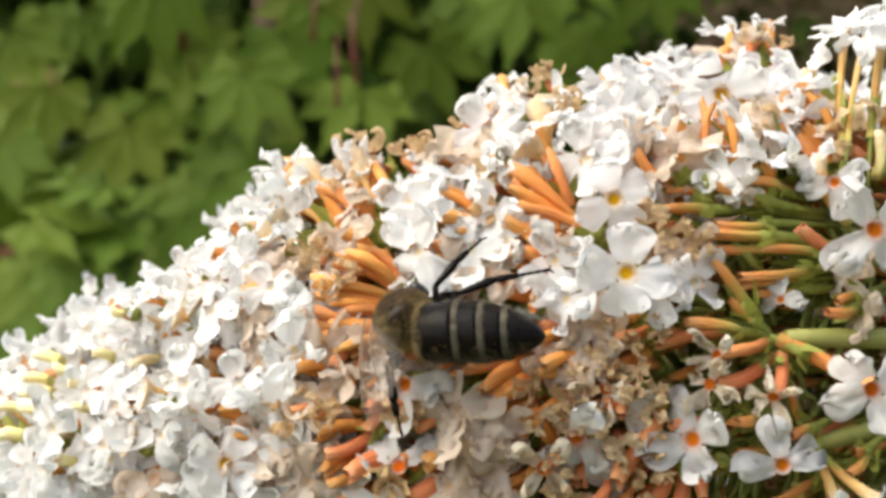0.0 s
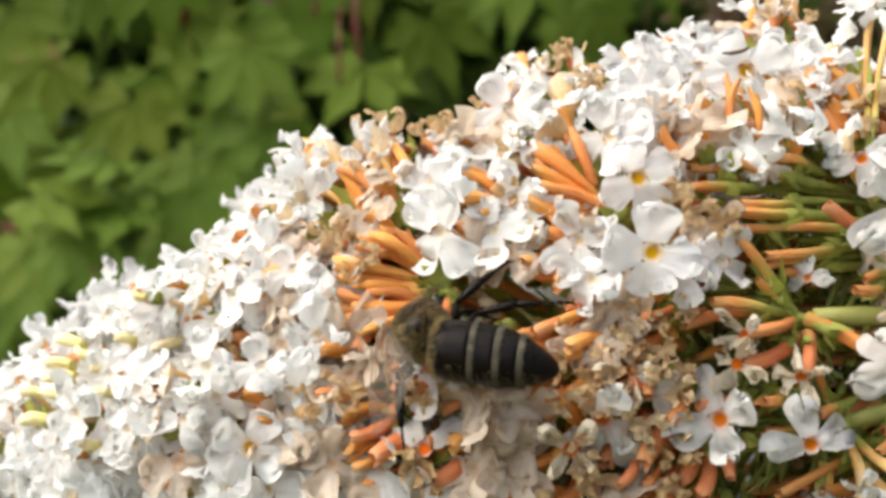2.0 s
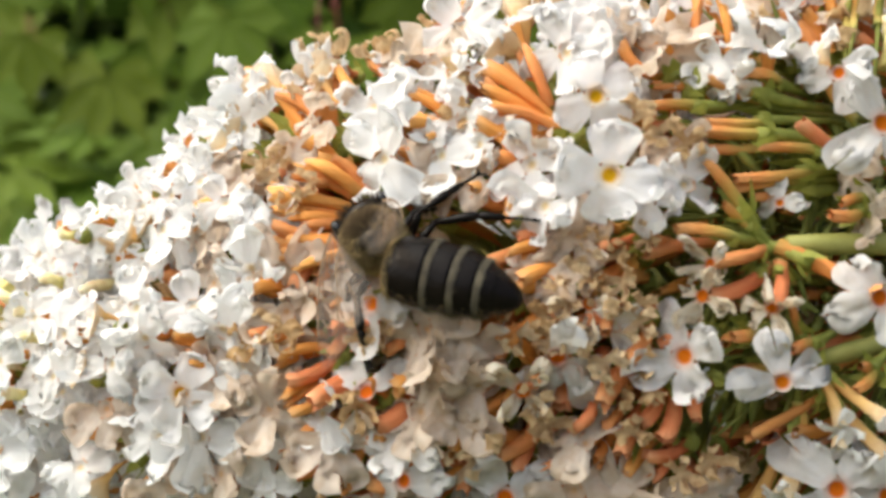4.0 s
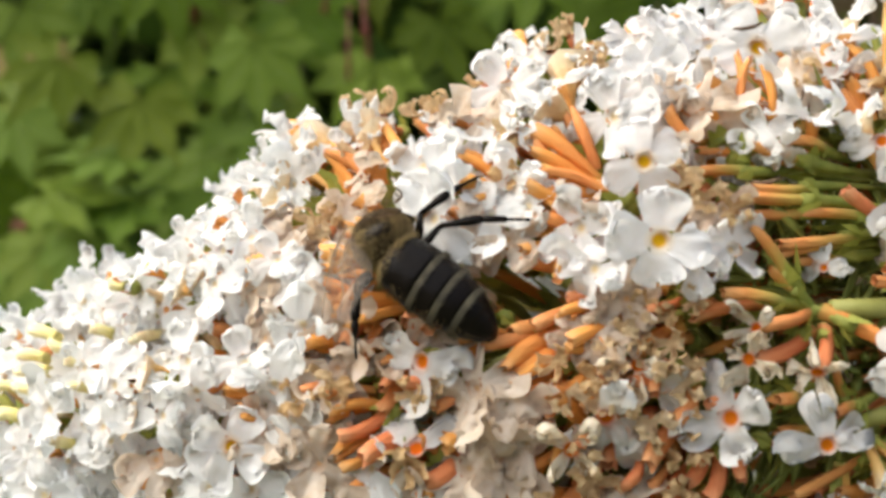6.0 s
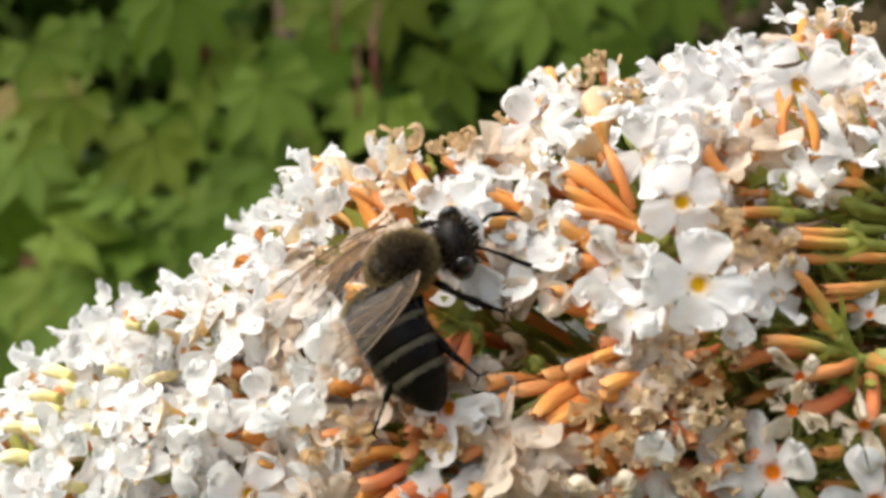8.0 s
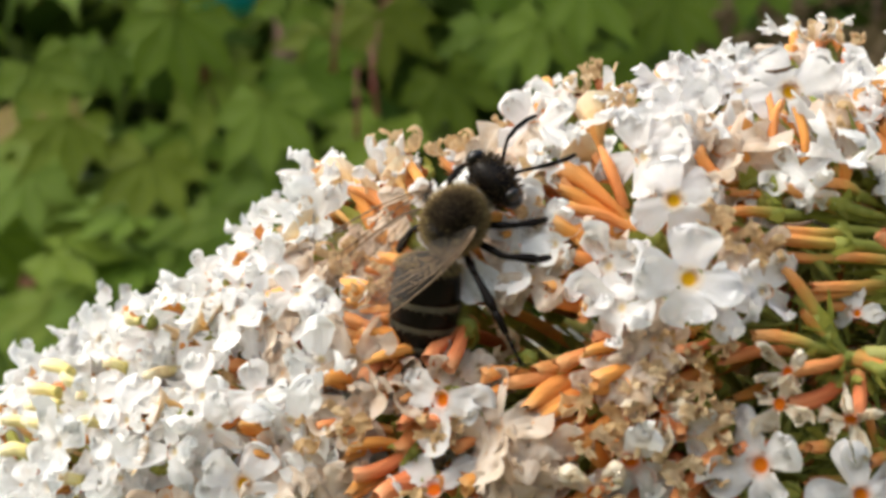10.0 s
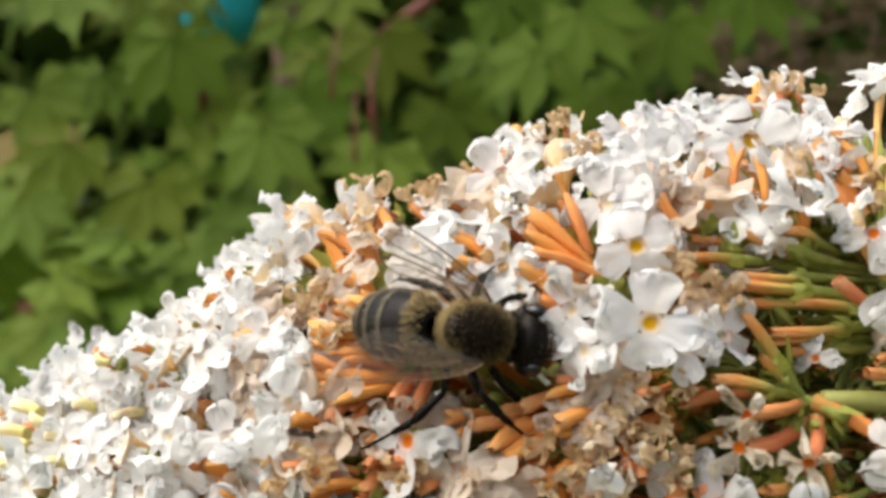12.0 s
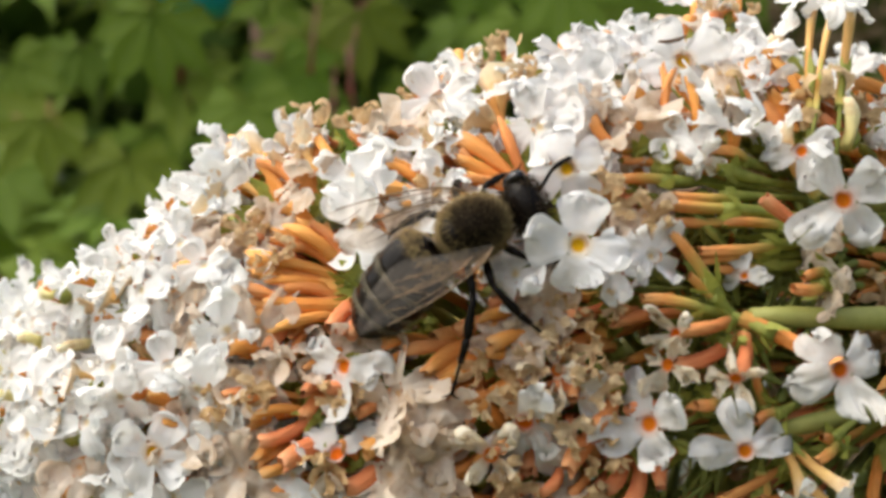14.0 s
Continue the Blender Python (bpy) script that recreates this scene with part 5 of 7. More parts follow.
for k in range(220):
    node, a = Vector(NODES[k % 4]), radians(180 + 75 * math.sin(k * 2.4))
    d = Vector((math.cos(a), -0.25 + 0.3 * math.cos(k * 1.7), math.sin(a))).normalized()
    reach = ((k * 13) % 17) / 17
    c = node + d * 3.4 * reach + Vector((1.8 * math.sin(k * 3.3) + 0.6, 0.5 + 2.0 * ((k * 5) % 9) / 9, 1.6 * math.cos(k * 5.1))) - Vector((20, 0, 0))
    long, wide = 1.8 + 1.6 * ((k * 7) % 10) / 10, 0.10 + 0.22 * ((k * 3) % 7) / 7
    side = d.cross(Vector((0, -1, 0.2))).normalized()
    up = side.cross(d)
    bm = bmesh.new()
    rows = []
    for i in range(6):
        f = i / 5
        w = wide * (0.35 + 1.3 * f) if f < 0.5 else wide * (1 - ((f - 0.5) / 0.5) ** 1.6) + 0.01
        mid = c + d * long * f - up * 0.5 * f * f
        rows.append([bm.verts.new(mid + side * w * g + up * (0.25 * w * abs(g) + t0)) for g, t0 in ((-1, 0), (0, 0.08), (1, 0), (0, -0.12))])
    for q0, q1 in zip(rows, rows[1:]):
        for j in range(4):
            bm.faces.new((q0[j], q0[(j + 1) % 4], q1[(j + 1) % 4], q1[j]))
    part("bract", bm, bract_green, panicle)
end = TIP + AXIS * (LENGTH + 39) - Vector((20, 0, 0))
bm = bmesh.new()
sweep(bm, [end, end + Vector((60, 8, 0)), end + Vector((160, 30, -60)), end + Vector((300, 60, -300)), end + Vector((380, 80, -700)), end + Vector((400, 90, -1230))], [2.4, 2.8, 3.5, 4.5, 6, 8], 10)
part("cane", bm, bark, panicle, "brown woody cane rooted in the ground")

# ---- the bee: its own space has +x ahead and +z up, in millimetres ----
chitin = Nodes("bee_chitin", 0.24)
chitin.color(chitin.mix(chitin.noise(900.0), (0.004, 0.003, 0.003), (0.011, 0.008, 0.006))).bump(chitin.noise(4000.0, 3.0), 0.5, 0.00008)
chitin.bsdf.inputs["Specular IOR Level"].default_value = 0.11
chitin = chitin.mat
eye_black = Nodes("bee_eye", 0.22)
eye_black.color((0.010, 0.008, 0.008)).bump(eye_black.noise(14000.0, 1.0), 0.2, 0.00003)
eye_black = eye_black.mat
fuzz_tan = fuzz_material("bee_fuzz", (0.34, 0.25, 0.11), (0.62, 0.48, 0.24))
fuzz_brown = fuzz_material("bee_fuzz_brown", (0.13, 0.09, 0.045), (0.30, 0.22, 0.11))
fuzz_dark = fuzz_material("bee_fuzz_dark", (0.03, 0.021, 0.013), (0.10, 0.07, 0.04))
band_tan = plain("bee_band", (0.16, 0.135, 0.085), (0.055, 0.045, 0.03), 1300.0, 0.75, 0.5, 0.0001)


def hairs(bm, spots, length, width, rnd, lean=(0, 0, 0)):
    """Fine tapering hairs, each a slim three-sided spike."""
    for p, nrm in spots:
        d = (nrm + Vector(lean) + Vector([rnd.uniform(-0.45, 0.45) for _ in range(3)])).normalized()
        side = d.orthogonal().normalized()
        other = d.cross(side)
        tip = bm.verts.new(p + d * length * rnd.uniform(0.6, 1.2))
        ring = [bm.verts.new(p + width * (math.cos(a) * side + math.sin(a) * other)) for a in (0, 2.1, 4.2)]
        for k in range(3):
            bm.faces.new((ring[k], ring[(k + 1) % 3], tip))


def ball_spots(rnd, n, centre, size, keep=None):
    out = []
    while len(out) < n:
        v = Vector([rnd.gauss(0, 1) for _ in range(3)]).normalized()
        if keep and not keep(v):
            continue
        p = Vector((v.x * size[0], v.y * size[1], v.z * size[2])) + Vector(centre)
        nrm = Vector((v.x / size[0], v.y / size[1], v.z / size[2])).normalized()
        out.append((p, nrm))
    return out


bee = tagged(new("honey_bee"), "dark honey bee with tan fuzz and banded abdomen on the flowers", "bee")
hr = random.Random(3)
bm = bmesh.new()
blob(bm, (0, 0, 0), (1.72, 1.48, 1.42), u=24, v=16)
blob(bm, (-0.9, 0, 0.62), (0.75, 1.0, 0.65), u=16, v=10)
bee_thorax = part("thorax", bm, chitin, bee, "black thorax")
bm = bmesh.new()
hairs(bm, ball_spots(hr, 4300, (0, 0, 0), (1.68, 1.44, 1.38), lambda v: (v.x < -0.35 and v.z < 0.8) or hr.random() < 1.0 - min(0.97, max(0.0, (v.z + 0.15) / 0.9))), 0.44, 0.013, hr)
part("fuzz", bm, fuzz_tan, bee_thorax, "tan hair round the thorax")
bm = bmesh.new()
hairs(bm, ball_spots(hr, 3200, (0, 0, 0), (1.68, 1.44, 1.38), lambda v: hr.random() < min(0.6, max(0.0, (v.z + 0.3) / 0.8), max(0.12, 1.5 - 1.6 * v.z))), 0.42, 0.014, hr)
part("back_fuzz", bm, fuzz_brown, bee_thorax, "brown hair on its shoulders")
bm = bmesh.new()
hairs(bm, ball_spots(hr, 3200, (0, 0, 0), (1.68, 1.44, 1.38), lambda v: v.x > -0.5 and hr.random() < min(0.95, max(0.0, (v.z - 0.3) / 0.8))), 0.34, 0.014, hr)
part("short_fuzz", bm, fuzz_dark, bee_thorax, "short dark hair on its back")

# head: face down and ahead; origin at the neck
bm = bmesh.new()
blob(bm, (0.95, 0, -0.25), (0.95, 1.65, 1.35), Matrix.Rotation(radians(-20), 4, "Y"), u=20, v=14)
blob(bm, (1.35, 0, -1.25), (0.6, 0.85, 0.75), u=14, v=10)
bee_head = part("head", bm, chitin, bee, "black triangular head")
bee_head.location = (0.00205, 0, -0.0002)
for sy in (1, -1):
    bm = bmesh.new()
    blob(bm, (0.95, sy * 1.38, -0.1), (0.62, 0.48, 1.05), Matrix.Rotation(radians(-15), 4, "Y"), u=16, v=12)
    part("eye", bm, eye_black, bee_head, "glossy black eye")
    bm = bmesh.new()
    sweep(bm, [(1.75, sy * 0.35, 0.0), (2.3, sy * 0.75, 0.35), (2.75, sy * 1.05, 0.45), (2.95, sy * 1.12, 0.40)], [0.10, 0.10, 0.10, 0.11], 7)
    sweep(bm, [(2.93, sy * 1.12, 0.42), (3.7, sy * 1.35, 0.1), (4.6, sy * 1.5, -0.35), (5.3, sy * 1.5, -0.75)], [0.12, 0.14, 0.14, 0.10], 7)
    part("antenna", bm, chitin, bee_head, "elbowed black antenna")
    bm = bmesh.new()
    sweep(bm, [(1.55, sy * 0.5, -1.6), (1.7, sy * 0.42, -2.0), (1.75, sy * 0.15, -2.35)], [0.25, 0.22, 0.08], 7)
    part("mandible", bm, chitin, bee_head)
bm = bmesh.new()
sweep(bm, [(1.4, 0, -1.7), (1.5, 0, -2.6), (1.6, 0, -3.8)], [0.2, 0.15, 0.06], 7)
part("proboscis", bm, plain("bee_tongue", (0.20, 0.09, 0.04), (0.12, 0.05, 0.03), 3000.0, 0.4), bee_head, "brown tongue")
bm = bmesh.new()
hairs(bm, ball_spots(hr, 700, (0.95, 0, -0.25), (0.95, 1.6, 1.3), lambda v: abs(v.y) < 0.75), 0.4, 0.03, hr)
part("fuzz", bm, fuzz_dark, bee_head)

# abdomen: overlapping plates with a pale hair band at each seam; origin at the waist, tip at -x
PROFILE = [(0.0, 0.55), (0.12, 1.15), (0.40, 1.62), (0.9, 1.84), (1.7, 1.93), (2.6, 1.96), (3.5, 1.92), (4.4, 1.78), (5.2, 1.52), (5.9, 1.18), (6.45, 0.80), (6.8, 0.42), (6.95, 0.06)]


def body_radius(x):
    for (x0, r0), (x1, r1) in zip(PROFILE, PROFILE[1:]):
        if x <= x1:
            return r0 + (r1 - r0) * (x - x0) / (x1 - x0)
    return 0.05


def body_ring(bm, x, grow, sides=28):
    r = body_radius(x) + grow
    r *= 0.91
    return [bm.verts.new((-0.98 * x, r * math.cos(a), 0.86 * r * math.sin(a) - 0.035 * x * x * 0.4)) for a in (2 * math.pi * k / sides for k in range(sides))]


def skin(bm, rings):
    for r0, r1 in zip(rings, rings[1:]):
        for k in range(len(r0)):
            bm.faces.new((r0[k], r1[k], r1[(k + 1) % len(r0)], r0[(k + 1) % len(r0)]))


bm = bmesh.new()
skin(bm, [body_ring(bm, x / 20, -0.06) for x in range(0, 140, 4)])
bee_abdomen = part("abdomen", bm, chitin, bee, "black abdomen with pale bands")
bee_abdomen.location = (-0.0021, 0, -0.0002)
SEAMS = [0.25, 2.15, 3.45, 4.65, 5.65]
ENDS = [2.30, 3.60, 4.80, 5.75, 6.95]
for a, b in zip(SEAMS, ENDS):
    bm = bmesh.new()
    skin(bm, [body_ring(bm, a + (b - a) * i / 8, 0.0 + 0.05 * i / 8) for i in range(9)] + [body_ring(bm, b, -0.04)])
    part("plate", bm, chitin, bee_abdomen)
for s0 in (2.33, 3.63, 4.83):
    bm = bmesh.new()
    skin(bm, [body_ring(bm, s0 + 0.30 * i / 3, 0.025 + 0.012 * (i % 2)) for i in range(4)])
    spots = []
    for _ in range(420):
        x, a = s0 + hr.uniform(-0.02, 0.36), hr.uniform(0, 6.28)
        r = 0.91 * (body_radius(x) + 0.02)
        spots.append((Vector((-0.98 * x, r * math.cos(a), 0.86 * r * math.sin(a) - 0.014 * x * x)), Vector((-0.8, math.cos(a), math.sin(a)))))
    hairs(bm, spots, 0.22, 0.025, hr)
    part("hair_band", bm, band_tan, bee_abdomen, "pale grey-tan hair band")
bm = bmesh.new()
spots = []
for _ in range(900):
    x, a = 6.0 * hr.random() ** 1.3 + 0.3, hr.uniform(3.0, 6.42)
    if x < 0.9:
        x, a = x - 0.25, hr.uniform(0, 6.28)
    r = 0.91 * body_radius(x)
    spots.append((Vector((-0.98 * x, r * math.cos(a), 0.86 * r * math.sin(a) - 0.014 * x * x)), Vector((-0.9, math.cos(a), math.sin(a)))))
hairs(bm, spots, 0.42, 0.012, hr)
part("fuzz", bm, fuzz_brown, bee_abdomen, "fine brown hair along the sides")
bm = bmesh.new()
spots = []
for _ in range(900):
    x, a = hr.uniform(0.05, 0.6), hr.uniform(0, 6.28)
    r = 0.91 * body_radius(x)
    spots.append((Vector((-0.98 * x, r * math.cos(a), 0.86 * r * math.sin(a))), Vector((-0.5, math.cos(a), math.sin(a)))))
hairs(bm, spots, 0.5, 0.012, hr)
part("waist_fuzz", bm, fuzz_tan, bee_abdomen, "tan hair round the waist")

# wings: clear brownish film on dark veins, rooted at the origin and swept along -x
membrane = Nodes("wing_film", 0.16)
clear = membrane.tree.nodes.new("ShaderNodeBsdfTransparent")
clear.inputs[0].default_value = (0.93, 0.89, 0.85, 1)
gloss = membrane.tree.nodes.new("ShaderNodeMixShader")
gloss.inputs[0].default_value = 0.055
membrane.bsdf.inputs["Specular IOR Level"].default_value = 0.7
membrane.color((0.62, 0.55, 0.48)).bump(membrane.noise(1800.0, 3.0), 0.7, 0.0002)
membrane.link(clear.outputs[0], gloss.inputs[1])
membrane.link(membrane.bsdf.outputs[0], gloss.inputs[2])
membrane.link(gloss.outputs[0], membrane.out.inputs[0])
membrane = membrane.mat
vein_brown = plain("wing_vein", (0.24, 0.15, 0.075), (0.13, 0.08, 0.04), 3000.0, 0.5)


def wing_edge(long, wide, f):
    """Leading and trailing edge offsets at f along the wing."""
    lead = wide * 0.30 * math.sin(min(f, 1) ** 0.7 * math.pi) ** 0.6 if 0 < f < 1 else 0
    trail = -wide * 0.75 * (math.sin(f ** 1.45 * math.pi)) ** 0.75 if 0 < f < 1 else 0
    return lead, trail


def add_wing(name, long, wide, side, label):
    bm = bmesh.new()
    rows = []
    for i in range(19):
        f = min(0.998, 0.002 + i / 18)
        lead, trail = wing_edge(long, wide, f)
        row = []
        for j in range(7):
            g = j / 6
            y = lead + (trail - lead) * g
            z = 0.12 * math.sin(g * 9) * f + 0.25 * f * f - 0.3 * g * g * f
            row.append(bm.verts.new((-long * f, side * y, z)))
        rows.append(row)
    for r0, r1 in zip(rows, rows[1:]):
        for j in range(6):
            bm.faces.new((r0[j], r1[j], r1[j + 1], r0[j + 1]))
    ob = part(name, bm, membrane, bee, label)
    bm = bmesh.new()

    def at(f, g):
        lead, trail = wing_edge(long, wide, f)
        return (-long * f, side * (lead + (trail - lead) * g), 0.12 * math.sin(g * 9) * f + 0.25 * f * f - 0.3 * g * g * f + 0.02)

    lines = [[(0.01 + 0.09 * k, 0.0) for k in range(10)], [(0.01 + 0.075 * k, 0.13) for k in range(9)], [(0.05 + 0.09 * k, 0.25 + 0.03 * k) for k in range(8)], [(0.05 + 0.08 * k, 0.45 + 0.04 * k) for k in range(7)],
             [(0.30, 0.28), (0.36, 0.55), (0.42, 0.72)], [(0.50, 0.13), (0.54, 0.30), (0.62, 0.55)], [(0.66, 0.13), (0.72, 0.25), (0.80, 0.35)], [(0.42, 0.36), (0.55, 0.44), (0.70, 0.50), (0.82, 0.55)]]
    for n_line, line in enumerate(lines):
        w = 0.065 if n_line == 0 else 0.04 if n_line == 1 else 0.026
        sweep(bm, [at(f, g) for f, g in line], [w * (1 - 0.5 * k / len(line)) for k in range(len(line))], 5)
    part("vein_net", bm, vein_brown, ob, "dark brown wing veins")
    return ob


left_fore_wing = add_wing("fore_wing", 7.7, 2.25, 1, "clear brownish fore wing")
right_fore_wing = add_wing("fore_wing", 7.7, 2.25, -1, "clear brownish fore wing")
left_hind_wing = add_wing("hind_wing", 5.3, 1.6, 1, "clear brownish hind wing")
right_hind_wing = add_wing("hind_wing", 5.3, 1.6, -1, "clear brownish hind wing")


# legs: origin at the hip, drawn straight out to the side
def add_leg(hip, femur, tibia, tarsus, fat, label):
    """Each joint is given from the hip, in millimetres."""
    f, t, e = Vector(femur), Vector(tibia), Vector(tarsus)
    bm = bmesh.new()
    sweep(bm, [(0, 0, 0), f * 0.15, f * 0.5, f], [0.22, 0.19, 0.23, 0.15], 8)
    leg = part("leg", bm, chitin, bee, label)
    leg.location = Vector(hip) * MM
    bm = bmesh.new()
    sweep(bm, [f, f.lerp(t, 0.3), f.lerp(t, 0.8), t], [0.15, 0.18 * fat, 0.27 * fat, 0.19 * fat], 8)
    hairs(bm, [(f.lerp(t, hr.random()), Vector([hr.uniform(-1, 1) for _ in range(3)]).normalized()) for _ in range(90)], 0.5, 0.022, hr)
    part("tibia", bm, chitin, leg)
    bm = bmesh.new()
    k = t.lerp(e, 0.45)
    sweep(bm, [t, t.lerp(k, 0.2), k], [0.15, 0.22 * fat, 0.16 * fat], 8)
    for j in range(4):
        a, b = k.lerp(e, j / 4), k.lerp(e, (j + 0.9) / 4)
        sweep(bm, [a, b], [0.07, 0.10], 6)
    d = (e - k).normalized()
    for s2 in (-1, 1):
        o = d.orthogonal() * 0.18 * s2
        sweep(bm, [e, e + d * 0.18 + o, e + d * 0.22 + o * 2], [0.06, 0.05, 0.02], 5)
    part("tarsus", bm, chitin, leg)
    return leg


right_front_leg = add_leg((0.9, -1.2, -1.0), (0.7, -1.1, 0.3), (1.7, -1.8, -0.6), (2.6, -2.2, -1.6), 0.85, "thin black front leg")
add_leg((0.9, 1.2, -1.0), (0.6, 0.7, -0.2), (1.5, 1.0, -1.2), (2.4, 1.1, -2.2), 0.8, "thin black front leg")
right_mid_leg = add_leg((-0.1, -1.4, -1.1), (0.3, -1.7, 0.5), (1.4, -2.9, -0.4), (2.6, -3.8, -1.4), 0.95, "black middle leg")
add_leg((-0.1, 1.4, -1.1), (0.1, 0.9, -0.2), (0.4, 1.5, -1.4), (0.8, 1.9, -2.6), 0.95, "black middle leg")
right_hind_leg = add_leg((-1.0, -1.3, -1.1), (-1.1, -1.3, 0.7), (-3.0, -2.2, 0.2), (-5.6, -2.9, -0.9), 1.0, "long black hind leg")
left_hind_leg = add_leg((-1.0, 1.3, -1.1), (-0.7, 0.6, -0.2), (-1.8, 0.9, -1.4), (-2.8, 1.0, -2.8), 1.0, "long black hind leg")


# ---- the place behind: ground, maple, hedge ----
ground_mat = Nodes("grass_ground", 0.9)
ground_mat.color(ground_mat.mix(ground_mat.noise(3.0, 8.0, 0.7), (0.05, 0.09, 0.02), (0.12, 0.10, 0.05))).bump(ground_mat.noise(60.0, 6.0), 0.8, 0.02)
bm = bmesh.new()
bmesh.ops.create_grid(bm, x_segments=60, y_segments=60, size=1.0)
for v in bm.verts:
    d = v.co.length
    v.co *= 400 * d * d + 4
    v.co.z = -0.02 * (1 + noise.noise(v.co * 0.4)) if d < 0.3 else -0.02
ground = tagged(part("ground", bm, ground_mat.mat, None, size=1.0), "grassy garden ground", "ground", kind="structure")


def maple_leaf_mesh(seed, droop):
    """A palmate leaf of seven pointed lobes; the stalk joins at the origin, +y is the middle lobe, size 1 from the stalk to its tip."""
    r = random.Random(seed)
    bm = bmesh.new()
    uv = bm.loops.layers.uv.new("UVMap")
    lobes = [(-118, 0.42), (-78, 0.70), (-38, 0.90), (0, 1.0), (38, 0.92), (78, 0.68), (118, 0.40)]
    lobes = [(a + r.uniform(-5, 5), l * r.uniform(0.9, 1.08)) for a, l in lobes]
    hub = 0.33
    for k, (a, l) in enumerate(lobes):
        a = radians(a)
        ax, ay = math.sin(a), math.cos(a)
        rows = []
        n = 8
        half_w = math.tan(radians(18.5)) * hub
        for i in range(n + 1):
            f = i / n
            d = l * f
            if d <= hub:
                w = math.tan(radians(18.5)) * d
            else:
                q = (d - hub) / (l - hub)
                w = half_w * (1 - q) ** 1.05 * (1 + 0.85 * math.sin(min(1, q * 1.7) * math.pi))
            w *= 1 + 0.09 * (i % 2)
            z = -droop * d * d - 0.10 * abs(w) + 0.04 * noise.noise((d * 3, k, seed)) - 0.05 * d * math.cos(k)
            row = []
            for g in (-1, 0, 1):
                row.append(bm.verts.new((ax * d - ay * w * g * -1, ay * d - ax * w * g, z - (0.02 if g == 0 else 0) + 0.05 * abs(g) * w)))
            rows.append((row, f))
        for (r0, f0), (r1, f1) in zip(rows, rows[1:]):
            for j in (0, 1):
                fc = bm.faces.new((r0[j], r1[j], r1[j + 1], r0[j + 1]))
                for loop, (u_, v_) in zip(fc.loops, ((f0, j / 2), (f1, j / 2), (f1, (j + 1) / 2), (f0, (j + 1) / 2))):
                    loop[uv].uv = (u_, v_)
    bmesh.ops.remove_doubles(bm, verts=bm.verts, dist=0.002)
    return bm


def unit_mesh(name, bm, material):
    mesh = bpy.data.meshes.new(name)
    bm.to_mesh(mesh)
    bm.free()
    mesh.polygons.foreach_set("use_smooth", [True] * len(mesh.polygons))
    mesh.materials.append(material)
    return mesh


MAPLE = [unit_mesh("maple_leaf", maple_leaf_mesh(k, 0.12 + 0.06 * (k % 4)), maple_green) for k in range(8)]
MAPLE_DULL = [unit_mesh("maple_leaf_autumn", maple_leaf_mesh(20 + k, 0.3), maple_dull) for k in range(3)]
maple = tagged(new("maple_tree"), "green maple with hanging star-shaped leaves", "tree")
maple.location = (-0.15, 0.85, 0)


def maple_leaf(x, y, z, size, point, lean=20.0, turn=0.0, dull=False, k=0):
    """A leaf whose stalk end is at x, y, z; point: where its middle lobe aims, 0 up, 180 down; lean tips its face up to the sky."""
    meshes = MAPLE_DULL if dull else MAPLE
    size *= 1.06
    m = Matrix.Translation((x + 0.15, y - 0.85, z)) @ pose(0, 0, 0, 90 - lean, 0, turn) @ Matrix.Rotation(radians(-point), 4, "Z") @ Matrix.Scale(size, 4)
    return share("leaf", meshes[k % len(meshes)], maple, m)


maple_leaf(-0.129, 0.413, 1.251, 0.038, 187, 12, 0, False, 0)
maple_leaf(-0.159, 0.403, 1.266, 0.034, 215, 10, 10, False, 1)
maple_leaf(-0.085, 0.433, 1.277, 0.042, 172, 15, -10, False, 2)
maple_leaf(-0.071, 0.453, 1.296, 0.043, 150, 20, 10, False, 3)
maple_leaf(-0.035, 0.443, 1.269, 0.042, 200, 40, 0, False, 4)
maple_leaf(0.037, 0.463, 1.318, 0.043, 190, 25, -10, False, 6)
maple_leaf(-0.124, 0.433, 1.316, 0.046, 175, 5, 5, False, 7)
maple_leaf(-0.136, 0.413, 1.230, 0.035, 262, 55, 0, False, 1)
maple_leaf(-0.131, 0.413, 1.210, 0.042, 268, 60, 0, False, 3)
maple_leaf(-0.165, 0.403, 1.212, 0.039, 95, 60, 0, False, 5)
maple_leaf(-0.156, 0.413, 1.193, 0.032, 150, 40, 0, False, 2)
maple_leaf(-0.175, 0.433, 1.191, 0.036, 200, 30, 0, False, 4)
maple_leaf(-0.107, 0.423, 1.214, 0.036, 130, 30, 0, False, 6)
maple_leaf(-0.192, 0.453, 1.296, 0.038, 150, 10, 0, False, 0)
maple_leaf(-0.170, 0.483, 1.309, 0.032, 200, 10, 0, False, 1)
maple_leaf(0.074, 0.513, 1.306, 0.033, 180, 20, 0, False, 2)
maple_leaf(-0.112, 0.443, 1.286, 0.039, 140, 20, 0, False, 5)
maple_leaf(-0.075, 0.443, 1.245, 0.042, 220, 30, 0, False, 3)
maple_leaf(-0.101, 0.453, 1.250, 0.038, 120, 30, 0, False, 1)
maple_leaf(-0.189, 0.433, 1.246, 0.036, 160, 30, 0, False, 6)
maple_leaf(0.063, 0.513, 1.289, 0.042, 160, 30, 0, False, 4)
maple_leaf(-0.178, 0.443, 1.345, 0.042, 120, 20, -10, False, 0)
maple_leaf(-0.149, 0.463, 1.346, 0.043, 145, 20, 0, False, 1)
maple_leaf(-0.140, 0.483, 1.366, 0.045, 170, 20, 10, False, 2)
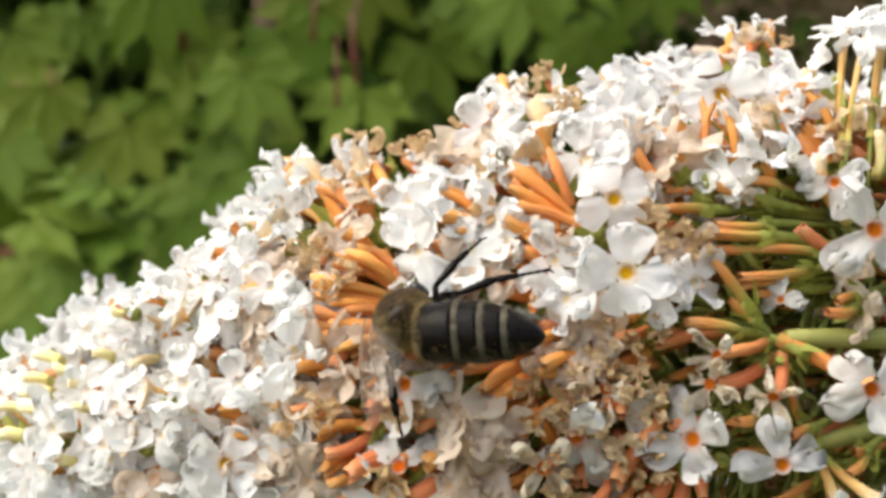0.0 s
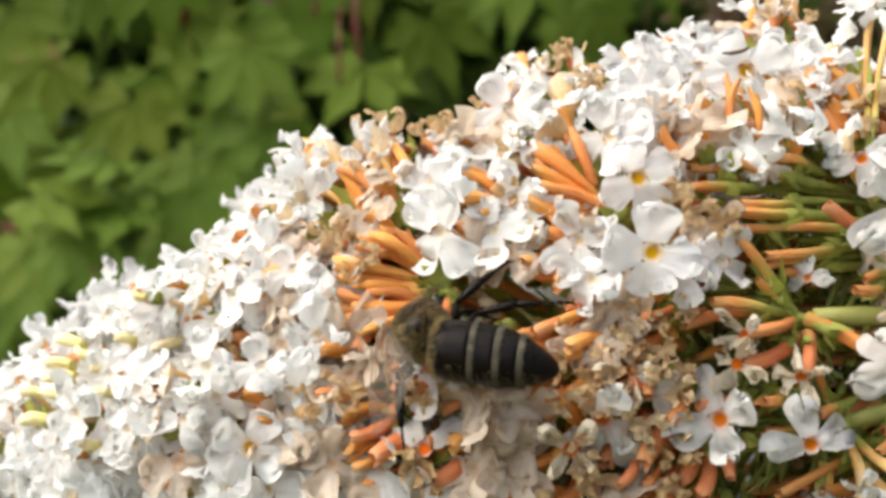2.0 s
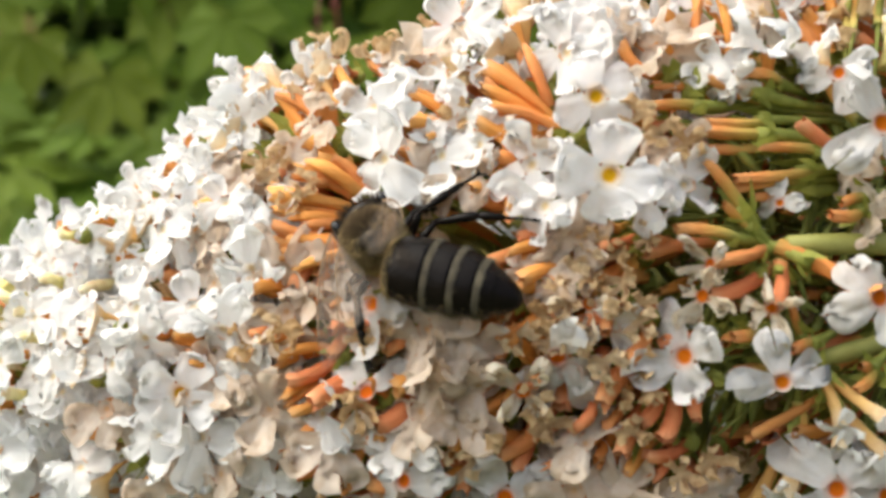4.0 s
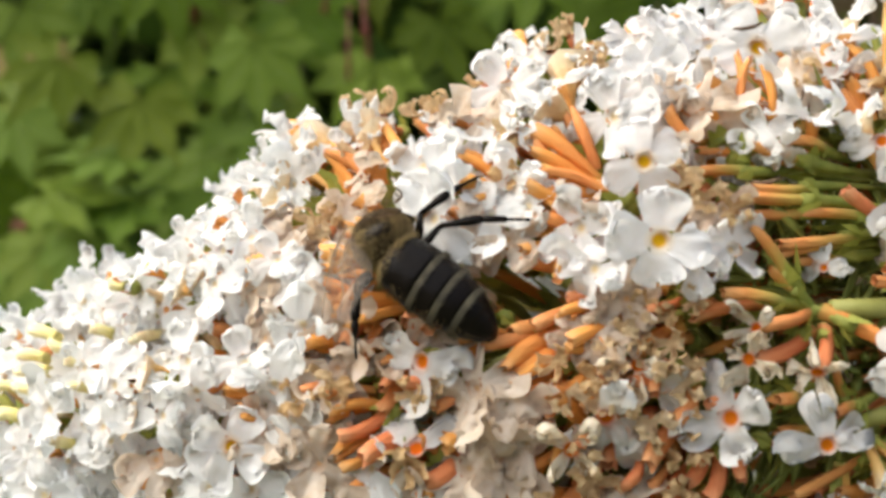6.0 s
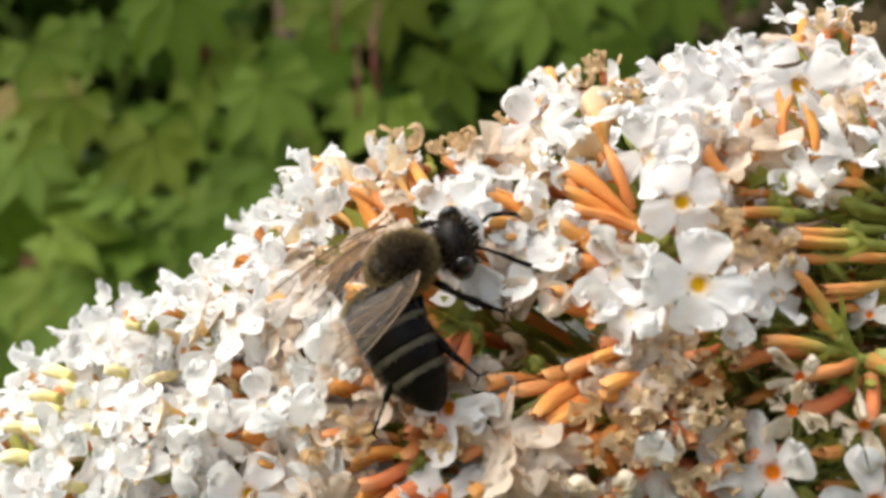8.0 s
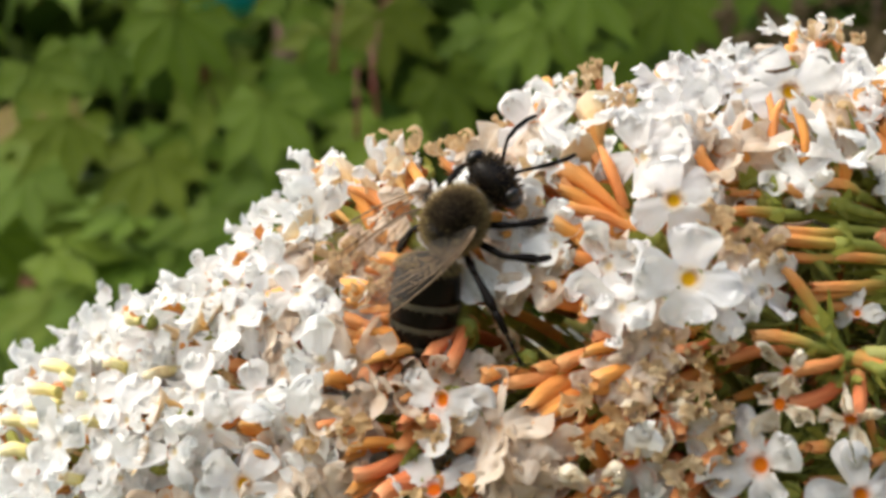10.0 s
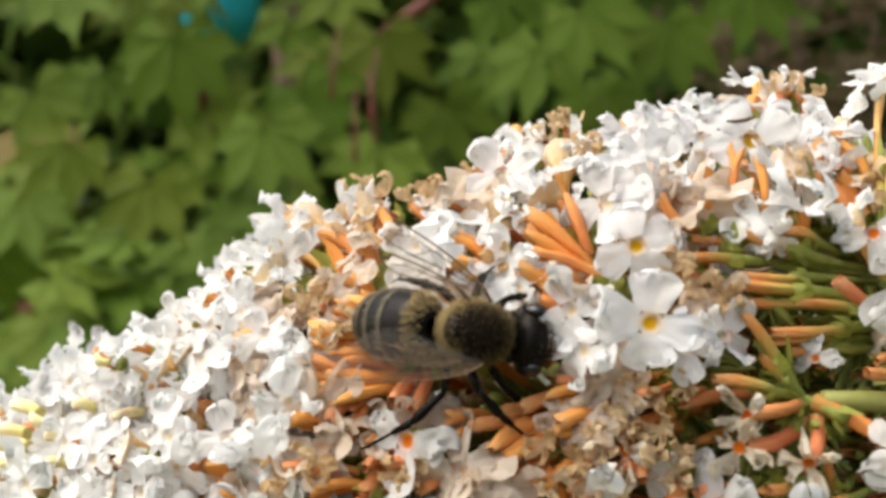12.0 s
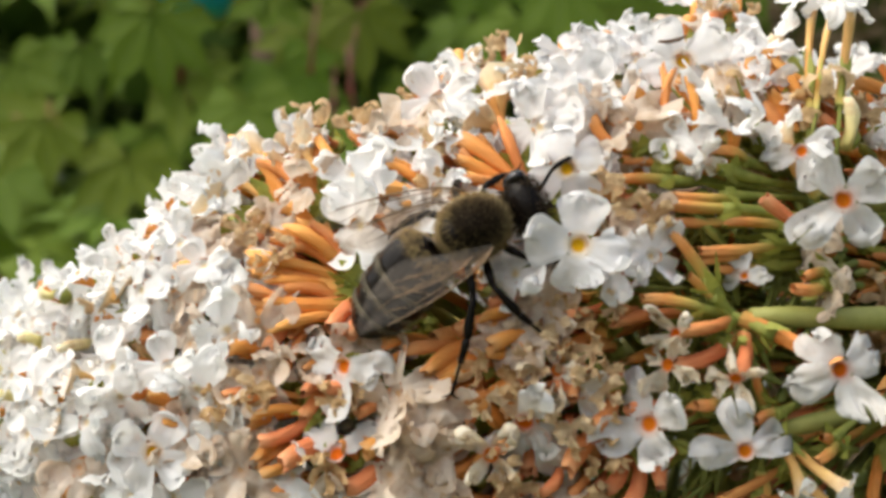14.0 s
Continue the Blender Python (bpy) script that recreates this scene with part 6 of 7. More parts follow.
maple_leaf(0.017, 0.483, 1.346, 0.045, 120, 20, 10, False, 5)
maple_leaf(0.053, 0.443, 1.331, 0.042, 145, 20, -10, False, 6)
maple_leaf(0.093, 0.463, 1.328, 0.043, 170, 20, 0, False, 7)
maple_leaf(0.137, 0.483, 1.351, 0.045, 195, 20, 10, False, 8)
maple_leaf(-0.112, 0.443, 1.358, 0.042, 220, 20, -10, False, 9)
maple_leaf(-0.010, 0.640, 1.322, 0.055, 160, 20, 10, False, 4)
maple_leaf(0.020, 0.660, 1.355, 0.055, 205, 25, -10, False, 5)
maple_leaf(-0.050, 0.650, 1.365, 0.055, 175, 15, 0, False, 6)


lr = random.Random(11)
for i in range(250):
    d = 0.48 + 0.34 * (i / 250)
    x, z = lr.uniform(-0.40, 0.36) * d / 0.55, 1.2 + lr.uniform(-0.20, 0.22) * d / 0.55
    if x / (d + 0.087) > 0.155 or (x / (d + 0.087) > -0.07 and i % 3):
        continue
    maple_leaf(x, d, z, lr.uniform(0.042, 0.060), 180 + lr.uniform(-70, 70), lr.uniform(5, 60), lr.uniform(-35, 35), lr.random() < 0.07, lr.randrange(99))

# unseen maple leaves overhead, added to shade the foliage behind the flowers
bm = bmesh.new()
for _ in range(300):
    c = Vector((-0.32 + 0.66 * lr.random() + 0.15, lr.uniform(0.18, 0.75) - 0.85, lr.uniform(1.56, 1.95)))
    m = Matrix.Translation(c) @ pose(0, 0, 0, lr.uniform(-30, 50), lr.uniform(-30, 30), lr.uniform(0, 360)) @ Matrix.Scale(lr.uniform(0.045, 0.06), 4)
    base = len(bm.verts)
    bm.from_mesh(MAPLE[lr.randrange(8)])
    bm.verts.ensure_lookup_table()
    for v in bm.verts[base:]:
        v.co = m @ v.co
tagged(part("crown", bm, maple_green, maple, size=1.0), kind="stuff")

# trunk and limbs
bm = bmesh.new()
sweep(bm, [(0, 0.1, -0.05), (0.01, 0.1, 0.3), (-0.02, 0.08, 0.7), (0.02, 0.05, 1.1), (0.0, 0.08, 1.6), (-0.03, 0.1, 2.0)], [0.035, 0.028, 0.024, 0.018, 0.012, 0.005], 12)
part("trunk", bm, bark, maple, size=1.0)
for i in range(14):
    z0, a = 0.75 + 0.075 * i, i * 2.4
    bm = bmesh.new()
    e = Vector((math.cos(a) * 0.42, math.sin(a) * 0.30, z0 + 0.22))
    s0 = Vector((0, 0.07, z0))
    sweep(bm, [s0, s0.lerp(e, 0.4) + Vector((0, 0, 0.05)), e], [0.009, 0.005, 0.002], 7)
    part("limb", bm, twig_red, maple, size=1.0)


# reddish seed stalks hanging among the leaves
for i in range(4):
    x, z = -0.050 + 0.0075 * i * (1 - 0.1 * i) + 0.15, 1.299 - 0.009 * (i * 7 % 4)
    bm = bmesh.new()
    sweep(bm, [(x, -0.44, z + 0.016), (x + 0.002 * (i % 3 - 1), -0.442, z), (x + 0.003 * (i % 3 - 1), -0.44, z - 0.014)], [0.0004, 0.0006, 0.0013], 7)
    part("seed_stalk", bm, twig_red, maple, "reddish seed stalk", size=1.0)


def leaf_stuff(bm, n, box, size, rnd, rough=0.0):
    """Many small pointed leaves, joined."""
    for _ in range(n):
        c = Vector([rnd.uniform(a, b) for a, b in box])
        if rough:
            mid = [(a + b) / 2 for a, b in box]
            far = max(abs(c[i] - mid[i]) / (box[i][1] - mid[i]) for i in range(3) if c[i] > mid[i] or i < 2)
            if far > 1 - rough * (0.5 + 0.9 * noise.noise(c * 2.6) + 0.5 * noise.noise(c * 7)):
                continue
        m = Euler([rnd.uniform(0, 6.28) for _ in range(3)]).to_matrix()
        s = size * rnd.uniform(0.6, 1.3)
        pts = [(0, -1, 0), (0.42, -0.3, 0.1), (0.36, 0.3, 0.1), (0, 1, -0.1), (-0.36, 0.3, 0.1), (-0.42, -0.3, 0.1)]
        vs = [bm.verts.new(c + m @ Vector(p) * s) for p in pts]
        bm.faces.new((vs[0], vs[1], vs[2], vs[3]))
        bm.faces.new((vs[0], vs[3], vs[4], vs[5]))


bm = bmesh.new()
leaf_stuff(bm, 56000, ((-1.6, 1.6), (-0.05, 0.95), (-0.5, 1.45)), 0.040, lr, 0.14)
hedge = tagged(new("hedge"), "dense dark green garden hedge", "hedge")
hedge.location = (0, 0.95, 0.55)
tagged(part("foliage", bm, hedge_green, hedge, size=1.0), kind="stuff")
for i in range(9):
    bm = bmesh.new()
    x = -1.5 + 0.37 * i
    sweep(bm, [(x, 0.6, -0.58), (x + 0.03, 0.58, 0.0), (x - 0.04, 0.6, 0.9)], [0.02, 0.015, 0.006], 8)
    part("stem", bm, bark, hedge, size=1.0)

# dry brown bush beside the maple
bm = bmesh.new()
leaf_stuff(bm, 5000, ((-0.16, 0.20), (-0.15, 0.15), (-0.25, 0.35)), 0.009, lr, 0.35)
bush = tagged(new("dry_bush"), "brown dried-out garden bush behind the flowers", "bush")
bush.location = (0.27, 0.62, 1.18)
tagged(part("twiggery", bm, brush_brown, bush, size=1.0), kind="stuff")
for i in range(7):
    bm = bmesh.new()
    x = -0.12 + 0.045 * i
    sweep(bm, [(0.02, 0, -1.22), (x * 0.6, 0.02, -0.6), (x, 0, 0.25)], [0.006, 0.004, 0.0015], 7)
    part("stem", bm, bark, bush, size=1.0)

# turquoise pot hung in the leaves
turquoise = plain("turquoise_glaze", (0.03, 0.55, 0.62), (0.03, 0.40, 0.50), 80.0, 0.25, 0.2, 0.001)
pot = tagged(new("hanging_pot"), "small turquoise glazed pot hanging behind the maple leaves", "pot")
pot.location = (-0.130, 0.56, 1.343)
bm = bmesh.new()
outline = [(0.0, 0.0), (0.016, 0.0), (0.021, 0.012), (0.024, 0.030), (0.027, 0.036), (0.027, 0.041), (0.023, 0.041), (0.020, 0.014), (0.0, 0.008)]
rings = [[bm.verts.new((max(r, 1e-4) * math.cos(a), max(r, 1e-4) * math.sin(a), z)) for a in (2 * math.pi * k / 24 for k in range(24))] for r, z in outline]
for r0, r1 in zip(rings, rings[1:]):
    for k in range(24):
        bm.faces.new((r0[k], r0[(k + 1) % 24], r1[(k + 1) % 24], r1[k]))
part("body", bm, turquoise, pot, size=1.0)
for k in range(3):
    a = 2.1 * k
    bm = bmesh.new()
    sweep(bm, [(0.026 * math.cos(a), 0.026 * math.sin(a), 0.038), (0.004 * math.cos(a), 0.004 * math.sin(a), 0.12), (0, 0, 0.20)], [0.0007, 0.0007, 0.0007], 6)
    part("wire", bm, bark, pot, size=1.0)


def motions():
    walk(panicle, [
        (0.0, pose(0.02000, 0.00000, 1.20000, 0.0, -0.0, 0.0)),
        (0.5, pose(0.01976, -0.00003, 1.20000, -0.6, -0.1, 0.2)),
        (1.0, pose(0.01978, -0.00060, 1.20104, -0.2, -0.4, -0.1)),
        (1.5, pose(0.02095, -0.00045, 1.20147, -0.5, -0.7, -1.4)),
        (2.0, pose(0.02126, -0.00059, 1.19991, -0.0, -0.6, -0.4)),
        (2.5, pose(0.02116, -0.00210, 1.20063, -0.9, -0.7, -0.1)),
        (3.0, pose(0.02060, -0.00269, 1.20428, 0.8, -0.9, -2.2)),
        (3.2, pose(0.01952, -0.00407, 1.20179, -0.1, -1.1, -0.9)),
        (5.3, pose(0.02044, -0.00650, 1.20491, 2.0, -1.0, -1.2)),
        (5.5, pose(0.02074, -0.00538, 1.20322, 1.0, -0.6, -1.2)),
        (6.0, pose(0.02021, -0.00424, 1.20067, 0.5, -0.5, 0.3)),
        (6.5, pose(0.02096, -0.00503, 1.19986, -0.0, -0.4, 0.6)),
        (7.0, pose(0.02151, -0.00549, 1.20274, 1.1, -0.4, -0.5)),
        (7.5, pose(0.02083, -0.00526, 1.20115, 0.7, -0.2, 0.1)),
        (8.0, pose(0.02137, -0.00668, 1.20017, 0.3, 0.1, -0.1)),
        (8.2, pose(0.02137, -0.00672, 1.20153, 0.8, -0.1, -0.2)),
        (10.3, pose(0.02107, -0.00547, 1.20044, -1.3, 1.3, 0.0)),
        (10.5, pose(0.02039, -0.00582, 1.19968, -1.7, 1.5, 0.4)),
        (11.0, pose(0.01929, -0.00457, 1.20005, -1.4, 1.6, 0.7)),
        (11.5, pose(0.01919, -0.00426, 1.20077, -1.4, 1.3, 0.3)),
        (12.0, pose(0.01927, -0.00434, 1.19942, -1.6, 1.4, 0.7)),
        (12.5, pose(0.01969, -0.00442, 1.20217, -0.3, 0.9, 0.5)),
        (13.0, pose(0.01765, -0.00385, 1.20328, 0.2, 0.4, 0.8)),
        (13.5, pose(0.01673, -0.00368, 1.20220, -0.2, 0.4, 1.3)),
        (14.0, pose(0.01705, -0.00410, 1.20329, 0.8, 0.1, 0.4)),
    ])
    walk(bee, [
        (0.0, pose(-0.00201, -0.02233, 1.19622, -40.8, -12.0, 98.6)),
        (0.2, pose(-0.00282, -0.02190, 1.19600, -29.0, -13.8, 95.8)),
        (0.5, pose(-0.00323, -0.02121, 1.19671, -26.6, -14.0, 95.3)),
        (1.0, pose(-0.00298, -0.02233, 1.19601, -32.7, -13.1, 96.8)),
        (1.5, pose(-0.00210, -0.02186, 1.19571, -32.7, -12.6, 96.8)),
        (2.0, pose(-0.00125, -0.02240, 1.19430, -32.7, -12.3, 96.8)),
        (2.5, pose(-0.00114, -0.02411, 1.19518, -32.6, -11.7, 96.5)),
        (3.0, pose(-0.00244, -0.02379, 1.19797, -32.5, -11.1, 95.9)),
        (3.2, pose(-0.00216, -0.02597, 1.19590, -32.5, -11.1, 95.7)),
        (5.3, pose(-0.00338, -0.02757, 1.20225, -65.3, -50.0, 144.8)),
        (5.5, pose(-0.00364, -0.02593, 1.20186, -55.9, -40.8, 130.3)),
        (5.7, pose(-0.00470, -0.02500, 1.20014, -45.9, -44.3, 122.4)),
        (6.0, pose(-0.00367, -0.02414, 1.19904, -28.6, -12.6, 96.3)),
        (6.5, pose(-0.00337, -0.02506, 1.19810, -28.6, -13.0, 96.5)),
        (6.8, pose(-0.00329, -0.02503, 1.19991, -29.1, -23.3, 101.0)),
        (6.9, pose(-0.00333, -0.02593, 1.20015, -49.0, -44.0, 124.9)),
        (7.0, pose(-0.00316, -0.02571, 1.20209, -61.8, -42.6, 137.2)),
        (7.3, pose(-0.00346, -0.02493, 1.20248, -46.2, -78.6, 116.5)),
        (7.5, pose(-0.00333, -0.02554, 1.20155, 52.4, -57.1, 15.6)),
        (8.0, pose(-0.00296, -0.02814, 1.19976, 62.5, -31.9, 6.5)),
        (8.2, pose(-0.00309, -0.02834, 1.20038, 62.5, -33.9, 6.5)),
        (10.3, pose(0.00004, -0.02575, 1.20296, 77.9, -52.0, -1.4)),
        (10.5, pose(0.00018, -0.02605, 1.20291, 78.2, -50.0, -1.5)),
        (11.0, pose(-0.00085, -0.02536, 1.20265, 74.6, -26.0, -0.3)),
        (11.5, pose(-0.00107, -0.02461, 1.20375, 74.8, -30.0, -0.6)),
        (12.0, pose(0.00070, -0.02766, 1.19867, 88.4, 7.7, 6.2)),
        (12.5, pose(0.00227, -0.02800, 1.20224, 96.1, -15.1, 5.4)),
        (13.0, pose(0.00136, -0.02785, 1.20272, 92.0, -0.2, 5.3)),
        (13.5, pose(0.00096, -0.02821, 1.20115, 91.1, -8.1, 4.8)),
        (14.0, pose(0.00162, -0.02815, 1.20258, 81.7, -25.0, -0.9)),
    ])
    walk(bee_head, [
        (0.0, pose(0.00205, 0, -0.0002, 0.0, 9.0, 0.9)),
        (0.5, pose(0.00205, 0, -0.0002, 0.0, 9.0, 0.9)),
        (1.0, pose(0.00205, 0, -0.0002, 0.0, 9.0, 0.9)),
        (1.5, pose(0.00205, 0, -0.0002, 0.0, 9.0, 0.9)),
        (2.0, pose(0.00205, 0, -0.0002, 0.0, 9.0, 0.9)),
        (2.5, pose(0.00205, 0, -0.0002, 0.0, 9.0, 0.9)),
        (3.0, pose(0.00205, 0, -0.0002, 0.0, 9.0, 0.9)),
        (3.2, pose(0.00205, 0, -0.0002, 0.0, 9.0, 0.9)),
        (5.3, pose(0.00205, 0, -0.0002, 0.0, 45.7, -2.1)),
        (5.5, pose(0.00205, 0, -0.0002, 0.0, 52.0, 4.6)),
        (5.7, pose(0.00205, 0, -0.0002, -0.0, 24.1, 0.6)),
        (6.0, pose(0.00205, 0, -0.0002, 0.0, 9.0, 0.9)),
        (6.5, pose(0.00205, 0, -0.0002, 0.0, 9.0, 0.9)),
        (6.8, pose(0.00205, 0, -0.0002, 0.0, 12.1, 0.1)),
        (6.9, pose(0.00205, 0, -0.0002, 0.0, 20.0, -5.5)),
        (7.0, pose(0.00205, 0, -0.0002, 0.0, 54.7, 2.2)),
        (7.3, pose(0.00205, 0, -0.0002, 0.0, 39.3, -16.0)),
        (7.5, pose(0.00205, 0, -0.0002, 0.0, 37.6, -39.5)),
        (8.0, pose(0.00205, 0, -0.0002, 0.0, 25.0, -17.6)),
        (8.2, pose(0.00205, 0, -0.0002, 0.0, 23.7, -14.8)),
        (10.3, pose(0.00205, 0, -0.0002, 0.0, 17.6, -7.7)),
        (10.5, pose(0.00205, 0, -0.0002, 0.0, 21.1, -21.5)),
        (11.0, pose(0.00205, 0, -0.0002, 0.0, 24.4, -28.4)),
        (11.5, pose(0.00205, 0, -0.0002, 0.0, 25.5, -32.5)),
        (12.0, pose(0.00205, 0, -0.0002, 0.0, 24.9, 2.3)),
        (12.5, pose(0.00205, 0, -0.0002, 0.0, 24.5, -7.1)),
        (13.0, pose(0.00205, 0, -0.0002, 0.0, 25.0, -2.9)),
        (13.5, pose(0.00205, 0, -0.0002, 0.0, 25.0, -4.8)),
        (14.0, pose(0.00205, 0, -0.0002, 0.0, 25.1, 1.7)),
    ])
    walk(bee_abdomen, [
        (0.0, pose(-0.0021, 0, -0.0002, 0.0, -30.3, 70.3)),
        (0.5, pose(-0.0021, 0, -0.0002, -0.0, -48.3, 57.0)),
        (1.0, pose(-0.0021, 0, -0.0002, 0.0, -30.3, 70.3)),
        (1.5, pose(-0.0021, 0, -0.0002, 0.0, -31.2, 69.8)),
        (2.0, pose(-0.0021, 0, -0.0002, -0.0, -31.2, 69.8)),
        (2.5, pose(-0.0021, 0, -0.0002, 0.0, -32.1, 69.3)),
        (3.0, pose(-0.0021, 0, -0.0002, 0.0, -33.0, 68.8)),
        (3.2, pose(-0.0021, 0, -0.0002, 0.0, -34.7, 67.8)),
        (5.3, pose(-0.0021, 0, -0.0002, 0.0, -6.6, 17.0)),
        (5.5, pose(-0.0021, 0, -0.0002, -0.0, -20.1, 14.7)),
        (5.7, pose(-0.0021, 0, -0.0002, 0.0, -22.0, 28.6)),
        (6.0, pose(-0.0021, 0, -0.0002, 0.0, -52.1, 52.2)),
        (6.5, pose(-0.0021, 0, -0.0002, -0.0, -50.6, 54.2)),
        (6.8, pose(-0.0021, 0, -0.0002, 0.0, -44.1, 44.8)),
        (6.9, pose(-0.0021, 0, -0.0002, -0.0, -22.6, 25.5)),
        (7.0, pose(-0.0021, 0, -0.0002, 0.0, -16.4, 10.7)),
        (7.3, pose(-0.0021, 0, -0.0002, 0.0, -8.2, 37.6)),
        (7.5, pose(-0.0021, 0, -0.0002, 0.0, -14.0, 65.2)),
        (8.0, pose(-0.0021, 0, -0.0002, 0.0, -13.0, 88.9)),
        (8.2, pose(-0.0021, 0, -0.0002, 0.0, -13.2, 86.9)),
        (10.3, pose(-0.0021, 0, -0.0002, -0.0, -26.6, 23.2)),
        (10.5, pose(-0.0021, 0, -0.0002, 0.0, -27.3, 26.2)),
        (11.0, pose(-0.0021, 0, -0.0002, 0.0, -16.8, 35.1)),
        (11.5, pose(-0.0021, 0, -0.0002, 0.0, -18.7, 43.2)),
        (12.0, pose(-0.0021, 0, -0.0002, 0.0, -53.4, 2.2)),
        (12.5, pose(-0.0021, 0, -0.0002, 0.0, -44.3, 29.5)),
        (13.0, pose(-0.0021, 0, -0.0002, 0.0, -64.5, 28.2)),
        (13.5, pose(-0.0021, 0, -0.0002, 0.0, -41.0, 4.3)),
        (14.0, pose(-0.0021, 0, -0.0002, -0.0, -27.4, 17.5)),
    ])
    walk(left_fore_wing, [
        (0.0, pose(0.0004, 0.0013, 0.0014, 0, -22, -24)),
        (0.5, pose(0.0004, 0.0013, 0.0014, 0, -22, -24)),
        (3.2, pose(0.0004, 0.0013, 0.0014, 0, -22, -24)),
        (5.3, pose(0.0004, 0.0013, 0.0014, 5, 0, -30)),
        (5.5, pose(0.0004, 0.0013, 0.0014, 5, 0, -30)),
        (6.0, pose(0.0004, 0.0013, 0.0014, 0, -22, -24)),
        (6.8, pose(0.0004, 0.0013, 0.0014, 0, -22, -24)),
        (7.0, pose(0.0004, 0.0013, 0.0014, 5, 0, -20)),
        (7.3, pose(0.0004, 0.0013, 0.0014, 8, 5, -15)),
        (7.5, pose(0.0004, 0.0013, 0.0014, 8, 5, -8)),
        (8.2, pose(0.0004, 0.0013, 0.0014, 8, 5, 4)),
        (10.3, pose(0.0004, 0.0013, 0.0014, 5, 0, -28)),
        (11.0, pose(0.0004, 0.0013, 0.0014, 5, 0, -24)),
        (11.5, pose(0.0004, 0.0013, 0.0014, 5, 0, -18)),
        (12.0, pose(0.0004, 0.0013, 0.0014, 5, 5, -30)),
        (12.5, pose(0.0004, 0.0013, 0.0014, 5, 5, -24)),
        (13.0, pose(0.0004, 0.0013, 0.0014, 5, 5, -24)),
        (13.5, pose(0.0004, 0.0013, 0.0014, 5, 5, -20)),
        (14.0, pose(0.0004, 0.0013, 0.0014, 5, 5, -14)),
    ])
    walk(right_fore_wing, [
        (0.0, pose(0.0004, -0.0013, 0.0014, 0, 17, 2)),
        (0.5, pose(0.0004, -0.0013, 0.0014, 0, 17, 2)),
        (3.2, pose(0.0004, -0.0013, 0.0014, 0, 17, 2)),
        (5.3, pose(0.0004, -0.0013, 0.0014, -5, 15, 8)),
        (5.5, pose(0.0004, -0.0013, 0.0014, -5, 15, 6)),
        (6.0, pose(0.0004, -0.0013, 0.0014, 0, 17, 2)),
        (6.8, pose(0.0004, -0.0013, 0.0014, 0, 17, 2)),
        (7.0, pose(0.0004, -0.0013, 0.0014, -5, 15, 2)),
        (7.3, pose(0.0004, -0.0013, 0.0014, -8, 0, 16)),
        (7.5, pose(0.0004, -0.0013, 0.0014, -8, 8, 4)),
        (8.2, pose(0.0004, -0.0013, 0.0014, -8, 5, 30)),
        (10.3, pose(0.0004, -0.0013, 0.0014, -5, -4, -12)),
        (10.5, pose(0.0004, -0.0013, 0.0014, -5, -4, -12)),
        (11.0, pose(0.0004, -0.0013, 0.0014, -5, -4, 4)),
        (11.5, pose(0.0004, -0.0013, 0.0014, -5, -4, -10)),
        (12.0, pose(0.0004, -0.0013, 0.0014, -5, 5, 12)),
        (12.5, pose(0.0004, -0.0013, 0.0014, -5, 5, 9)),
        (13.0, pose(0.0004, -0.0013, 0.0014, -74, -5, 14)),
        (13.5, pose(0.0004, -0.0013, 0.0014, -5, 0, 5)),
        (14.0, pose(0.0004, -0.0013, 0.0014, -5, 12, 12)),
    ])
    walk(left_hind_wing, [
        (0.0, pose(-0.0006, 0.0013, 0.0011, 0, -22, -15)),
        (0.5, pose(-0.0006, 0.0013, 0.0011, 0, -22, -15)),
        (3.2, pose(-0.0006, 0.0013, 0.0011, 0, -22, -15)),
        (5.3, pose(-0.0006, 0.0013, 0.0011, 5, 0, -21)),
        (5.5, pose(-0.0006, 0.0013, 0.0011, 5, 0, -21)),
        (6.0, pose(-0.0006, 0.0013, 0.0011, 0, -22, -15)),
        (6.8, pose(-0.0006, 0.0013, 0.0011, 0, -22, -15)),
        (7.0, pose(-0.0006, 0.0013, 0.0011, 5, 0, -11)),
        (7.3, pose(-0.0006, 0.0013, 0.0011, 8, 5, -6)),
        (7.5, pose(-0.0006, 0.0013, 0.0011, 8, 5, 1)),
        (8.2, pose(-0.0006, 0.0013, 0.0011, 8, 5, 13)),
        (10.3, pose(-0.0006, 0.0013, 0.0011, 5, 0, -19)),
        (11.0, pose(-0.0006, 0.0013, 0.0011, 5, 0, -15)),
        (11.5, pose(-0.0006, 0.0013, 0.0011, 5, 0, -9)),
        (12.0, pose(-0.0006, 0.0013, 0.0011, 5, 5, -21)),
        (12.5, pose(-0.0006, 0.0013, 0.0011, 5, 5, -15)),
        (13.0, pose(-0.0006, 0.0013, 0.0011, 5, 5, -15)),
        (13.5, pose(-0.0006, 0.0013, 0.0011, 5, 5, -11)),
        (14.0, pose(-0.0006, 0.0013, 0.0011, 5, 5, -5)),
    ])
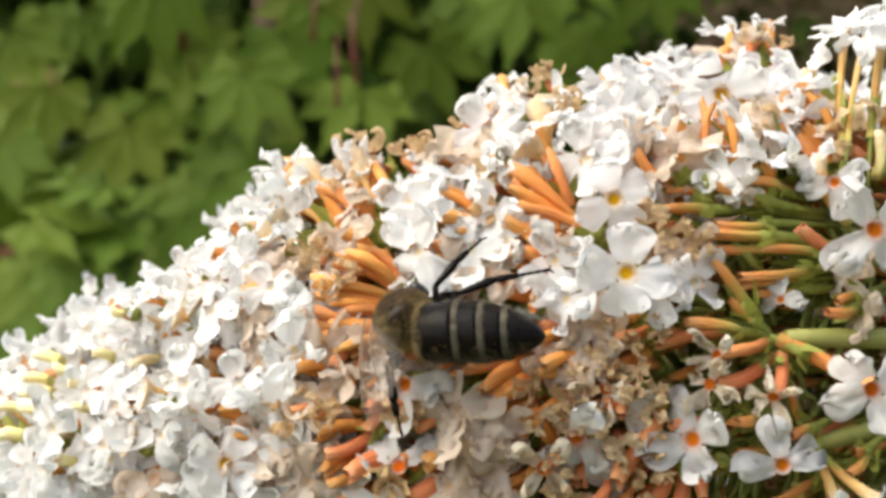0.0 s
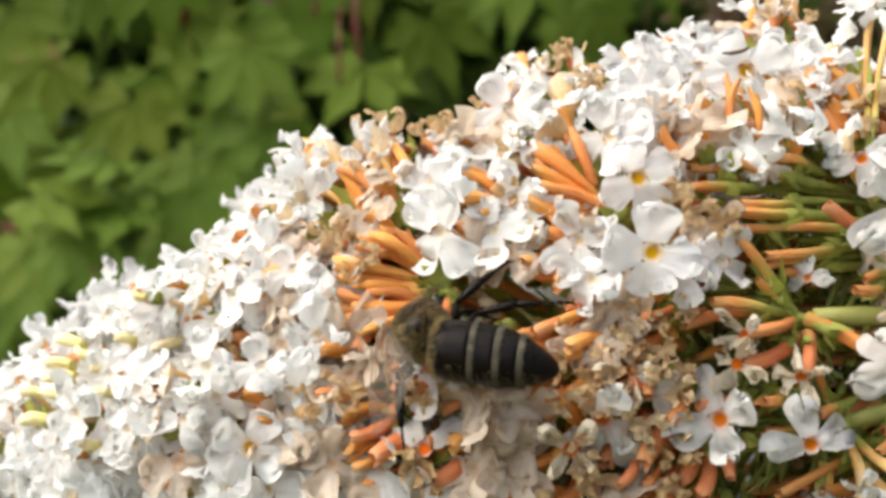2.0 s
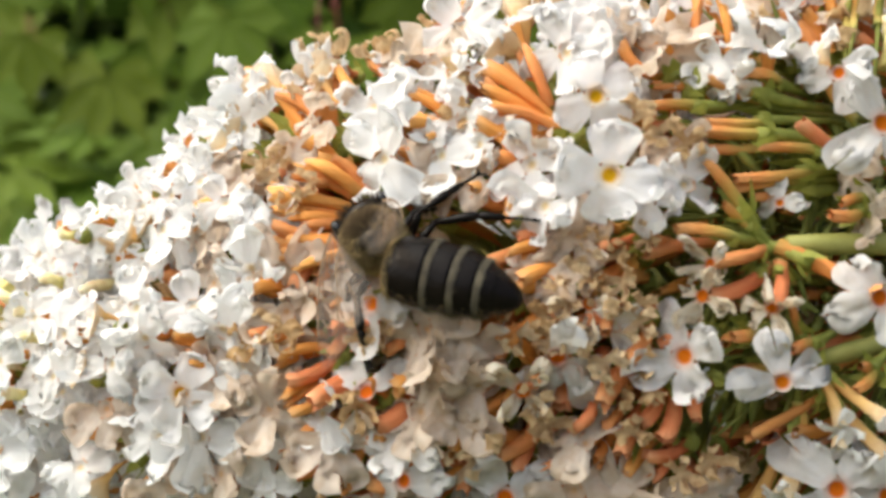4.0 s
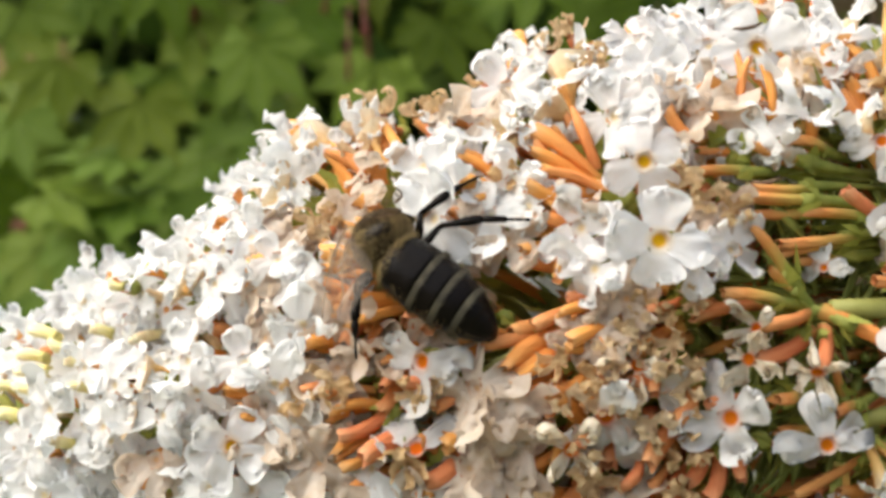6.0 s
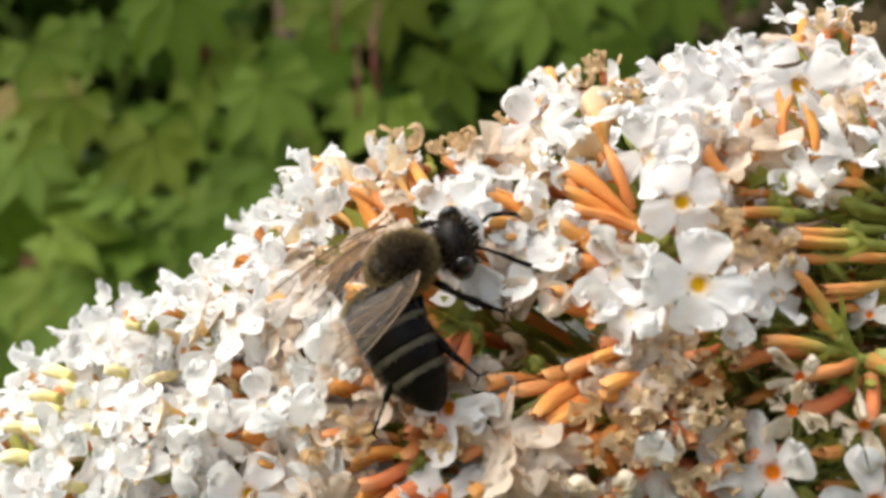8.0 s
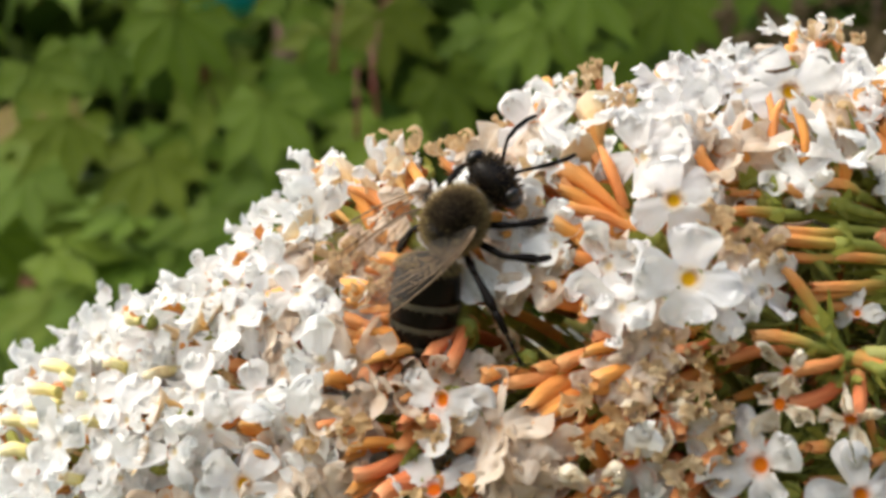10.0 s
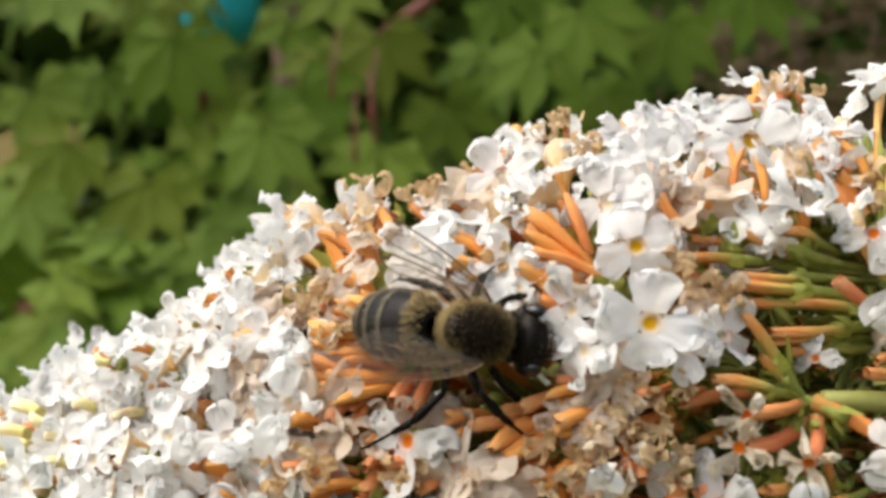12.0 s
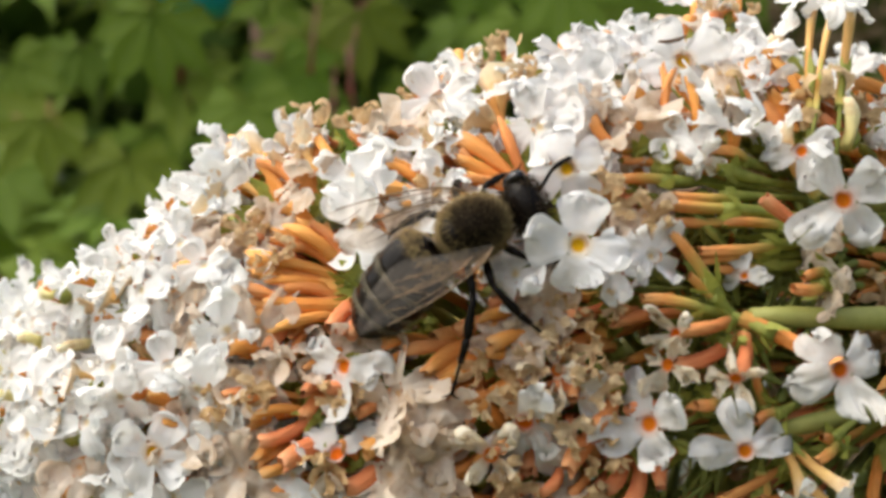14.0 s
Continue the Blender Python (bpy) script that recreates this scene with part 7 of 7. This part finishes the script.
    walk(right_hind_wing, [
        (0.0, pose(-0.0006, -0.0013, 0.0011, 0, 17, -7)),
        (0.5, pose(-0.0006, -0.0013, 0.0011, 0, 17, -7)),
        (3.2, pose(-0.0006, -0.0013, 0.0011, 0, 17, -7)),
        (5.3, pose(-0.0006, -0.0013, 0.0011, -5, 15, -1)),
        (5.5, pose(-0.0006, -0.0013, 0.0011, -5, 15, -3)),
        (6.0, pose(-0.0006, -0.0013, 0.0011, 0, 17, -7)),
        (6.8, pose(-0.0006, -0.0013, 0.0011, 0, 17, -7)),
        (7.0, pose(-0.0006, -0.0013, 0.0011, -5, 15, -7)),
        (7.3, pose(-0.0006, -0.0013, 0.0011, -8, 0, 7)),
        (7.5, pose(-0.0006, -0.0013, 0.0011, -8, 8, -5)),
        (8.2, pose(-0.0006, -0.0013, 0.0011, -8, 5, 21)),
        (10.3, pose(-0.0006, -0.0013, 0.0011, -5, -4, -21)),
        (10.5, pose(-0.0006, -0.0013, 0.0011, -5, -4, -21)),
        (11.0, pose(-0.0006, -0.0013, 0.0011, -5, -4, -5)),
        (11.5, pose(-0.0006, -0.0013, 0.0011, -5, -4, -19)),
        (12.0, pose(-0.0006, -0.0013, 0.0011, -5, 5, 3)),
        (12.5, pose(-0.0006, -0.0013, 0.0011, -5, 5, 0)),
        (13.0, pose(-0.0006, -0.0013, 0.0011, -74, -5, 5)),
        (13.5, pose(-0.0006, -0.0013, 0.0011, -5, 0, -4)),
        (14.0, pose(-0.0006, -0.0013, 0.0011, -5, 12, 3)),
    ])
    walk(right_hind_leg, [
        (0.0, pose(-0.001, -0.0013, -0.0011, 8, 0, 58)),
        (0.5, pose(-0.001, -0.0013, -0.0011, 8, 0, 58)),
        (3.2, pose(-0.001, -0.0013, -0.0011, 8, 0, 58)),
        (5.3, pose(-0.001, -0.0013, -0.0011, 0, 0, 15)),
        (5.5, pose(-0.001, -0.0013, -0.0011, 0, 0, 15)),
        (6.0, pose(-0.001, -0.0013, -0.0011, 8, 0, 58)),
        (6.8, pose(-0.001, -0.0013, -0.0011, 8, 0, 58)),
        (7.0, pose(-0.001, -0.0013, -0.0011, 0, 0, 15)),
        (7.5, pose(-0.001, -0.0013, -0.0011, 0, 0, 15)),
        (8.2, pose(-0.001, -0.0013, -0.0011, 0, 0, 20)),
        (10.3, pose(-0.001, -0.0013, -0.0011, -40, 0, 40)),
        (11.5, pose(-0.001, -0.0013, -0.0011, -45, 0, 40)),
        (12.0, pose(-0.001, -0.0013, -0.0011, 25, 0, 35)),
        (12.5, pose(-0.001, -0.0013, -0.0011, -40, 0, 44)),
        (13.0, pose(-0.001, -0.0013, -0.0011, 15, 0, 50)),
        (13.5, pose(-0.001, -0.0013, -0.0011, 30, 0, 45)),
        (14.0, pose(-0.001, -0.0013, -0.0011, -8, 0, 30)),
    ])
    walk(right_mid_leg, [
        (0.0, pose(-0.0001, -0.0014, -0.0011, -42, 0, -18)),
        (0.5, pose(-0.0001, -0.0014, -0.0011, -42, 0, -18)),
        (3.2, pose(-0.0001, -0.0014, -0.0011, -42, 0, -18)),
        (5.3, pose(-0.0001, -0.0014, -0.0011, 0, 0, -40)),
        (5.5, pose(-0.0001, -0.0014, -0.0011, 0, 0, -40)),
        (6.0, pose(-0.0001, -0.0014, -0.0011, -42, 0, -18)),
        (6.8, pose(-0.0001, -0.0014, -0.0011, -42, 0, -18)),
        (7.0, pose(-0.0001, -0.0014, -0.0011, 0, 0, -40)),
        (7.5, pose(-0.0001, -0.0014, -0.0011, 0, 0, -30)),
        (8.2, pose(-0.0001, -0.0014, -0.0011, 0, 0, -30)),
        (10.3, pose(-0.0001, -0.0014, -0.0011, -12, 0, 5)),
        (11.0, pose(-0.0001, -0.0014, -0.0011, -15, 0, 20)),
        (12.5, pose(-0.0001, -0.0014, -0.0011, -18, 0, 5)),
        (13.0, pose(-0.0001, -0.0014, -0.0011, -15, 0, -5)),
        (14.0, pose(-0.0001, -0.0014, -0.0011, -15, 0, -20)),
    ])
    walk(right_front_leg, [
        (0.0, pose(0.0009, -0.0012, -0.001, 0, 0, 0)),
        (0.5, pose(0.0009, -0.0012, -0.001, 0, 0, 0)),
        (3.2, pose(0.0009, -0.0012, -0.001, 0, 0, 0)),
        (5.3, pose(0.0009, -0.0012, -0.001, 0, 0, -35)),
        (5.5, pose(0.0009, -0.0012, -0.001, 0, 0, -35)),
        (6.0, pose(0.0009, -0.0012, -0.001, 0, 0, 0)),
        (6.8, pose(0.0009, -0.0012, -0.001, 0, 0, 0)),
        (7.0, pose(0.0009, -0.0012, -0.001, 0, 0, -35)),
        (7.5, pose(0.0009, -0.0012, -0.001, 0, 0, -20)),
        (10.3, pose(0.0009, -0.0012, -0.001, 0, 0, 0)),
        (14.0, pose(0.0009, -0.0012, -0.001, 0, 0, 5)),
    ])
    walk(left_hind_leg, [
        (0.0, pose(-0.001, 0.0013, -0.0011, 0, 0, -38)),
        (0.5, pose(-0.001, 0.0013, -0.0011, 0, 0, -38)),
        (3.2, pose(-0.001, 0.0013, -0.0011, 0, 0, -38)),
        (5.3, pose(-0.001, 0.0013, -0.0011, 0, 0, 0)),
        (5.5, pose(-0.001, 0.0013, -0.0011, 0, 0, 0)),
        (6.0, pose(-0.001, 0.0013, -0.0011, 0, 0, -38)),
        (6.8, pose(-0.001, 0.0013, -0.0011, 0, 0, -38)),
        (7.0, pose(-0.001, 0.0013, -0.0011, 0, 0, 0)),
        (14.0, pose(-0.001, 0.0013, -0.0011, 0, 0, 0)),
    ])


motions()
